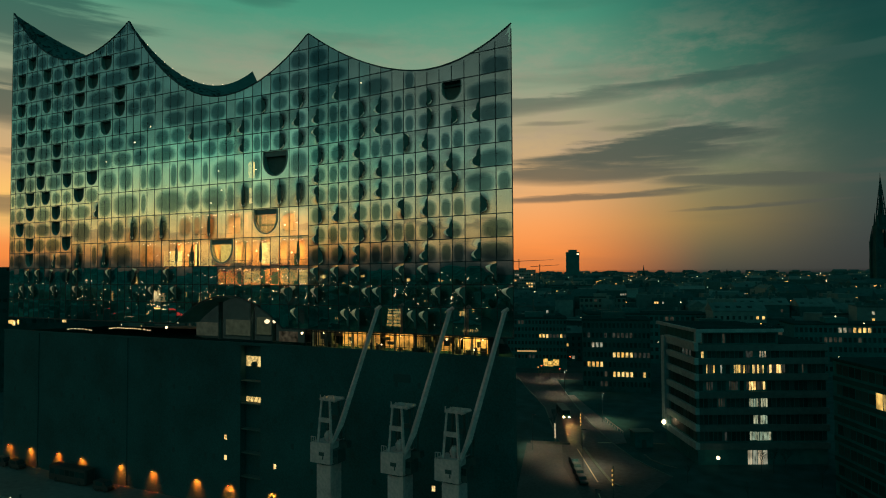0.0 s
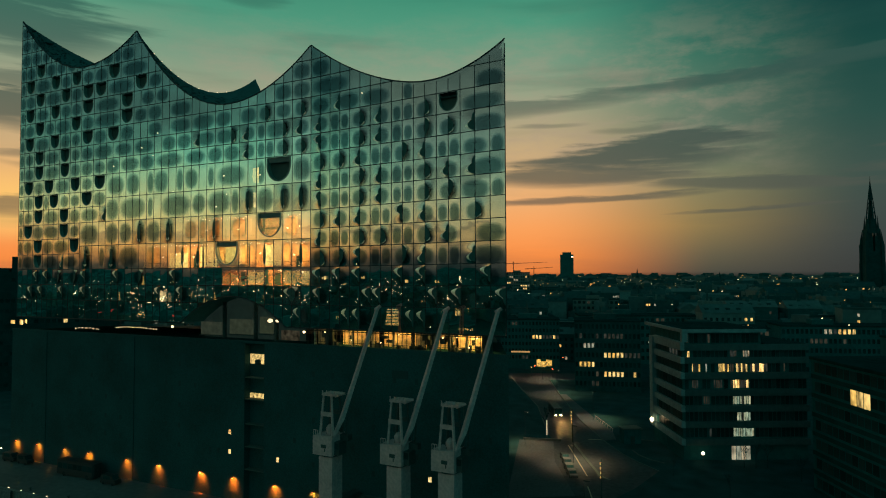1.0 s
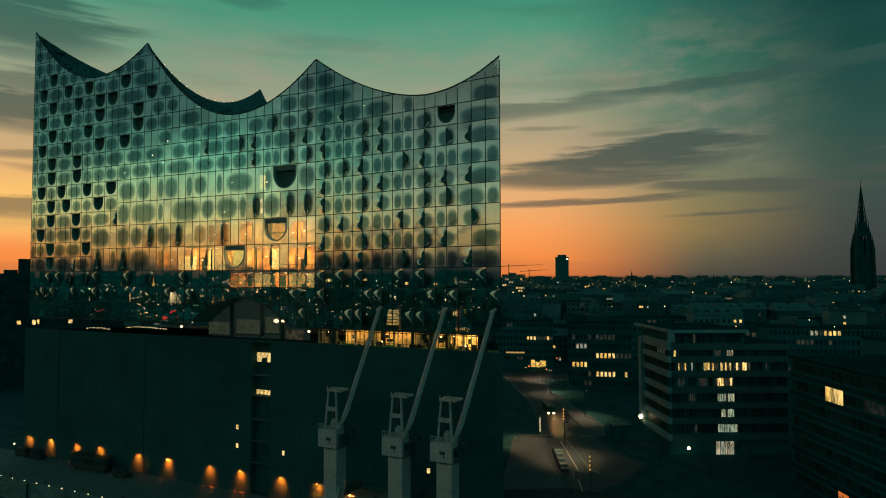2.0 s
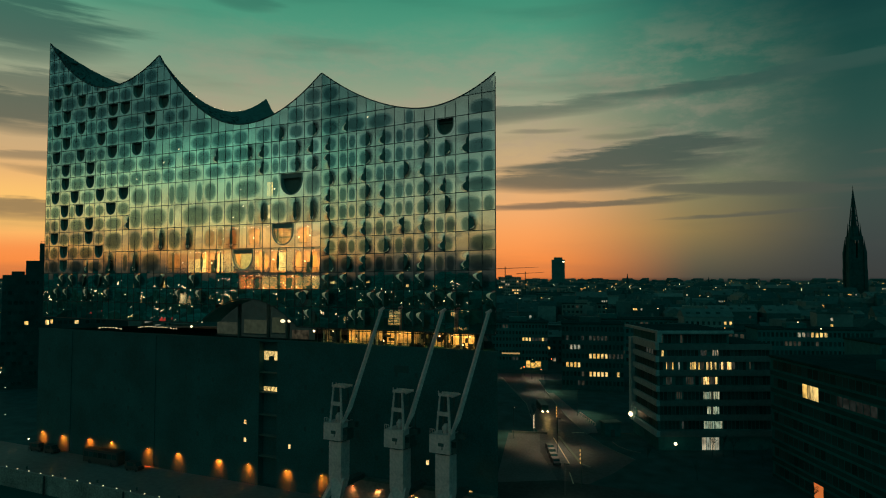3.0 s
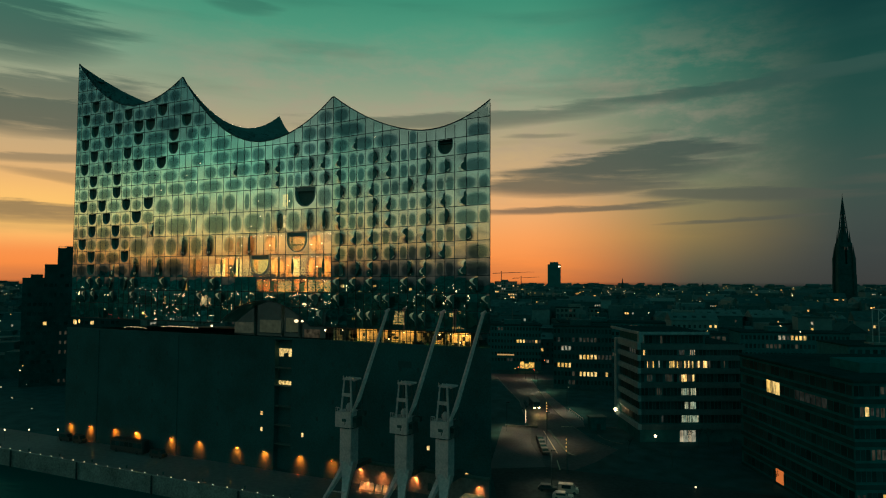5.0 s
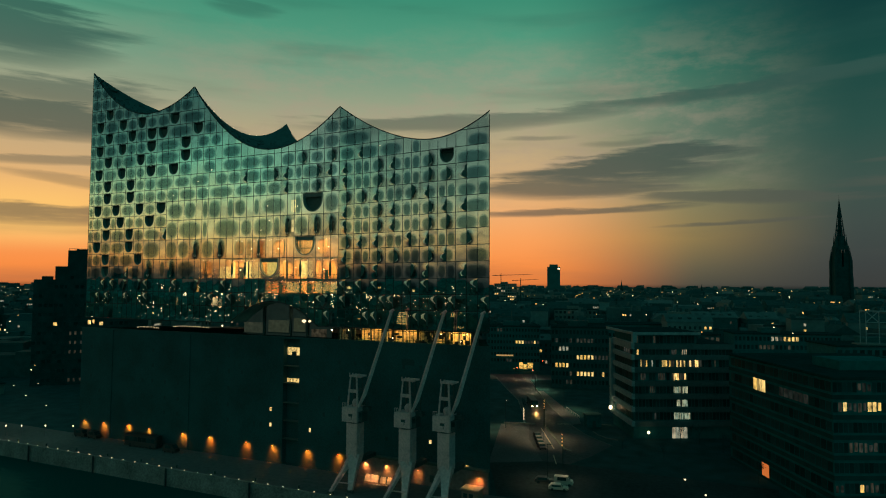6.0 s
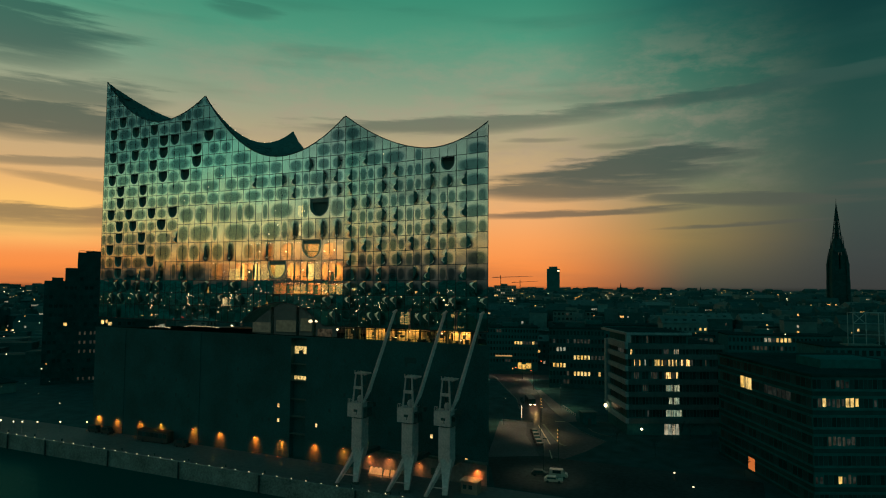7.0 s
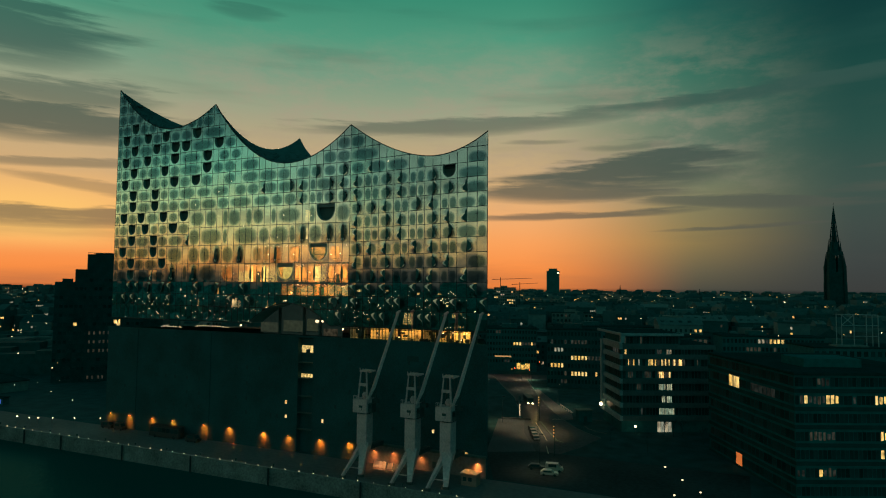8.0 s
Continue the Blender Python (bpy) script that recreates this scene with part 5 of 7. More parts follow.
# ---- harbour cranes ----
def crane(at, turn):
    cr = thing("harbour_crane", "old grey half-portal harbour crane with raised jib on the quay", "crane", "quay cranes", at=at, turn=turn)
    body = Shape()
    for z0, z1, w0, w1 in ((5.6, 7.4, 1.1, 1.42), (7.4, 14.7, 1.42, 1.42)):
        body.add([(sx * w, sy * w, z) for z, w in ((z0, w0), (z1, w1)) for sx, sy in ((-1, -1), (1, -1), (1, 1), (-1, 1))],
                 [(3, 2, 1, 0), (4, 5, 6, 7), (0, 1, 5, 4), (1, 2, 6, 5), (2, 3, 7, 6), (3, 0, 4, 7)])
    part("column", body, PAINT, cr)
    for lx, ly in ((-2.0, -6.3), (1.3, -3.4)):
        leg = Shape()
        side = 1 if lx > 0 else -1
        top, knee, foot = Vector((0.5 * side, -0.6, 7.0)), Vector((0.75 * side + 0.25 * lx, ly * 0.42, 4.2)), Vector((lx, ly, 0.5))
        if lx > 0:
            leg.rod(Vector((0.1, -0.1, 7.4)), Vector((0.45, -1.2, 4.4)), 1.95, 1.25, 4)
            leg.rod(Vector((0.45, -1.2, 4.4)), foot, 1.25, 0.75, 4)
        else:
            leg.rod(top, knee, 0.85, 0.62, 4)
            leg.rod(knee, foot, 0.62, 0.42, 4)
        part("leg", leg, PAINT, cr)
        part("wheel_bogie", Shape().box(lx - 0.8, lx + 0.8, ly - 0.3, ly + 0.3, 0.02, 0.6), DARKPAINT, cr)
    part("tie_beam", Shape().rod((-1.5, -4.4, 2.2), (1.8, -3.8, 2.2), 0.14, n=4), PAINT, cr)
    part("portal_beam", Shape().box(-0.8, 0.8, 0.6, 7.6, 5.5, 6.5), DARKPAINT, cr)
    part("slew_ring", Shape().lathe([(1.5, 14.7), (1.75, 14.85), (1.75, 15.05)], (0, 0, 0), 16), DARKPAINT, cr)
    house = Shape()
    house.add([(-2.4, -1.9, 15.05), (1.7, -1.9, 15.05), (1.7, 1.8, 15.05), (-2.4, 1.8, 15.05), (-2.4, -1.9, 18.25), (1.7, -1.9, 18.5), (1.7, 1.8, 18.5), (-2.4, 1.8, 18.25)],
              [(3, 2, 1, 0), (4, 5, 6, 7), (0, 1, 5, 4), (1, 2, 6, 5), (2, 3, 7, 6), (3, 0, 4, 7)])
    machine = part("machine_house", house, PAINT, cr)
    part("house_mark", Shape().box(-0.6, 0.5, -1.93, -1.88, 16.3, 16.9).box(0.1, 0.3, -1.93, -1.88, 15.7, 16.25), DARKPAINT, machine)
    part("cabin", Shape().box(1.7, 2.7, -1.2, 0.9, 15.2, 17.4), DARKPAINT, cr, "dark glazed driver's cabin")
    part("cabin_window", Shape().box(1.8, 2.6, -1.24, -1.19, 16.2, 17.2), DARKGLASS, cr)
    part("railing", Shape().rod((-2.3, -1.8, 19.2), (-1.4, -1.8, 19.2), 0.06).rod((-2.3, -1.8, 18.2), (-2.3, -1.8, 19.2), 0.06).rod((-1.4, -1.8, 18.3), (-1.4, -1.8, 19.2), 0.06).rod((-1.85, -1.8, 18.3), (-1.85, -1.8, 19.2), 0.06), PAINT, cr)
    # rear legs and bars take the dark paint, their shade put in as colour
    for sy in (-1.3, 1.2):
        for x0, x1 in ((-1.25, -0.65), (1.45, 1.0)):
            part("tower_leg", Shape().rod((x0, sy, 18.3), (x1, sy * 0.85, 25.2), 0.26, 0.2, 4), PAINT if sy < 0 else DARKPAINT, cr)
        part("cross_bar", Shape().box(-1.1, 1.3, sy * 0.93 - 0.16, sy * 0.93 + 0.16, 21.6, 22.3), PAINT if sy < 0 else DARKPAINT, cr)
    part("ladder", Shape().rod((-0.3, -0.7, 18.4), (-0.1, -0.7, 25), 0.05).rod((0.15, -0.7, 18.4), (0.3, -0.7, 25), 0.05), DARKPAINT, cr)
    part("winch", Shape().lathe([(0.45, 18.4), (0.7, 19.0), (0.7, 19.5), (0.3, 20.1)], (0.2, -0.4, 0), 12), PAINT, cr)
    part("head_platform", Shape().box(-0.95, 2.2, -1.3, 1.2, 25.1, 25.5), PAINT, cr)
    part("head_sheave", Shape().rod((1.4, -0.6, 25.1), (3.0, -0.2, 25.6), 0.32, 0.12, 6), PAINT, cr)
    for x in (-0.85, 0.0, 0.85, 1.7):
        part("head_post", Shape().rod((x, -1.2, 25.4), (x, -1.2, 26.0), 0.09, n=4), PAINT, cr)
    for x in (1.6, 2.3):
        part("tower_stay", Shape().rod((x, 0.6, 18.6), (x - 0.1, 0.5, 25.2), 0.09, n=4), DARKPAINT, cr)
    base, knee, tip = Vector((1.6, -1.6, 17.9)), Vector((2.6, -0.2, 21.3)), Vector((6.1, 5.4, 40.0))
    jib = Shape().rod(base, knee, 0.24, 0.5, 4)
    jib.rod(knee, tip, 0.5, 0.36, 4)
    beam = part("jib", jib, PAINT, cr)
    part("jib_head", Shape().rod(tip - Vector((0.45, 0, 0.3)), tip + Vector((0.55, 0, 0.35)), 0.34, 0.3, 10), PAINT, beam)
    part("strut", Shape().rod((2.6, 1.0, 18.2), (3.1, 0.4, 22.4), 0.2, n=4), DARKPAINT, cr)
    part("strut_foot", Shape().box(1.7, 3.4, 0.4, 1.6, 17.4, 18.4), DARKPAINT, cr)
    return cr


crane((-63.85, 88.0, 0.02), -3)
crane((-50.3, 87.9, 0.02), -3)
crane((-41.1, 88.2, 0.02), -3)
hall_part("plinth_wall", Shape().box(-68.5, -34.6, 96.42, 96.59, 0.02, 4.98), PLINTH, "rendered reddish plinth of the warehouse")
hall_part("notice_board", Shape().box(-48.9, -47.9, 96.36, 96.41, 0.9, 2.5), DARKPAINT)
hall_part("crane_rail_ledge", Shape().box(-68.5, -34.4, 95.5, 96.59, 5.0, 5.5), CONCRETE, "concrete ledge carrying the rear crane rail")

# ---- kiosk and stalls on the quay ----
kiosk = thing("kiosk", "small pale wooden kiosk with a lit roof on the quay", "kiosk", at=(-36.2, 90.8, 0.02))
part("cabin", Shape().box(-1.9, 1.9, -1.4, 1.4, 0, 2.75), PLANKS, kiosk)
part("roof", Shape().box(-2.15, 2.15, -1.7, 1.7, 2.751, 2.95), CANVAS, kiosk, "pale flat roof lit orange")
for x in (-1.0, 0.35):
    part("window", Shape().box(x - 0.42, x + 0.42, -1.44, -1.39, 1.1, 2.0), DARKGLASS, kiosk)
    part("sill", Shape().box(x - 0.5, x + 0.5, -1.52, -1.4, 1.0, 1.08), PLANKS, kiosk)
for x, w, h in ((-62.0, 3.6, 2.0), (-59.0, 1.5, 1.8), (-57.2, 1.3, 1.9)):
    st = thing("market_stall", "white canvas market stall lit orange by the wall lamps", "stall", "quay stalls", at=(x, 93.0, 0.02))
    n = 16
    heads = [(-w / 2 + w * q / n, h * (0.86 + 0.14 * abs(math.sin(math.pi * 3 * q / n)))) for q in range(n + 1)]
    cloth = Shape()
    for (xa, za), (xb, zb) in zip(heads[:-1], heads[1:]):
        cloth.add([(xa, -0.8, 0.45), (xb, -0.8, 0.45), (xb, -0.25, zb), (xa, -0.25, za), (xa, -0.72, 0.45), (xb, -0.72, 0.45), (xb, -0.17, zb), (xa, -0.17, za)],
                  [(0, 1, 2, 3), (7, 6, 5, 4), (3, 2, 6, 7), (1, 0, 4, 5)])
    part("canvas_front", cloth, CANVAS, st, "leaning white canvas with a scalloped head")
    part("counter", Shape().box(-w / 2, w / 2, -0.8, 0.5, 0, 0.44), PLANKS, st)
    for sx in (-1, 1):
        part("post", Shape().box(sx * (w / 2 + 0.06) - 0.05, sx * (w / 2 + 0.06) + 0.05, -0.3, -0.2, 0, h), DARKPAINT, st)

# spots added in front of the stalls to brighten the canvas; no fixture built
for x in (-62.3, -58.2):
    spot("stall_light", (x + 0.6, 90.4, 3.6), (x, 92.6, 1.0), (1.0, 0.50, 0.19), 700, 80, 0.7, 0.3)

spot("kiosk_light", (-36.4, 94.8, 5.6), (-36.2, 91.0, 2.8), (1.0, 0.42, 0.12), 1100, 70, 0.7, 0.2)

# blue-lit ticket hut at the far end of the quay
hut = thing("ticket_hut", "small dark hut with blue light panels", "hut", at=(-237, 104, 0.0), turn=15)
part("wall", Shape().box(-3, 3, -1.5, 1.5, 0, 2.6), DARKWALL, hut)
part("roof", Shape().box(-3.3, 3.3, -1.8, 1.8, 2.6, 2.8), ROOFING, hut)
for x in (-2.0, 0.2, 1.8):
    part("light_panel", Shape().box(x - 0.5, x + 0.5, -1.56, -1.5, 0.6, 2.2), BLUELAMP, hut, "blue glowing panel")
# mooring bollards along the quay edge
bollard_mesh = Shape().lathe([(0.28, 0), (0.22, 0.1), (0.2, 0.45), (0.3, 0.55), (0.26, 0.68)], (0, 0, 0), 10).mesh("bollard", DARKPAINT)
for q in range(14):
    tagged(piece("bollard", bollard_mesh, None, (-200 + 12.5 * q, 82.4, 0.02)), "dark iron mooring bollard on the quay", "bollard", "quay bollards")

# ---- buildings ----
unit_pane = Shape().box(-0.5, 0.5, -0.04, 0.04, -0.5, 0.5)
PANE = {"dark": unit_pane.mesh("window", DARKGLASS), "warm": unit_pane.mesh("window", WARM), "neutral": unit_pane.mesh("window", NEUTRAL), "dim": unit_pane.mesh("window", DIM), "yellow": unit_pane.mesh("window", YELLOW), "faint": unit_pane.mesh("window", FAINT), "green": unit_pane.mesh("window", GREENLIT)}


def block(name, label, at, turn, w, d, h, floors, bays, wall, lit, roof_h=0.6, first=3.6, seed=1, lit_at=(), group="", sides=("front",), size=(0.6, 0.5), lo=1.2):
    """A plain city building: front along its own x, windows on the sides that show. lit: chances of warm, neutral and dim rooms."""
    r = random.Random(seed)
    b = thing(name, label, "building", group, at=at, turn=turn)
    part("wall", Shape().box(0, w, 0, d, 0, h), wall, b)
    part("roof", Shape().box(-0.25, w + 0.25, -0.25, d + 0.25, h, h + roof_h), ROOFING, b)
    if d > 8 and w > 8:
        part("roof_plant", Shape().box(w * 0.3, w * 0.3 + min(9, w * 0.4), d * 0.35, d * 0.35 + min(6, d * 0.4), h + roof_h, h + roof_h + 2.2), wall, b)
    fh = (h - lo) / floors
    for side in sides:
        length = w if side == "front" else d
        n = bays if side == "front" else max(2, int(bays * d / w))
        pitch = length / n
        for k in range(floors):
            run = ""
            for q in range(n):
                p = r.random()
                if run and r.random() < 0.55:
                    kind = run
                else:
                    kind = "warm" if p < lit[0] else "neutral" if p < lit[0] + lit[1] else "dim" if p < sum(lit) else "dark"
                run = kind if kind != "dark" else ""
                c = (q + 0.5) * pitch
                z = lo + fh * (k + 0.5)
                for u0, u1, zc, what in lit_at:
                    if side == "front" and u0 <= c <= u1 and abs(z - zc) <= fh / 2:
                        kind = what
                loc, trn = ((c, -0.02, z), 0) if side == "front" else ((-0.02, c, z), 90)
                piece("window", PANE[kind], b, loc, trn, (pitch * size[0], 1, fh * size[1]))
    return b


# the office block with pale parapet bands, beside the square
office = thing("office_building", "seven-storey office block with pale parapet bands and a few lit rooms", "building", at=(-13.2, 163.5, 0), turn=25.9)
part("wall", Shape().box(0.6, 31.4, 0.6, 22.0, 0, 28.2), DARKWALL, office)
part("penthouse", Shape().box(1.2, 20.4, 1.0, 21.5, 28.2, 31.3), DARKWALL, office)
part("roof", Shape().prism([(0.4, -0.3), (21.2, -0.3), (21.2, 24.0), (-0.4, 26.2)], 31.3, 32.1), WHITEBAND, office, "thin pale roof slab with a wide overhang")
part("roof_sheet", Shape().prism([(0.9, 0.2), (20.8, 0.2), (20.8, 23.6), (0.3, 25.6)], 32.1, 32.16), ROOFING, office)
part("roof_terrace", Shape().box(21.2, 31.4, 0.4, 22.0, 28.2, 28.5), ROOFING, office)
BANDS = [4.5, 8.75, 12.65, 16.5, 20.7, 24.45, 27.65]
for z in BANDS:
    # same bands all round; the front's shade is put into its darker paint
    part("parapet_band", Shape().box(0.9, 31.7, -0.1, 0.7, z - 0.76, z + 0.76), SHADEBAND, office)
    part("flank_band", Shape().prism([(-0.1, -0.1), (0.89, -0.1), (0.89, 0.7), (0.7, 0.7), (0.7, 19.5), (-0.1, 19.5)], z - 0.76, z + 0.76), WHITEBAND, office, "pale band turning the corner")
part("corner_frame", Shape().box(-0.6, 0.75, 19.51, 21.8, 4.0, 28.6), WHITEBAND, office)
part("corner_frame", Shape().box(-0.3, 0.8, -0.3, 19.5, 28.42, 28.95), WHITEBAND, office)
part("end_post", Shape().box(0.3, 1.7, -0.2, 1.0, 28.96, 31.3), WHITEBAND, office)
r_off = random.Random(5)
FLOORS = [26.05, 22.6, 18.6, 14.65, 10.65, 6.75]
# lit rooms: floor from the top, first and last metre along the front, what shows, share of the width left open by curtains
OFFICE_LIT = [(0, 12.4, 14.3, "dim", 0.8), (0, 15.6, 17.0, "neutral", 0.6), (0, 1.8, 2.3, "yellow", 1.0), (1, 2.8, 4.9, "yellow", 0.45), (1, 6.2, 6.8, "neutral", 0.8), (1, 9.4, 13.4, "yellow", 0.66), (1, 13.9, 16.7, "yellow", 0.85), (1, 17.4, 21.6, "warm", 0.95),
              (2, 2.8, 4.6, "dim", 0.5), (2, 8.2, 10.6, "dim", 0.7), (2, 12.4, 17.1, "warm", 0.9), (3, 5.6, 7.0, "dim", 0.4), (3, 12.9, 17.1, "green", 0.75), (4, 13.9, 17.2, "green", 0.72),
              (5, 13.0, 17.8, "green", 0.75), (5, 7.0, 7.4, "dim", 1.0), (1, 25.6, 26.4, "dim", 0.5)]
for k, z in enumerate(FLOORS):
    tall = 1.7 if k == 0 else 2.25
    for q in range(28):
        u = 1.6 + 1.08 * q
        if not any(k == k2 and u0 - 0.4 < u < u1 + 0.4 for k2, u0, u1, _, _ in OFFICE_LIT):
            piece("window", PANE["dark"], office, (u, 0.55, z), 0, (0.9, 1, tall))
for k, u0, u1, kind, share in OFFICE_LIT:
    tall = 1.5 if k == 0 else 2.05
    n = max(1, round((u1 - u0) / 0.56))
    for q in range(n):
        wide = min(0.5, 0.56 * share * r_off.uniform(0.6, 1.35))
        what = kind if r_off.random() < 0.82 else "dim"
        piece("window", PANE[what], office, (u0 + 0.56 * (q + 0.5), 0.55, FLOORS[k] + r_off.uniform(-0.08, 0.04)), 0, (wide, 1, tall * r_off.uniform(0.9, 1.0)))
for q in range(17):
    piece("window", PANE["dim" if q in (0, 5) else "dark"], office, (2.0 + 1.08 * q, 0.95, 29.8), 0, (0.5 if q in (0, 5) else 0.92, 1, 2.2))
for k, z in enumerate(FLOORS):
    for q in range(8):
        piece("window", PANE["dim" if (k, q) in ((0, 1), (0, 2), (0, 3)) else "dark"], office, (0.55, 2.2 + 2.1 * q, z), 90, (1.2 if k == 0 and 0 < q < 4 else 1.9, 1, 1.4 if k == 0 else 2.1))
for q in range(4):
    piece("entrance_pane", PANE["neutral"], office, (12.9 + 1.2 * q, 0.55, 1.75), 0, (1.0, 1, 3.3))
part("bright_lamp", Shape().lathe([(0.15, 0), (0.55, 0.35), (0.55, 0.95), (0.15, 1.3)], (-1.1, 19.0, 5.2), 10), LAMPW, office)

spot("entrance_light", (-22.9, 180.3, 6.4), (-15.5, 166.5, 6.0), (1.0, 0.74, 0.40), 260, 150, 0.9, 0.4)

# the darker block next to it, its flank running towards the river
flank = thing("corner_building", "dark office corner block with stepped bands and scattered lit rooms", "building", at=(33.2, 112, 0), turn=25.3)
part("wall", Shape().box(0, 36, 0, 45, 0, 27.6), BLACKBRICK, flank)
part("roof", Shape().box(-0.3, 36.4, -0.4, 45.2, 27.6, 28.2), ROOFING, flank)
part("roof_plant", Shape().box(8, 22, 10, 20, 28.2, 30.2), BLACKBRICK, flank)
ROOMS = [(5, 1.1, 10.0, "yellow"), (6, 5.0, 6.2, "yellow"), (6, 6.2, 8.3, "faint"), (3, 2.8, 8.5, "dim"), (2, 5.6, 6.4, "dim"), (1, 4.9, 5.9, "yellow"), (1, 5.9, 9.1, "dim"), (1, 0.5, 1.9, "faint"),
         (5, 18.4, 24.0, "yellow"), (2, 19.0, 22.0, "yellow"), (3, 18.6, 21.0, "warm"), (5, 13.4, 14.3, "dim"), (4, 27.0, 30.0, "dim")]
for k in range(7):
    z = 2.1 + 4.0 * k
    part("floor_band", Shape().box(-0.12, 36.1, -0.16, 0.0, z - 2.4, z - 1.5), STONE, flank)
    part("floor_band", Shape().box(-0.16, 0.0, 0.01, 44.9, z - 2.4, z - 1.5), STONE, flank)
    for q in range(36):
        u = 0.5 + q
        kind = "dark"
        for k2, u0, u1, what in ROOMS:
            if k2 == k and u0 <= u <= u1:
                kind = what
        if kind in ("yellow", "warm") and rng.random() < 0.4:
            kind = "dim"
        piece("window", PANE[kind], flank, (u, -0.02, z + rng.uniform(-0.15, 0.15) * (kind != "dark")), 0, (0.84 if kind == "dark" else rng.uniform(0.5, 0.74), 1, 2.0 if kind == "dark" else rng.uniform(1.3, 2.0)))
    for q in range(22):
        v = 1.3 + 1.98 * q
        kind = "yellow" if k == 5 and 26.5 < v < 31.4 else "faint" if k == 5 and 7.5 < v < 20 else "dark"
        piece("window", PANE[kind], flank, (-0.02, v, z), 90, (1.7, 1, 2.9 if kind == "yellow" else 2.0))
part("orange_panel", Shape().box(-0.14, -0.02, 25.2, 28.3, 0.3, 3.7), DIMORANGE, flank, "glowing orange entrance panel")

# blocks behind the square
row_house = block("apartment_house", "dark mid-rise house with lit windows above a shop", (-107, 290, 0), 18, 28, 16, 23.4, 6, 17, DARKWALL, (0, 0, 0.02), seed=3,
                  lit_at=((15.4, 19.8, 13.7, "yellow"), (19.8, 24.0, 13.7, "dim"), (24.0, 25.6, 13.7, "yellow"), (25.6, 28, 13.7, "dim"), (5, 9, 21, "dim")), lo=4.0)
part("shop_window", Shape().box(17.1, 19.0, -0.25, -0.1, 1.2, 4.6).box(19.3, 21.4, -0.25, -0.1, 1.0, 3.6).box(21.7, 24.3, -0.25, -0.1, 1.4, 4.4), YELLOW, row_house, "brightly lit shop window")
part("sign_strip", Shape().box(4.8, 13.9, -0.4, -0.2, 7.8, 8.5), DIMAMBER, row_house, "dim amber sign strip")
block("apartment_house", "dark brick house with lit office windows", (-60, 246, 0), 14, 25, 18, 27.0, 7, 16, REDWALL, (0, 0, 0.03), seed=12,
      lit_at=((11.4, 19.2, 15.6, "yellow"), (11.4, 19.2, 7.9, "yellow"), (21.8, 24.2, 8.0, "yellow"), (1.2, 7.6, 9.4, "yellow"), (3.6, 7.6, 17.0, "neutral"), (11.4, 18.4, 23.3, "dim")))
block("apartment_house", "dark mid-rise house across the street", (-76, 322, 0), 20, 60, 20, 24.0, 6, 24, DARKWALL, (0, 0.01, 0.05), seed=21)
block("apartment_house", "long dark house with one lit floor", (15, 318, 0), 16, 50, 18, 22, 5, 26, DARKWALL, (0, 0.0, 0.03), seed=9, lit_at=((16.8, 22, 18.6, "neutral"), (23, 30.9, 18.6, "yellow"), (5, 6.6, 16.8, "neutral")))
block("apartment_house", "dark house behind the office block", (-30, 262, 0), 20, 42, 16, 24, 6, 18, REDWALL, (0, 0, 0.02), seed=14, lit_at=((35.5, 42, 21, "dim"),))
block("apartment_house", "dark house behind the corner block", (48, 226, 0), 22, 46, 20, 25, 6, 18, DARKWALL, (0, 0.0, 0.03), seed=17)
market = block("market_hall", "long low hall with a pale roof", (-118, 593, 0), 10, 38, 18, 21, 3, 12, PALEWALL, (0, 0, 0.06), roof_h=0.4, seed=41)
part("pitched_roof", Shape().add([(-0.5, -0.5, 21.4), (38.5, -0.5, 21.4), (38.5, 18.5, 21.4), (-0.5, 18.5, 21.4), (8, 9, 28.5), (38.5, 9, 28.5)], [(0, 1, 5, 4), (2, 3, 4, 5), (0, 4, 3), (1, 2, 5)]), PALEWALL, market, "pale pitched hall roof")
block("pale_house", "pale flat-roofed house among dark ones", (-142, 431, 0), 16, 28, 12, 26.5, 7, 9, PALEWALL, (0, 0, 0.05), seed=42)
block("pale_house", "pale flat-roofed house among dark ones", (-109, 440, 0), 13, 31, 12, 27.5, 7, 10, PALEWALL, (0, 0, 0.05), seed=44)
block("long_house", "long dark house with a lit upper floor", (-205, 700, 0), 15, 48, 14, 29, 7, 20, DARKWALL, (0, 0, 0.03), seed=45, lit_at=((4, 14, 22.5, "yellow"), (20, 25, 22.5, "yellow"), (32, 42, 22.5, "yellow")))
block("pale_house", "pale flat-roofed house with a lit floor", (26, 794, 0), 32, 42, 14, 22, 5, 10, PALEWALL, (0, 0, 0.02), seed=43, lit_at=((14, 28, 17, "yellow"),))
for x, y, s in ((-86, 277, 1), (-76, 271, 1), (-86, 272, 0), (-82, 311, 1)):
    tl = thing("traffic_light", "traffic light glowing red at the crossing", "traffic light", "traffic lights", at=(x, y, 0))
    part("pole", Shape().rod((0, 0, 0), (0, 0, 3.4), 0.07, n=6), DARKPAINT, tl)
    part("housing", Shape().box(-0.2, 0.2, -0.12, 0.12, 3.3, 4.4), DARKPAINT, tl)
    part("signal", Shape().lathe([(0.1, -0.2), (0.3, 0.0), (0.1, 0.2)], (0, -0.2, 4.1), 8), LAMPR if s else LAMPO, tl, "glowing signal lens")
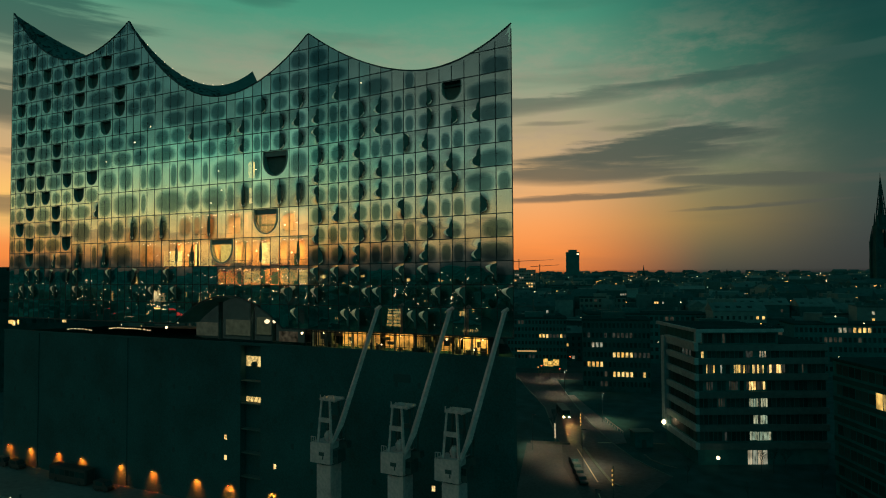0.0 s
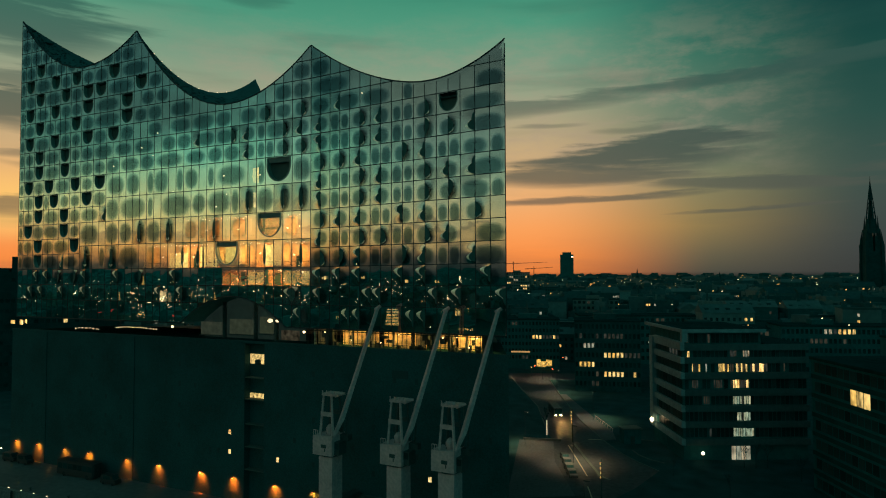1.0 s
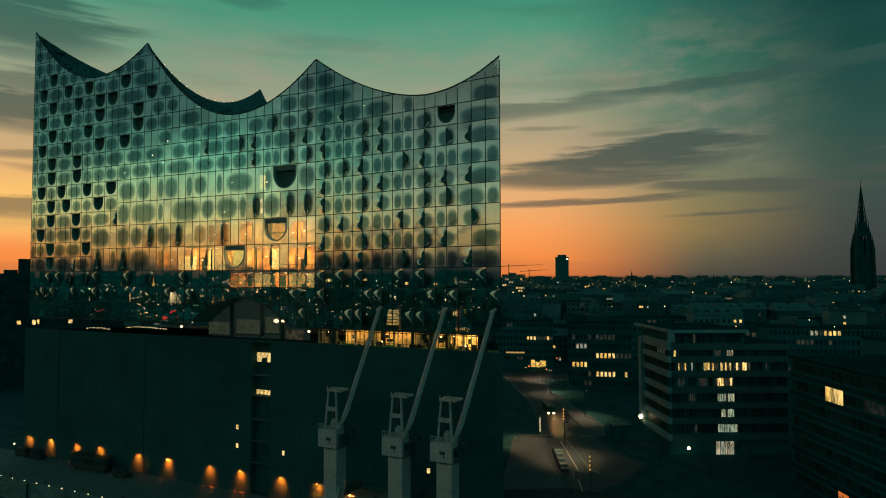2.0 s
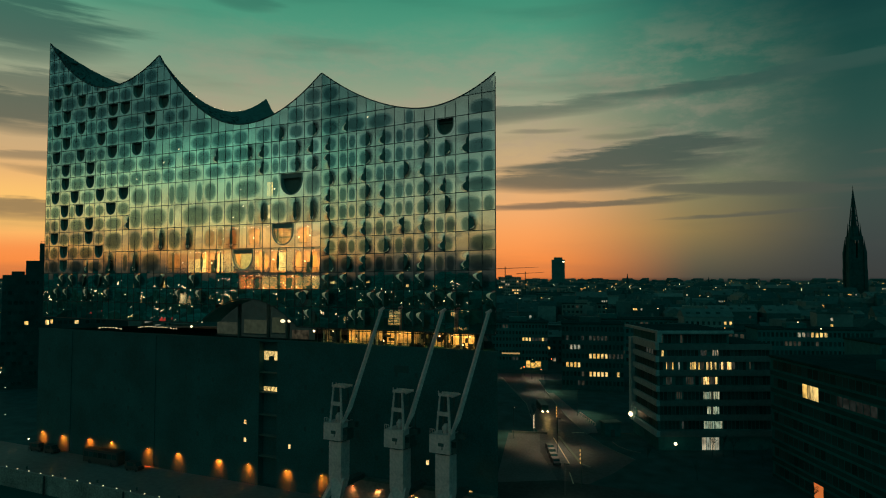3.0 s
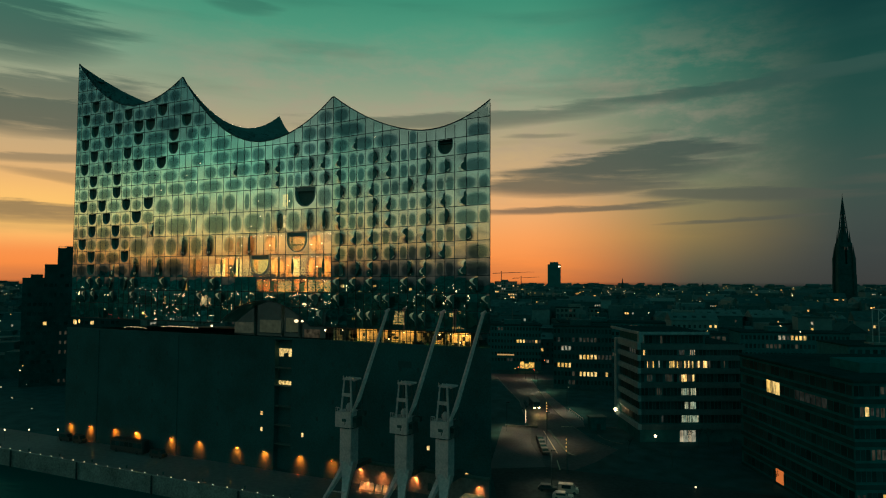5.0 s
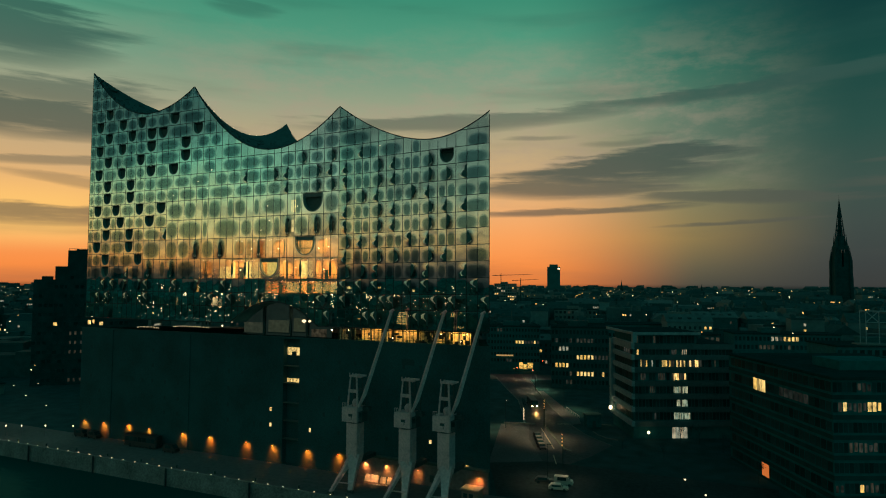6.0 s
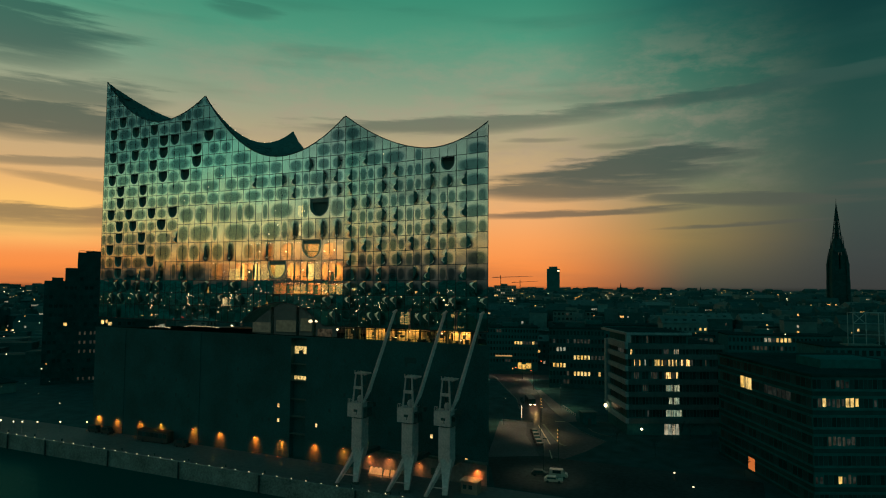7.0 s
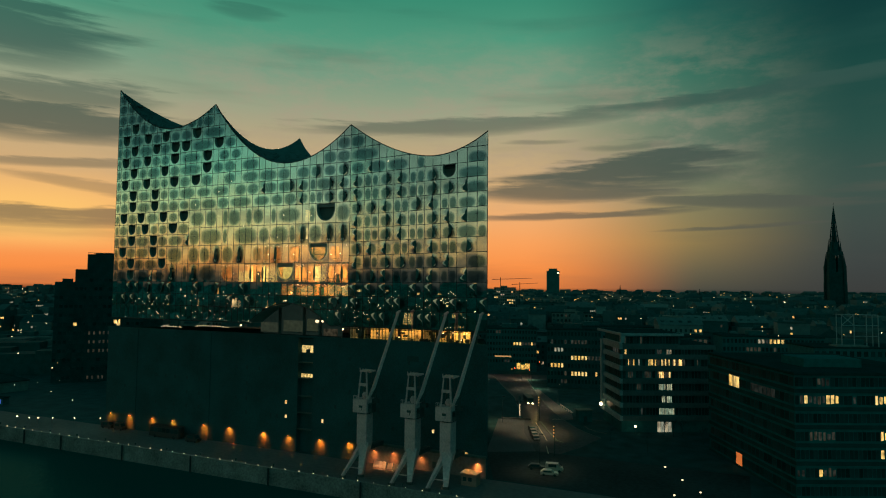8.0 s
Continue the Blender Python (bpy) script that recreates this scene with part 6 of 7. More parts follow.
# sheds and lit pontoon along the western harbour
shed = thing("harbour_shed", "long pale harbour shed with a lamp row", "shed", at=(-262, 119, 0), turn=168)
part("wall", Shape().box(0, 60, -11, 0, 0, 4.2), PALEWALL, shed)
part("roof", Shape().box(-0.5, 60.5, -11.5, 0.5, 4.2, 4.7), ROOFING, shed)
for q in range(9):
    part("eaves_lamp", Shape().lathe([(0.05, 0), (0.12, 0.1), (0.05, 0.2)], (1 + 2.0 * q, 0.3, 4.0), 6), LAMPS_SMALL, shed)
pier = thing("lit_pier", "low pier with a glowing rail strip", "pier", at=(-328, 162, 0), turn=24)
part("deck", Shape().box(0, 12, 0, 2.5, 0, 4.4), CONCRETE, pier)
part("light_strip", Shape().box(0, 11, -0.1, -0.02, 4.6, 5.0), LAMPS_SMALL, pier)
gantry = thing("roof_frame", "pale open steel frame standing on a roof", "frame", at=(58, 232, 25.6), turn=18)
for a, b in (((0, 0, 0), (0, 0, 12)), ((4.4, 0, 0), (4.4, 0, 12)), ((8.8, 0, 0), (8.8, 0, 12)), ((13, 0, 0), (13, 0, 12)), ((0, 0, 12), (13, 0, 12)), ((0, 0, 8), (13, 0, 8)), ((0, 0, 4), (13, 0, 4)), ((0, 0, 12), (4.4, 0, 8)), ((4.4, 0, 12), (0, 0, 8)),
             ((13, 0, 12), (13, 4, 12)), ((0, 0, 12), (0, 4, 12)), ((0, 4, 0), (0, 4, 12)), ((13, 4, 0), (13, 4, 12)), ((0, 4, 12), (13, 4, 12))):
    part("bar", Shape().rod(a, b, 0.17, n=4), WHITEBAND, gantry)
part("plinth", Shape().box(-2.5, 9, -1.2, 5, -0.4, 0.5), PALEWALL, gantry, "pale low plinth under the frame")

# stepped tower block to the west
tower = thing("tower_block", "dark stepped high-rise block against the sunset", "building", at=(-260.4, 155.9, 0), turn=50)
part("wall", Shape().box(0, 34, 0, 22, 0, 60.8), STONE, tower)
part("lower_wing", Shape().box(-4.9, -0.01, 1, 20, 0, 53.5), STONE, tower)
part("side_wing", Shape().box(-13.2, -4.91, 2, 18, 0, 47.5), STONE, tower)
part("roof", Shape().box(3, 28, 4, 18, 60.8, 61.6), ROOFING, tower)
part("crown_rail", Shape().box(0.2, 33.8, 0.2, 0.35, 61.5, 61.65), STONE, tower)
for q in range(15):
    part("rail_post", Shape().box(0.3 + 2.38 * q, 0.45 + 2.38 * q, 0.2, 0.35, 60.8, 61.5), STONE, tower)
part("lift_house", Shape().box(-10.5, -6.5, 5, 11, 47.5, 49.0), STONE, tower)
for k in range(12):
    for q in range(20):
        u = -12.4 + 2.05 * q
        kind = "dim" if k in (3, 4, 5) and -1 < u < 11 else "yellow" if k == 6 and (-5 < u < -2.5 or 0 < u < 1 or 13 < u < 16) else "dim" if k == 0 and 1 < u < 10 else "dark"
        small = kind == "dim"
        if (u < -4.8 and k > 9) or (u <= 0 and k > 10):
            continue
        piece("window", PANE[kind], tower, (u + (0.4 if small and q % 3 == 0 else 0), -0.03 if u > 0 else 0.97 if u > -4.8 else 1.97, 2.2 + 4.2 * k), 0, (0.8 if small else 1.4, 1, 1.5))
# neo-gothic church tower
church = thing("church_tower", "sooty neo-gothic church tower with a pierced spire", "church", at=(152.6, 1016, 0), turn=12)
church.scale = (1.2, 1.2, 1.085)
part("shaft", Shape().box(-7.6, 7.6, -7.6, 7.6, 0, 68), STONE, church)
part("belfry", Shape().box(-6.8, -2.6, -6.8, 6.8, 68, 90).box(2.6, 6.8, -6.8, 6.8, 68, 90).box(-2.6, -0.9, -6.8, 6.8, 68, 90).box(0.9, 2.6, -6.8, 6.8, 68, 90).box(-6.8, 6.8, -6.8, 6.8, 88, 95), STONE, church)
for sx, sy in ((-1, -1), (1, -1), (1, 1), (-1, 1)):
    part("buttress", Shape().box(sx * 7.8 - 1.5, sx * 7.8 + 1.5, sy * 7.8 - 1.5, sy * 7.8 + 1.5, 0, 76), STONE, church)
    part("buttress", Shape().box(sx * 8.6 - 1.0, sx * 8.6 + 1.0, sy * 8.6 - 1.0, sy * 8.6 + 1.0, 0, 54), STONE, church)
    part("pinnacle", Shape().rod((sx * 7.8, sy * 7.8, 76), (sx * 7.2, sy * 7.2, 92), 1.7, 0.15, 6), STONE, church)
    part("pinnacle", Shape().rod((sx * 8.6, sy * 8.6, 54), (sx * 8.5, sy * 8.5, 64), 1.1, 0.1, 6), STONE, church)
    part("pinnacle", Shape().rod((sx * 5.2, sy * 5.2, 92), (sx * 4.6, sy * 4.6, 112), 1.4, 0.1, 6), STONE, church)
part("lantern", Shape().rod((0, 0, 95), (0, 0, 108), 6.0, 4.8, 8), STONE, church)
spire = Shape()
for q in range(8):
    a, b = 2 * math.pi * q / 8, 2 * math.pi * (q + 1) / 8
    lo_a, lo_b, up = Vector((4.8 * math.cos(a), 4.8 * math.sin(a), 108)), Vector((4.8 * math.cos(b), 4.8 * math.sin(b), 108)), Vector((0, 0, 157))
    spire.rod(lo_a, up, 0.7, 0.12, 4)
    for k in range(1, 9):
        u = (k / 9) ** 0.85
        spire.rod(lo_a.lerp(up, u), lo_b.lerp(up, u), 0.6 * (1 - u) + 0.1, n=4)
        knob = lo_a.lerp(up, u)
        spire.rod(knob, (knob.x * 1.2, knob.y * 1.2, knob.z + 0.8), 0.3, 0.12, 4)
    spire.add([lo_a.lerp(up, 0.5), lo_b.lerp(up, 0.5), up], [(0, 1, 2)])
spire.rod((0, 0, 100), (0, 0, 150), 3.6, 0.3, 8)
spire.rod((0, 0, 155), (0, 0, 161), 0.3, 0.1, 6)
part("spire", spire, STONE, church)
part("nave", Shape().box(-40, -9.6, -11, 11, 0, 26), STONE, church)
for x in (-1.6, 1.4):
    part("belfry_light", Shape().box(x - 0.4, x + 0.4, -8.2, -8.0, 86, 90), DIM, church)

# far hotel tower and skyline marks
hotel = thing("hotel_tower", "dark slab-like hotel tower on the skyline", "tower", at=(-423, 1640, 0), turn=15)
part("slab", Shape().box(-17, 17, -9, 9, 0, 94), DARKWALL, hotel)
part("crown", Shape().box(-11, 11, -7, 7, 94, 100), DARKWALL, hotel)
part("sign", Shape().box(11, 16, -9.4, -9.0, 87, 89.5), LAMPW, hotel)
block("slab_block", "pale slab block with a lit stair on the skyline", (-285, 794, 0), 16, 30, 14, 47, 12, 10, PALEWALL, (0.05, 0.1, 0.1), seed=31)
for cx, cy, hgt, jl in ((-288, 830, 62, 46), (-262, 840, 55, 26)):
    tc_ = thing("tower_crane", "thin construction crane on the skyline", "crane", "skyline cranes", at=(cx, cy, 0), turn=10)
    part("mast", Shape().rod((0, 0, 0), (0, 0, hgt), 0.7, 0.6, 4), STONE, tc_)
    part("jib", Shape().rod((-12, 0, hgt - 3), (jl, 0, hgt - 1), 0.6, 0.25, 4), STONE, tc_)
for x, y, z in ((-225, 1500, 44), (-60, 1700, 38)):
    st = thing("far_steeple", "small dark steeple on the skyline", "church", "far steeples", at=(x, y, 0))
    part("shaft", Shape().box(-3, 3, -3, 3, 0, z * 0.8), STONE, st)
    part("spire", Shape().rod((0, 0, z * 0.8), (0, 0, z * 1.3), 3.6, 0.2, 6), STONE, st)

# the far city: dark houses and their lights
far_walls, far_roofs, far_win, far_warm, far_pale = Shape(), Shape(), Shape(), Shape(), Shape()
r_far = random.Random(23)


def far_lamp(sh, x, y, z, r):
    sh.add([(x - r, y, z), (x, y - r, z), (x + r, y, z), (x, y + r, z), (x, y, z + r), (x, y, z - r)],
           [(0, 1, 4), (1, 2, 4), (2, 3, 4), (3, 0, 4), (1, 0, 5), (2, 1, 5), (3, 2, 5), (0, 3, 5)])


# ground taken by the houses built one by one: x, y, radius
TAKEN = [(-93, 300, 30), (-46, 258, 26), (-46, 336, 34), (42, 334, 32), (-9, 276, 28), (68, 246, 32), (-128, 440, 26), (-94, 448, 26)]


def city_house(x, y, w, d, h, turn, gabled, r):
    """A house of the near city with roof, chimneys and dormers; lit windows are added by the caller."""
    words = ("dark city house with a pitched roof and chimneys", "dark flat-roofed city house with roof plant")[0 if gabled else 1]
    b = thing("city_house", words, "building", "city houses", at=(x, y, 0), turn=turn)
    part("wall", Shape().box(-w / 2, w / 2, -d / 2, d / 2, 0, h), HOUSEWALL, b)
    if gabled:
        e = 0.4
        part("roof", Shape().add([(-w / 2 - e, -d / 2 - e, h), (w / 2 + e, -d / 2 - e, h), (w / 2 + e, d / 2 + e, h), (-w / 2 - e, d / 2 + e, h), (-w / 2 - e, 0, h + d * 0.34), (w / 2 + e, 0, h + d * 0.34)],
                                 [(0, 1, 5, 4), (2, 3, 4, 5), (0, 4, 3), (1, 2, 5), (3, 2, 1, 0)]), HOUSEROOF, b)
        for k in range(r.choice((1, 2, 2, 3))):
            u = r.uniform(-w / 2 + 1, w / 2 - 1)
            part("chimney", Shape().box(u - 0.4, u + 0.4, -0.9, -0.2, h + d * 0.2, h + d * 0.34 + 1.4), HOUSEWALL, b)
        for k in range(int(w / 5)):
            u = -w / 2 + 2.5 + 5 * k
            part("dormer", Shape().box(u - 0.9, u + 0.9, -d * 0.36, -d * 0.1, h + 0.5, h + 2.3), HOUSEROOF, b)
    else:
        part("parapet", Shape().box(-w / 2 - 0.2, w / 2 + 0.2, -d / 2 - 0.2, -d / 2 + 0.15, h - 0.3, h + 0.7), HOUSEROOF, b)
        part("roof", Shape().box(-w / 2, w / 2, -d / 2 + 0.15, d / 2, h, h + 0.25), HOUSEROOF, b)
        for k in range(r.choice((1, 2, 3))):
            u, wide = r.uniform(-w / 2 + 1, w / 2 - 3), r.uniform(1, 3)
            part("roof_plant", Shape().box(u, u + wide, -1.5, 1.0, h + 0.25, h + r.uniform(1.4, 3.2)), HOUSEWALL, b)
    floors, bays = max(2, int(h / 3.4)), max(3, int(w / 2.6))
    for k in range(floors):
        for q in range(bays):
            if r.random() < 0.12:
                p = r.random()
                piece("window", PANE["yellow" if p < 0.4 else "neutral" if p < 0.55 else "dim"], b, (-w / 2 + w * (q + 0.5) / bays, -d / 2 - 0.03, 1.9 + (h - 1.5) * k / floors), 0, (1.1, 1, 1.5))
            elif y < 365:
                piece("window", PANE["dark"], b, (-w / 2 + w * (q + 0.5) / bays, -d / 2 - 0.03, 1.9 + (h - 1.5) * k / floors), 0, (1.2, 1, 1.7))
    return b


for q in range(2600):
    dist = 330 + 2900 * r_far.random() ** 1.7
    ang = radians(r_far.uniform(-72, 20))
    x, y = dist * math.sin(ang), dist * math.cos(ang)
    if y < 140 or (dist < 520 and ang < -0.85) or (x < -240 and x > -290 and y < 190) or (abs(x - 152) < 34 and abs(y - 1016) < 44):
        continue
    w, d, h = r_far.uniform(9, 34) * (0.7 + dist / 4000), r_far.uniform(9, 18), min(41, r_far.uniform(12, 26) + dist * 0.006)
    heading = r_far.choice((5, 20, 35, 110, -15))
    if dist < 440:
        # the nearest streets: single houses that keep clear of one another
        room = 0.5 * math.hypot(w, d)
        if all(math.hypot(x - a, y - b) > 0.72 * (c + room) for a, b, c in TAKEN):
            TAKEN.append((x, y, room))
            city_house(x, y, w, d, h, heading, q % 5 < 3, random.Random(q))
        continue
    turn = pose(x, y, 0, 0, 0, heading)
    (far_pale if q % 9 == 0 else far_walls).box(-w / 2, w / 2, -d / 2, d / 2, 0, h, turn)
    if r_far.random() < 0.6:
        far_roofs.add([turn @ Vector(p) for p in ((-w / 2, -d / 2, h), (w / 2, -d / 2, h), (w / 2, d / 2, h), (-w / 2, d / 2, h), (-w / 2, 0, h + d * 0.3), (w / 2, 0, h + d * 0.3))],
                      [(0, 1, 5, 4), (2, 3, 4, 5), (0, 4, 3), (1, 2, 5)])
    if dist < 1300:
        for k in range(r_far.choice((2, 3, 4, 6))):
            cx, cy, cw, top = r_far.uniform(-w / 2 + 1, w / 2 - 2), r_far.uniform(-d / 2, d / 4), r_far.uniform(0.6, 3.2), r_far.uniform(1.0, 3.6)
            (far_pale if r_far.random() < 0.25 else far_walls).box(cx, cx + cw, cy, cy + r_far.uniform(0.8, 3), h - 1, h + top + (1.5 if cw < 1.4 else 0), turn)
    for k in range(int(w / 3 * h / 4 * 0.13) + (1 if r_far.random() < 0.4 else 0)):
        wx, wz = r_far.uniform(-w / 2 + 1, w / 2 - 1), 2 + 3.3 * r_far.randrange(max(1, int(h / 3.6)))
        n = r_far.choice((1, 1, 1, 2, 3, 5))
        sh = far_warm if r_far.random() < 0.6 else far_win
        for t in range(n):
            if wx + 1.9 * t < w / 2 - 1:
                sh.box(wx + 1.9 * t, wx + 1.9 * t + 1.2, -d / 2 - 0.15, -d / 2 - 0.02, wz, wz + 1.5, turn)
for q in range(150):
    dist, ang = r_far.uniform(255, 560), radians(r_far.uniform(-66, -47))
    x, y = dist * math.sin(ang), dist * math.cos(ang)
    if y < 150 or (-300 < x < -225 and y < 210):
        continue
    w, d, h = r_far.uniform(8, 30), r_far.uniform(7, 14), r_far.uniform(4, 13)
    turn = pose(x, y, 0, 0, 0, r_far.choice((40, 48, 130, 20)))
    far_walls.box(-w / 2, w / 2, -d / 2, d / 2, 0, h, turn)
    if r_far.random() < 0.4:
        sh = far_warm if r_far.random() < 0.5 else far_win
        wx, wz = r_far.uniform(-w / 2 + 1, w / 2 - 3), r_far.uniform(2, h - 2)
        for t in range(r_far.choice((1, 2, 3, 4))):
            if wx + 1.7 * t < w / 2 - 1:
                sh.box(wx + 1.7 * t, wx + 1.7 * t + 0.5, -d / 2 - 0.15, -d / 2 - 0.02, wz, wz + 0.7, turn)
tagged(part("far_houses", far_walls, CITYWALL, None), "dark far city houses up to the horizon", "city", kind="stuff")
tagged(part("far_pale_houses", far_pale, PALEWALL, None), "pale far city houses among dark ones", "city", kind="stuff")
tagged(part("far_roofs", far_roofs, CITYROOF, None), "dark pitched roofs of the far city", "city", kind="stuff")
tagged(part("far_warm_windows", far_warm, WARM, None), "small warm lit windows of the far city", "windows", kind="stuff")
tagged(part("far_pale_windows", far_win, NEUTRAL, None), "small pale lit windows of the far city", "windows", kind="stuff")
lamps_w, lamps_o = Shape(), Shape()
for x, y in ((-464, 241), (-435, 225), (-459, 244), (-451, 243), (-497, 276), (-446, 253), (-385, 212), (-617, 375), (-607, 381), (-494, 289), (-705, 456), (-602, 385)):
    far_lamp(lamps_w, x, y, 8, 0.45)
for x, y in ((-338, 180), (-252, 119), (-251, 128), (-248, 136), (-198, 106), (-223, 115)):
    far_lamp(lamps_w, x, y, 4.4, 0.13)
for x, y, r in ((134, 2398, 6.5), (225, 1851, 6.0), (-25, 539, 0.9), (-183, 1266, 1.8), (-160, 561, 0.9), (159, 834, 1.1)):
    far_lamp(lamps_o if r > 3 else lamps_w, x, y, 20, r)
for q in range(190):
    ang, dist = radians(r_far.uniform(-66, -44)), 420 + 1500 * r_far.random() ** 1.3
    far_lamp(lamps_w if r_far.random() < 0.6 else lamps_o, dist * math.sin(ang), dist * math.cos(ang), r_far.uniform(4, 14), 0.15 + dist * 0.00035)
for q in range(1800):
    dist = 260 + 2600 * r_far.random() ** 1.5
    ang = radians(r_far.uniform(-75, 20))
    x, y = dist * math.sin(ang), dist * math.cos(ang)
    if y < 120 or (y < 200 and -175 < x < 40) or (dist < 480 and ang < -0.75 and q % 3) or (dist < 430 and q % 2):
        continue
    far_lamp(lamps_w if r_far.random() < 0.75 else lamps_o, x, y, r_far.uniform(5, 26) if dist < 900 else r_far.uniform(15, 34), 0.22 + dist * 0.00042 * r_far.random())
# the opposite bank behind the viewer
south_walls, lamps_b = Shape(), Shape()
for q in range(260):
    ang = radians(r_far.uniform(150, 260))
    dist = r_far.uniform(420, 1500)
    x, y = dist * math.sin(ang), dist * math.cos(ang)
    w, h = r_far.uniform(16, 60), r_far.uniform(6, 20)
    south_walls.box(-w / 2, w / 2, -8, 8, -4, h, pose(x, y, 0, 0, 0, r_far.uniform(0, 180)))
    for t in range(r_far.choice((1, 3, 6, 9))):
        far_lamp(lamps_b, x * 0.93 + r_far.uniform(-60, 60), y * 0.93 + r_far.uniform(-60, 60), r_far.uniform(0, 16), r_far.uniform(0.2, 0.5) * dist / 700)
# ridge out of view, added to darken the low sky mirrored in the glass
hills = Shape()
ridge = []
for q in range(91):
    ang = radians(150 + 105 * q / 90)
    lift = min(1.0, q / 8, (90 - q) / 8)
    ridge.append((3200 * math.sin(ang), 3200 * math.cos(ang), -4 + lift * (58 + 5 * math.sin(q * 0.37) + 6 * math.sin(q * 1.13 + 1) + r_far.uniform(-3, 3))))
for a, b in zip(ridge[:-1], ridge[1:]):
    hills.add([(a[0] * 0.85, a[1] * 0.85, -3.7), (b[0] * 0.85, b[1] * 0.85, -3.7), b, a, (a[0] * 1.15, a[1] * 1.15, -3.7), (b[0] * 1.15, b[1] * 1.15, -3.7)], [(3, 2, 1, 0), (5, 2, 3, 4)])
tagged(part("far_hills", hills, HARBOUR, None), "low dark wooded hills beyond the opposite bank", "hills", kind="stuff")
for q in range(400):
    ang, dist = radians(r_far.gauss(218, 22)), r_far.uniform(900, 3000)
    far_lamp(lamps_b, dist * math.sin(ang), dist * math.cos(ang), r_far.uniform(0, 24), r_far.uniform(0.12, 0.42) * dist / 700)
tagged(part("bank_houses", south_walls, HARBOUR, None), "dark sheds on the opposite river bank", "city", kind="stuff")
tagged(part("far_lamps", lamps_w, LAMPW, None), "scattered white street lamps of the far city", "lamps", kind="stuff")
tagged(part("far_orange_lamps", lamps_o, LAMPO, None), "scattered orange street lamps of the far city", "lamps", kind="stuff")
tagged(part("bank_lamps", lamps_b, FLOOD, None), "harbour floodlights on the opposite bank", "lamps", kind="stuff")
# lit theatre houses across the water, seen only mirrored in the glass
theatre = thing("harbour_theatre", "dark riverside theatre with a glowing red roof arch", "building", at=(-500, -166, -3.6), turn=-35)
part("wall", Shape().box(0, 34, 0, 22, 0, 18), DARKWALL, theatre)
for x0, x1, z0, z1 in ((9, 10.2, 18.4, 18.9), (10.5, 13.6, 18.5, 19.4), (13.9, 15.6, 18.4, 18.9)):
    part("red_sign", Shape().box(x0, x1, 22.0, 22.3, z0, z1), DIMRED, theatre, "glowing red sign panel")
theatre2 = thing("harbour_theatre", "low riverside theatre with a lit foyer and red band", "building", at=(-575, -268, -3.6), turn=-38)
part("wall", Shape().box(0, 46, 0, 20, 0, 9), DARKWALL, theatre2)
part("red_band", Shape().box(30, 38, 20.0, 20.3, 9.2, 11.4), DIMRED, theatre2, "dim red glowing band")
for q in range(4):
    part("foyer_window", Shape().box(6 + 3.2 * q, 8.8 + 3.2 * q, 20.0, 20.3, 6.5, 13 - 1.2 * abs(q - 1.5)), GLOWROOM, theatre2, "brightly lit foyer window")
for q in range(26):
    part("festoon_lamp", Shape().lathe([(0.1, -0.35), (0.4, 0), (0.1, 0.35)], (-20 + 3.4 * q, 26, 2.5 + 2.0 * abs(math.sin(q * 0.5))), 6), LAMPW, theatre2)
setting("ground_southwest", Shape().box(-900, -430, -420, -110, -5, -3.58), HARBOUR, "dark quay of the opposite river bank", "ground")
bank = Shape().add([(-5000, -5000, -3.6), (5000, -5000, -3.6), (5000, -400, -3.6), (-5000, -400, -3.6)], [(0, 1, 2, 3)])
setting("ground_south", bank, HARBOUR, "dark opposite river bank", "ground")

# ---- street and square ----
def flat(points, z):
    """A level sheet with its face up."""
    area2 = sum(p[0] * q[1] - q[0] * p[1] for p, q in zip(points, points[1:] + points[:1]))
    pts = points if area2 > 0 else points[::-1]
    return Shape().add([(x, y, z) for x, y in pts], [tuple(range(len(pts)))])


def strip(points, wide, z0, z1):
    """A kerb or line of that width along a chain of points."""
    sh = Shape()
    for a, b in zip(points[:-1], points[1:]):
        a, b = Vector((*a, 0)), Vector((*b, 0))
        side = Vector((b.y - a.y, a.x - b.x, 0)).normalized() * wide / 2
        low = [a - side, b - side, b + side, a + side]
        sh.add([(p.x, p.y, z0) for p in low] + [(p.x, p.y, z1) for p in low], [(4, 7, 6, 5), (0, 4, 5, 1), (1, 5, 6, 2), (2, 6, 7, 3), (3, 7, 4, 0)])
    return sh


RIGHT_EDGE = [(-76.6, 267.4), (-63.2, 235.4), (-46.1, 196.3), (-34.4, 174.3), (-27.3, 162.9), (-23.0, 157.9), (-17.4, 152.3)]
LEFT_EDGE = [(-93.4, 266.4), (-80.1, 240.3), (-64.4, 211.0), (-50.2, 174.7), (-47.0, 168.6)]
setting("road_street", flat(LEFT_EDGE + [(-41.5, 150.0), (-31.0, 128.0), (-24.0, 128.0), (-20.5, 138.0)] + RIGHT_EDGE[::-1], 0.012), ASPHALT, "worn asphalt street running inland past lamps", "road")
setting("road_square", flat([(-56.0, 166.3), (-47.0, 168.6), (-41.5, 150.0), (-31.0, 128.0), (-43.5, 120.6)], 0.016), SETTS, "worn paving of the square beside the hall", "road")
setting("road_lane", flat([(-43.5, 120.6), (-31.0, 128.0), (24.0, 128.0), (24.0, 118.0), (-27.5, 117.0), (-40.0, 113.5)], 0.008), LANE, "dark asphalt lane crossing the square", "road")
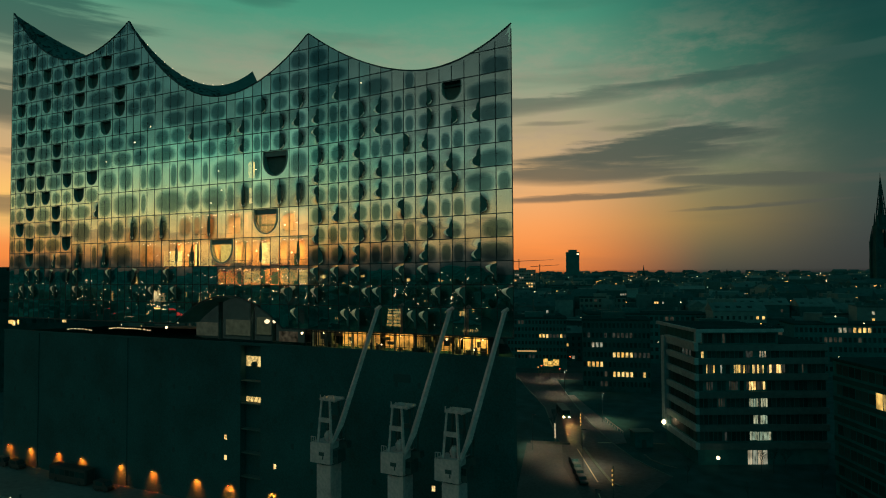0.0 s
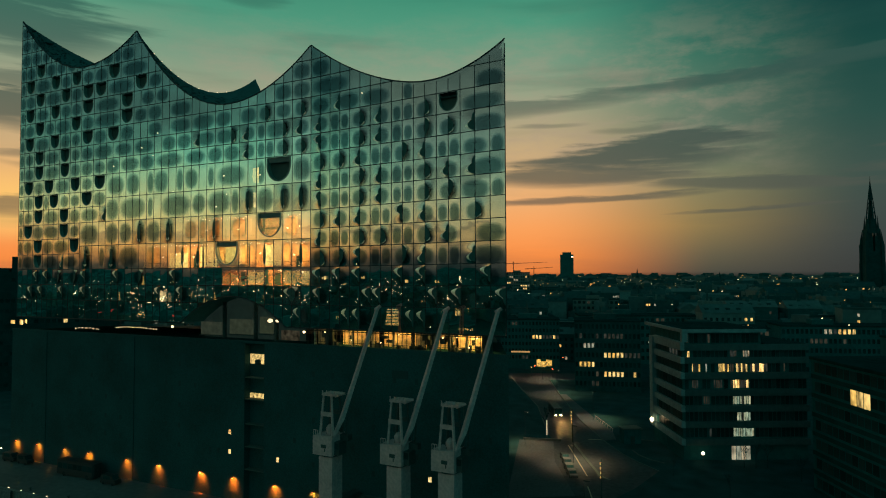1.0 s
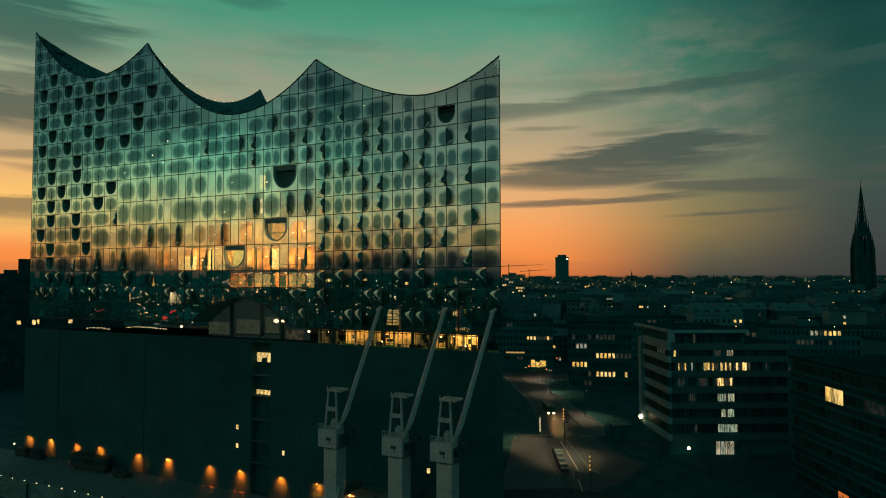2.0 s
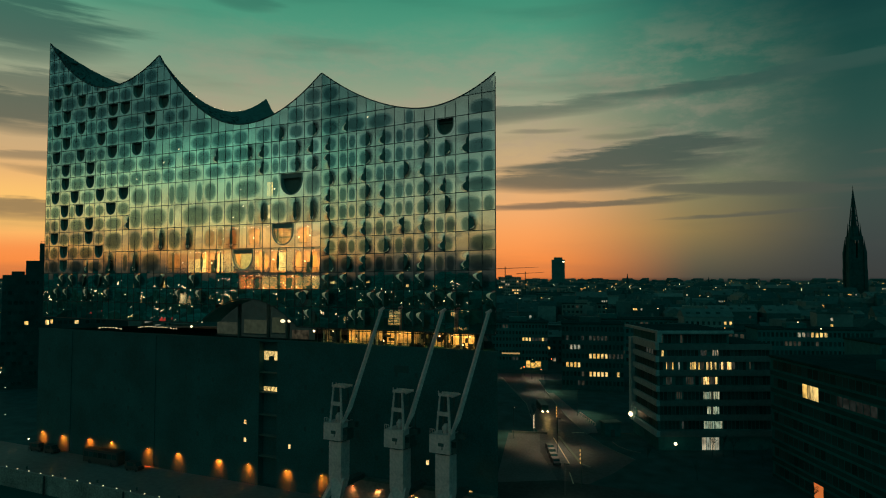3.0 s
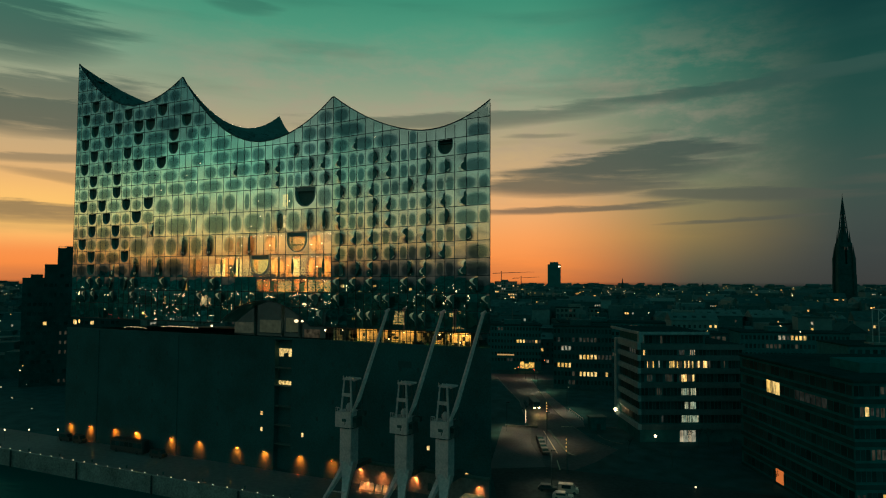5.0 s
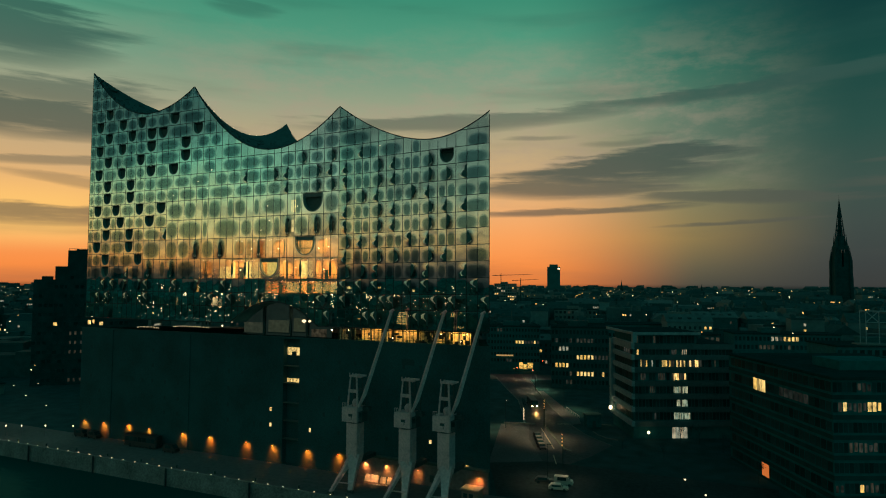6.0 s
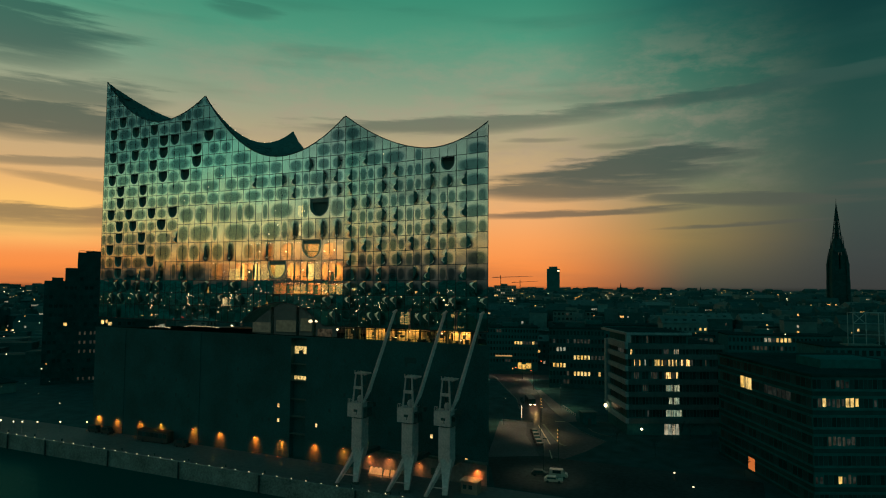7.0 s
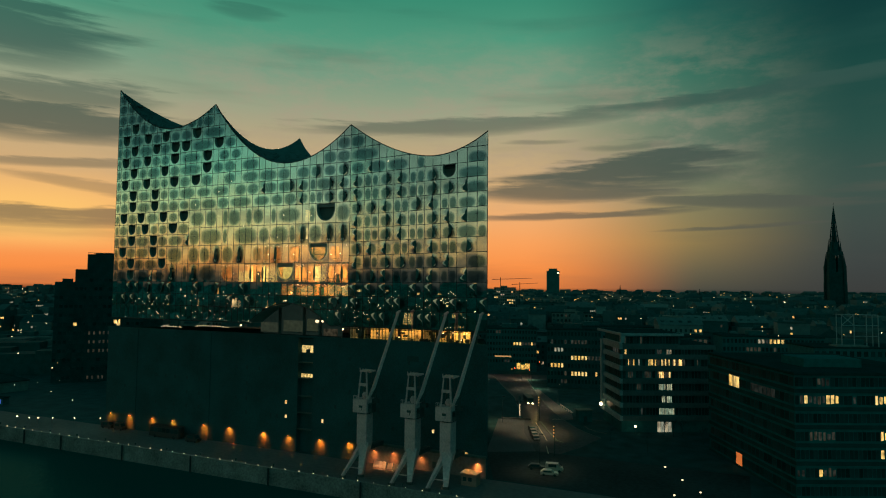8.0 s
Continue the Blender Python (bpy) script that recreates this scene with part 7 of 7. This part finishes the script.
# forecourt in the lane's dark colour, its unlit look put into the paint
setting("pavement_quay_end", flat([(-40.0, 113.5), (-27.5, 117.0), (24.0, 118.0), (24.0, 97.0), (-32.8, 97.0)], 0.016), LANE, "paved forecourt at the end of the quay", "pavement")
setting("pavement_street", Shape().prism(RIGHT_EDGE[1:4] + [(-31.6, 176.8), (-34.1, 185.4), (-42.4, 200.4), (-55.4, 225.3), (-61.0, 236.2)], 0.0, 0.13), SETTS, "raised pavement along the street", "pavement")
setting("road_crossing", flat([(-128, 250), (-58, 273), (-64, 290), (-134, 267)], 0.02), ASPHALT, "lamp-lit asphalt crossing at the end of the street", "road")
for points in ([(-42.2, 166.0), (-31.7, 142.0)], [(-39.7, 165.4), (-30.8, 146.6)], [(-30.0, 135.0), (-27.2, 127.0)], [(-57.5, 229.0), (-47.2, 200.0)]):
    setting("road_marking", strip(points, 0.24, 0.013, 0.024), ROADLINE, "worn pale lane line on the asphalt", "marking")
setting("road_marking", strip([(-38.7, 174.2), (-35.4, 175.7)], 0.5, 0.013, 0.024), ROADLINE, "white stop line across the lane", "marking")
for points, wide in ((RIGHT_EDGE, 0.3), (LEFT_EDGE[:4], 0.3), ([(-41.0, 167.7), (-34.3, 153.7), (-28.8, 142.8), (-26.5, 141.1)], 0.7), ([(-25.8, 167.9), (-23.6, 164.0), (-20.5, 161.0), (-17.0, 159.5)], 0.35), ([(-26.1, 179.4), (-22.3, 179.9)], 0.35)):
    setting("kerb_street", strip(points, wide, 0.0, 0.16), CONCRETE, "concrete kerb along the street", "kerb")
low_wall = thing("low_wall", "low pale concrete wall at the edge of the square", "wall", at=(-49.8, 167.8, 0.0), turn=14.4)
part("wall", Shape().box(-5.3, 5.0, -0.25, 0.25, 0.0, 0.55), CONCRETE, low_wall)
part("coping", Shape().box(-5.4, 5.1, -0.32, 0.32, 0.55, 0.65), CONCRETE, low_wall)
rail = thing("guard_rail", "low steel guard rail along the pavement", "railing", at=(-38.2, 193.0, 0.0), turn=-61)
part("top_rail", Shape().box(-8.4, 8.4, -0.05, 0.05, 0.9, 1.0), PAINT, rail)
for q in range(8):
    part("post", Shape().box(-8.2 + 2.34 * q - 0.04, -8.2 + 2.34 * q + 0.04, -0.04, 0.04, 0.0, 0.9), PAINT, rail)
shelter = thing("substation_hut", "small dark flat-roofed hut beside the street", "hut", at=(-27.6, 175.6, 0.0), turn=33)
part("wall", Shape().box(-2.4, 2.4, -1.6, 1.6, 0.0, 3.9), DARKWALL, shelter)
part("roof", Shape().box(-2.7, 2.7, -1.9, 1.9, 3.9, 4.2), CONCRETE, shelter, "pale overhanging concrete roof")
part("door", Shape().box(-0.6, 0.6, -1.66, -1.6, 0.0, 2.1), DARKPAINT, shelter)


def street_lamp(x, y, h, watts, warm=(1.0, 0.70, 0.40)):
    sl = thing("street_lamp", "slim street lamp lighting the road", "lamp", "street lamps", at=(x, y, 0))
    part("pole", Shape().rod((0, 0, 0), (0, 0, h), 0.07, 0.05, 8), MULLION, sl)
    part("head", Shape().box(-0.1, 1.0, -0.2, 0.2, h - 0.06, h + 0.12), MULLION, sl)
    part("bulb", Shape().box(0.3, 0.8, -0.08, 0.08, h - 0.09, h - 0.061), LAMPW, sl)
    if watts:
        spot("street_light", (x + 0.5, y, h - 0.2), (x + 0.5, y, 0), warm, watts, 125, 0.9, 0.2)
    return sl


for x, y, watts in ((-64.5, 236, 5200), (-79, 266, 5200), (-100, 262, 4600), (-42.5, 198, 4200), (-52.5, 160.5, 3200), (-37.0, 150.5, 4600), (-25.0, 110.5, 1500)):
    street_lamp(x, y, 9, watts)
spot("headlight_beam", (-52.9, 195.9, 0.9), (-46.0, 180, 0), (1.0, 0.6, 0.2), 9000, 26, 0.8, 0.2)
column = thing("light_column", "tall slim light column glowing white", "lamp", at=(-49.2, 169.8, 0))
part("pole", Shape().rod((0, 0, 0), (0, 0, 1.2), 0.14, n=8), DARKPAINT, column)
part("tube", Shape().rod((0, 0, 1.2), (0, 0, 5.2), 0.08, n=8), LAMPS_SMALL, column)
mast = thing("lamp_mast", "dark mast with a stack of amber spotlights", "lamp", at=(-25.0, 125.2, 0))
part("pole", Shape().rod((0, 0, 0), (0, 0, 9.0), 0.14, 0.1, 8), DARKPAINT, mast)
for z in (5.4, 6.3, 7.2, 8.1):
    part("spotlight", Shape().lathe([(0.06, -0.2), (0.12, 0.0), (0.06, 0.2)], (-0.15, -0.1, z), 8), LAMPO, mast)
copy_thing(mast, pose(-42.0, 169.6, 0))
globe = thing("globe_lamp", "round white globe lamp by the entrance", "lamp", at=(-8.5, 163.7, 0))
part("post", Shape().rod((0, 0, 0), (0, 0, 1.95), 0.06), DARKPAINT, globe)
part("globe", Shape().lathe([(0.08, 0), (0.3, 0.14), (0.42, 0.42), (0.3, 0.7), (0.08, 0.84)], (0, 0, 1.95), 12), LAMPW, globe, "glowing white globe")
for x, y in ((4.3, 124), (9.2, 114), (8.4, 101), (13.6, 105.7)):
    gl = thing("ground_light", "low garden light glowing in the dark square", "light", "garden lights", at=(x, y, 0))
    part("post", Shape().rod((0, 0, 0), (0, 0, 0.7), 0.06), DARKPAINT, gl)
    part("bulb", Shape().lathe([(0.08, 0), (0.24, 0.1), (0.24, 0.28), (0.08, 0.36)], (0, 0, 0.7), 8), LAMPS_SMALL, gl)


def car(name, label, x, y, turn, paint, van=False, lights=False):
    c = thing(name, label, "car", at=(x, y, 0.02), turn=turn)
    h, hood = (2.1, 1.15) if van else (1.46, 0.86)
    prof = [(-2.2, 0.35), (2.2, 0.35), (2.2, 0.72), (2.05, hood), (1.1 if not van else 1.6, hood + 0.06), (0.5 if not van else 1.0, h), (-1.5 if not van else -2.1, h), (-2.15, hood), (-2.2, 0.8)]
    body = Shape()
    n = len(prof)
    body.add([(px, -0.86, pz) for px, pz in prof] + [(px, 0.86, pz) for px, pz in prof], [tuple(range(n)), tuple(range(2 * n - 1, n - 1, -1))] + [(i, n + i, n + (i + 1) % n, (i + 1) % n) for i in range(n)])
    part("body", body, paint, c)
    for sy in (-1, 1):
        part("side_window", Shape().box(-1.4, 0.6, sy * 0.865 - 0.01, sy * 0.865 + 0.01, hood + 0.06, h - 0.12), DARKGLASS, c)
    x0, x1 = (1.06, 1.58) if van else (0.54, 1.08)
    part("windscreen", Shape().add([(x1 + 0.02, -0.74, hood + 0.09), (x1 + 0.02, 0.74, hood + 0.09), (x0 + 0.02, 0.74, h - 0.05), (x0 + 0.02, -0.74, h - 0.05), (x1 - 0.01, -0.74, hood + 0.08), (x1 - 0.01, 0.74, hood + 0.08), (x0 - 0.01, 0.74, h - 0.06), (x0 - 0.01, -0.74, h - 0.06)],
                                   [(0, 1, 2, 3), (7, 6, 5, 4), (0, 4, 5, 1), (1, 5, 6, 2), (2, 6, 7, 3), (3, 7, 4, 0)]), DARKGLASS, c)
    for sy in (-0.62, 0.62):
        part("tail_light", Shape().box(-2.23, -2.19, sy - 0.12, sy + 0.12, 0.72, 0.86), TAIL, c, "dark red tail light")
    for wx in (-1.35, 1.35):
        for sy in (-1, 1):
            part("wheel", Shape().rod((wx, sy * 0.72, 0.32), (wx, sy * 0.9, 0.32), 0.32, n=12), RUBBER, c)
    if lights:
        for sy in (-0.6, 0.6):
            part("headlight", Shape().lathe([(0.12, -0.1), (0.2, 0), (0.12, 0.1)], (2.22, sy, 0.7), 8), LAMPW, c)
    return c


car("parked_car", "white estate car parked on the square", -21.4, 106.3, 12, CARWHITE)
car("delivery_van", "white delivery van parked on the square", -21.2, 110.4, 10, CARWHITE, van=True)
car("parked_car", "dark car parked beside the van", -25.7, 110.2, 14, CARDARK)
for x, y in ((-39.6, 152.6), (-38.0, 148.6), (-36.4, 144.4), (-34.8, 140.4)):
    car("parked_car", "dark car parked at the kerb", x, y, -62, CARDARK)
for x, y, turn in ((-164.0, 94.2, 2), (-158.6, 94.3, -3), (-125.6, 92.6, 4)):
    car("delivery_van", "dark delivery van parked under the brick wall", x, y, turn, CARDARK, van=True)
coach = thing("parked_coach", "dark coach parked under the brick wall", "bus", at=(-137.2, 93.4, 0.02), turn=2)
part("body", Shape().prism([(-5.9, -1.25), (5.7, -1.25), (5.95, -0.9), (5.95, 0.9), (5.7, 1.25), (-5.9, 1.25)], 0.35, 3.5), CARDARK, coach)
for q in range(7):
    part("side_window", Shape().box(-5.5 + 1.6 * q, -4.1 + 1.6 * q, -1.28, -1.25, 1.7, 2.9), DARKGLASS, coach)
for wx in (-3.6, 3.9):
    for sy in (-1, 1):
        part("wheel", Shape().rod((wx, sy * 1.0, 0.5), (wx, sy * 1.27, 0.5), 0.5, n=12), RUBBER, coach)
bus = thing("city_bus", "city bus with bright headlights on the street", "bus", at=(-55.7, 201.6, 0.02), turn=-64)
part("body", Shape().box(-5.5, 5.5, -1.25, 1.25, 0.35, 3.0), CARDARK, bus)
part("windscreen", Shape().box(5.5, 5.53, -1.1, 1.1, 1.2, 2.7), DARKGLASS, bus)
for sy in (-1, 1):
    part("headlight", Shape().lathe([(0.12, -0.22), (0.42, 0), (0.12, 0.22)], (5.6, sy * 0.85, 0.85), 8), FLOOD, bus)
    for q in range(6):
        part("side_window", Shape().box(-5.1 + 1.65 * q, -3.7 + 1.65 * q, sy * 1.26 - 0.015, sy * 1.26 + 0.015, 1.3, 2.5), DARKGLASS, bus)
    for wx in (-3.6, 3.6):
        part("wheel", Shape().rod((wx, sy * 1.0, 0.5), (wx, sy * 1.27, 0.5), 0.5, n=12), RUBBER, bus)


def bare_tree(x, y, h, seed):
    r = random.Random(seed)
    t = thing("bare_tree", "leafless young tree with thin branches", "tree", "bare trees", at=(x, y, 0))
    part("trunk", Shape().rod((0, 0, 0), (0, 0, h * 0.45), 0.11, 0.07, 6), BARK, t)
    crown = Shape()

    def grow(p, d, length, rad, level):
        q = p + d * length
        crown.rod(p, q, rad, rad * 0.65, 4, cap=False)
        if level:
            for _ in range(3):
                grow(p.lerp(q, r.uniform(0.5, 1)), (d + Vector((r.uniform(-0.6, 0.6), r.uniform(-0.6, 0.6), r.uniform(0, 0.4)))).normalized(), length * 0.62, rad * 0.6, level - 1)

    for _ in range(5):
        grow(Vector((0, 0, h * r.uniform(0.32, 0.45))), Vector((r.uniform(-0.5, 0.5), r.uniform(-0.5, 0.5), 1)).normalized(), h * 0.25, 0.05, 3)
    part("crown", crown, BARK, t)


for n, (x, y, h) in enumerate(((0.5, 163.5, 6), (3.0, 164.5, 6.5), (5.5, 166, 6), (-14, 150, 5), (12, 158, 6), (-2, 141, 5.5), (20, 131, 6), (-52, 178, 6), (-54, 186, 6))):
    bare_tree(x, y, h, n)
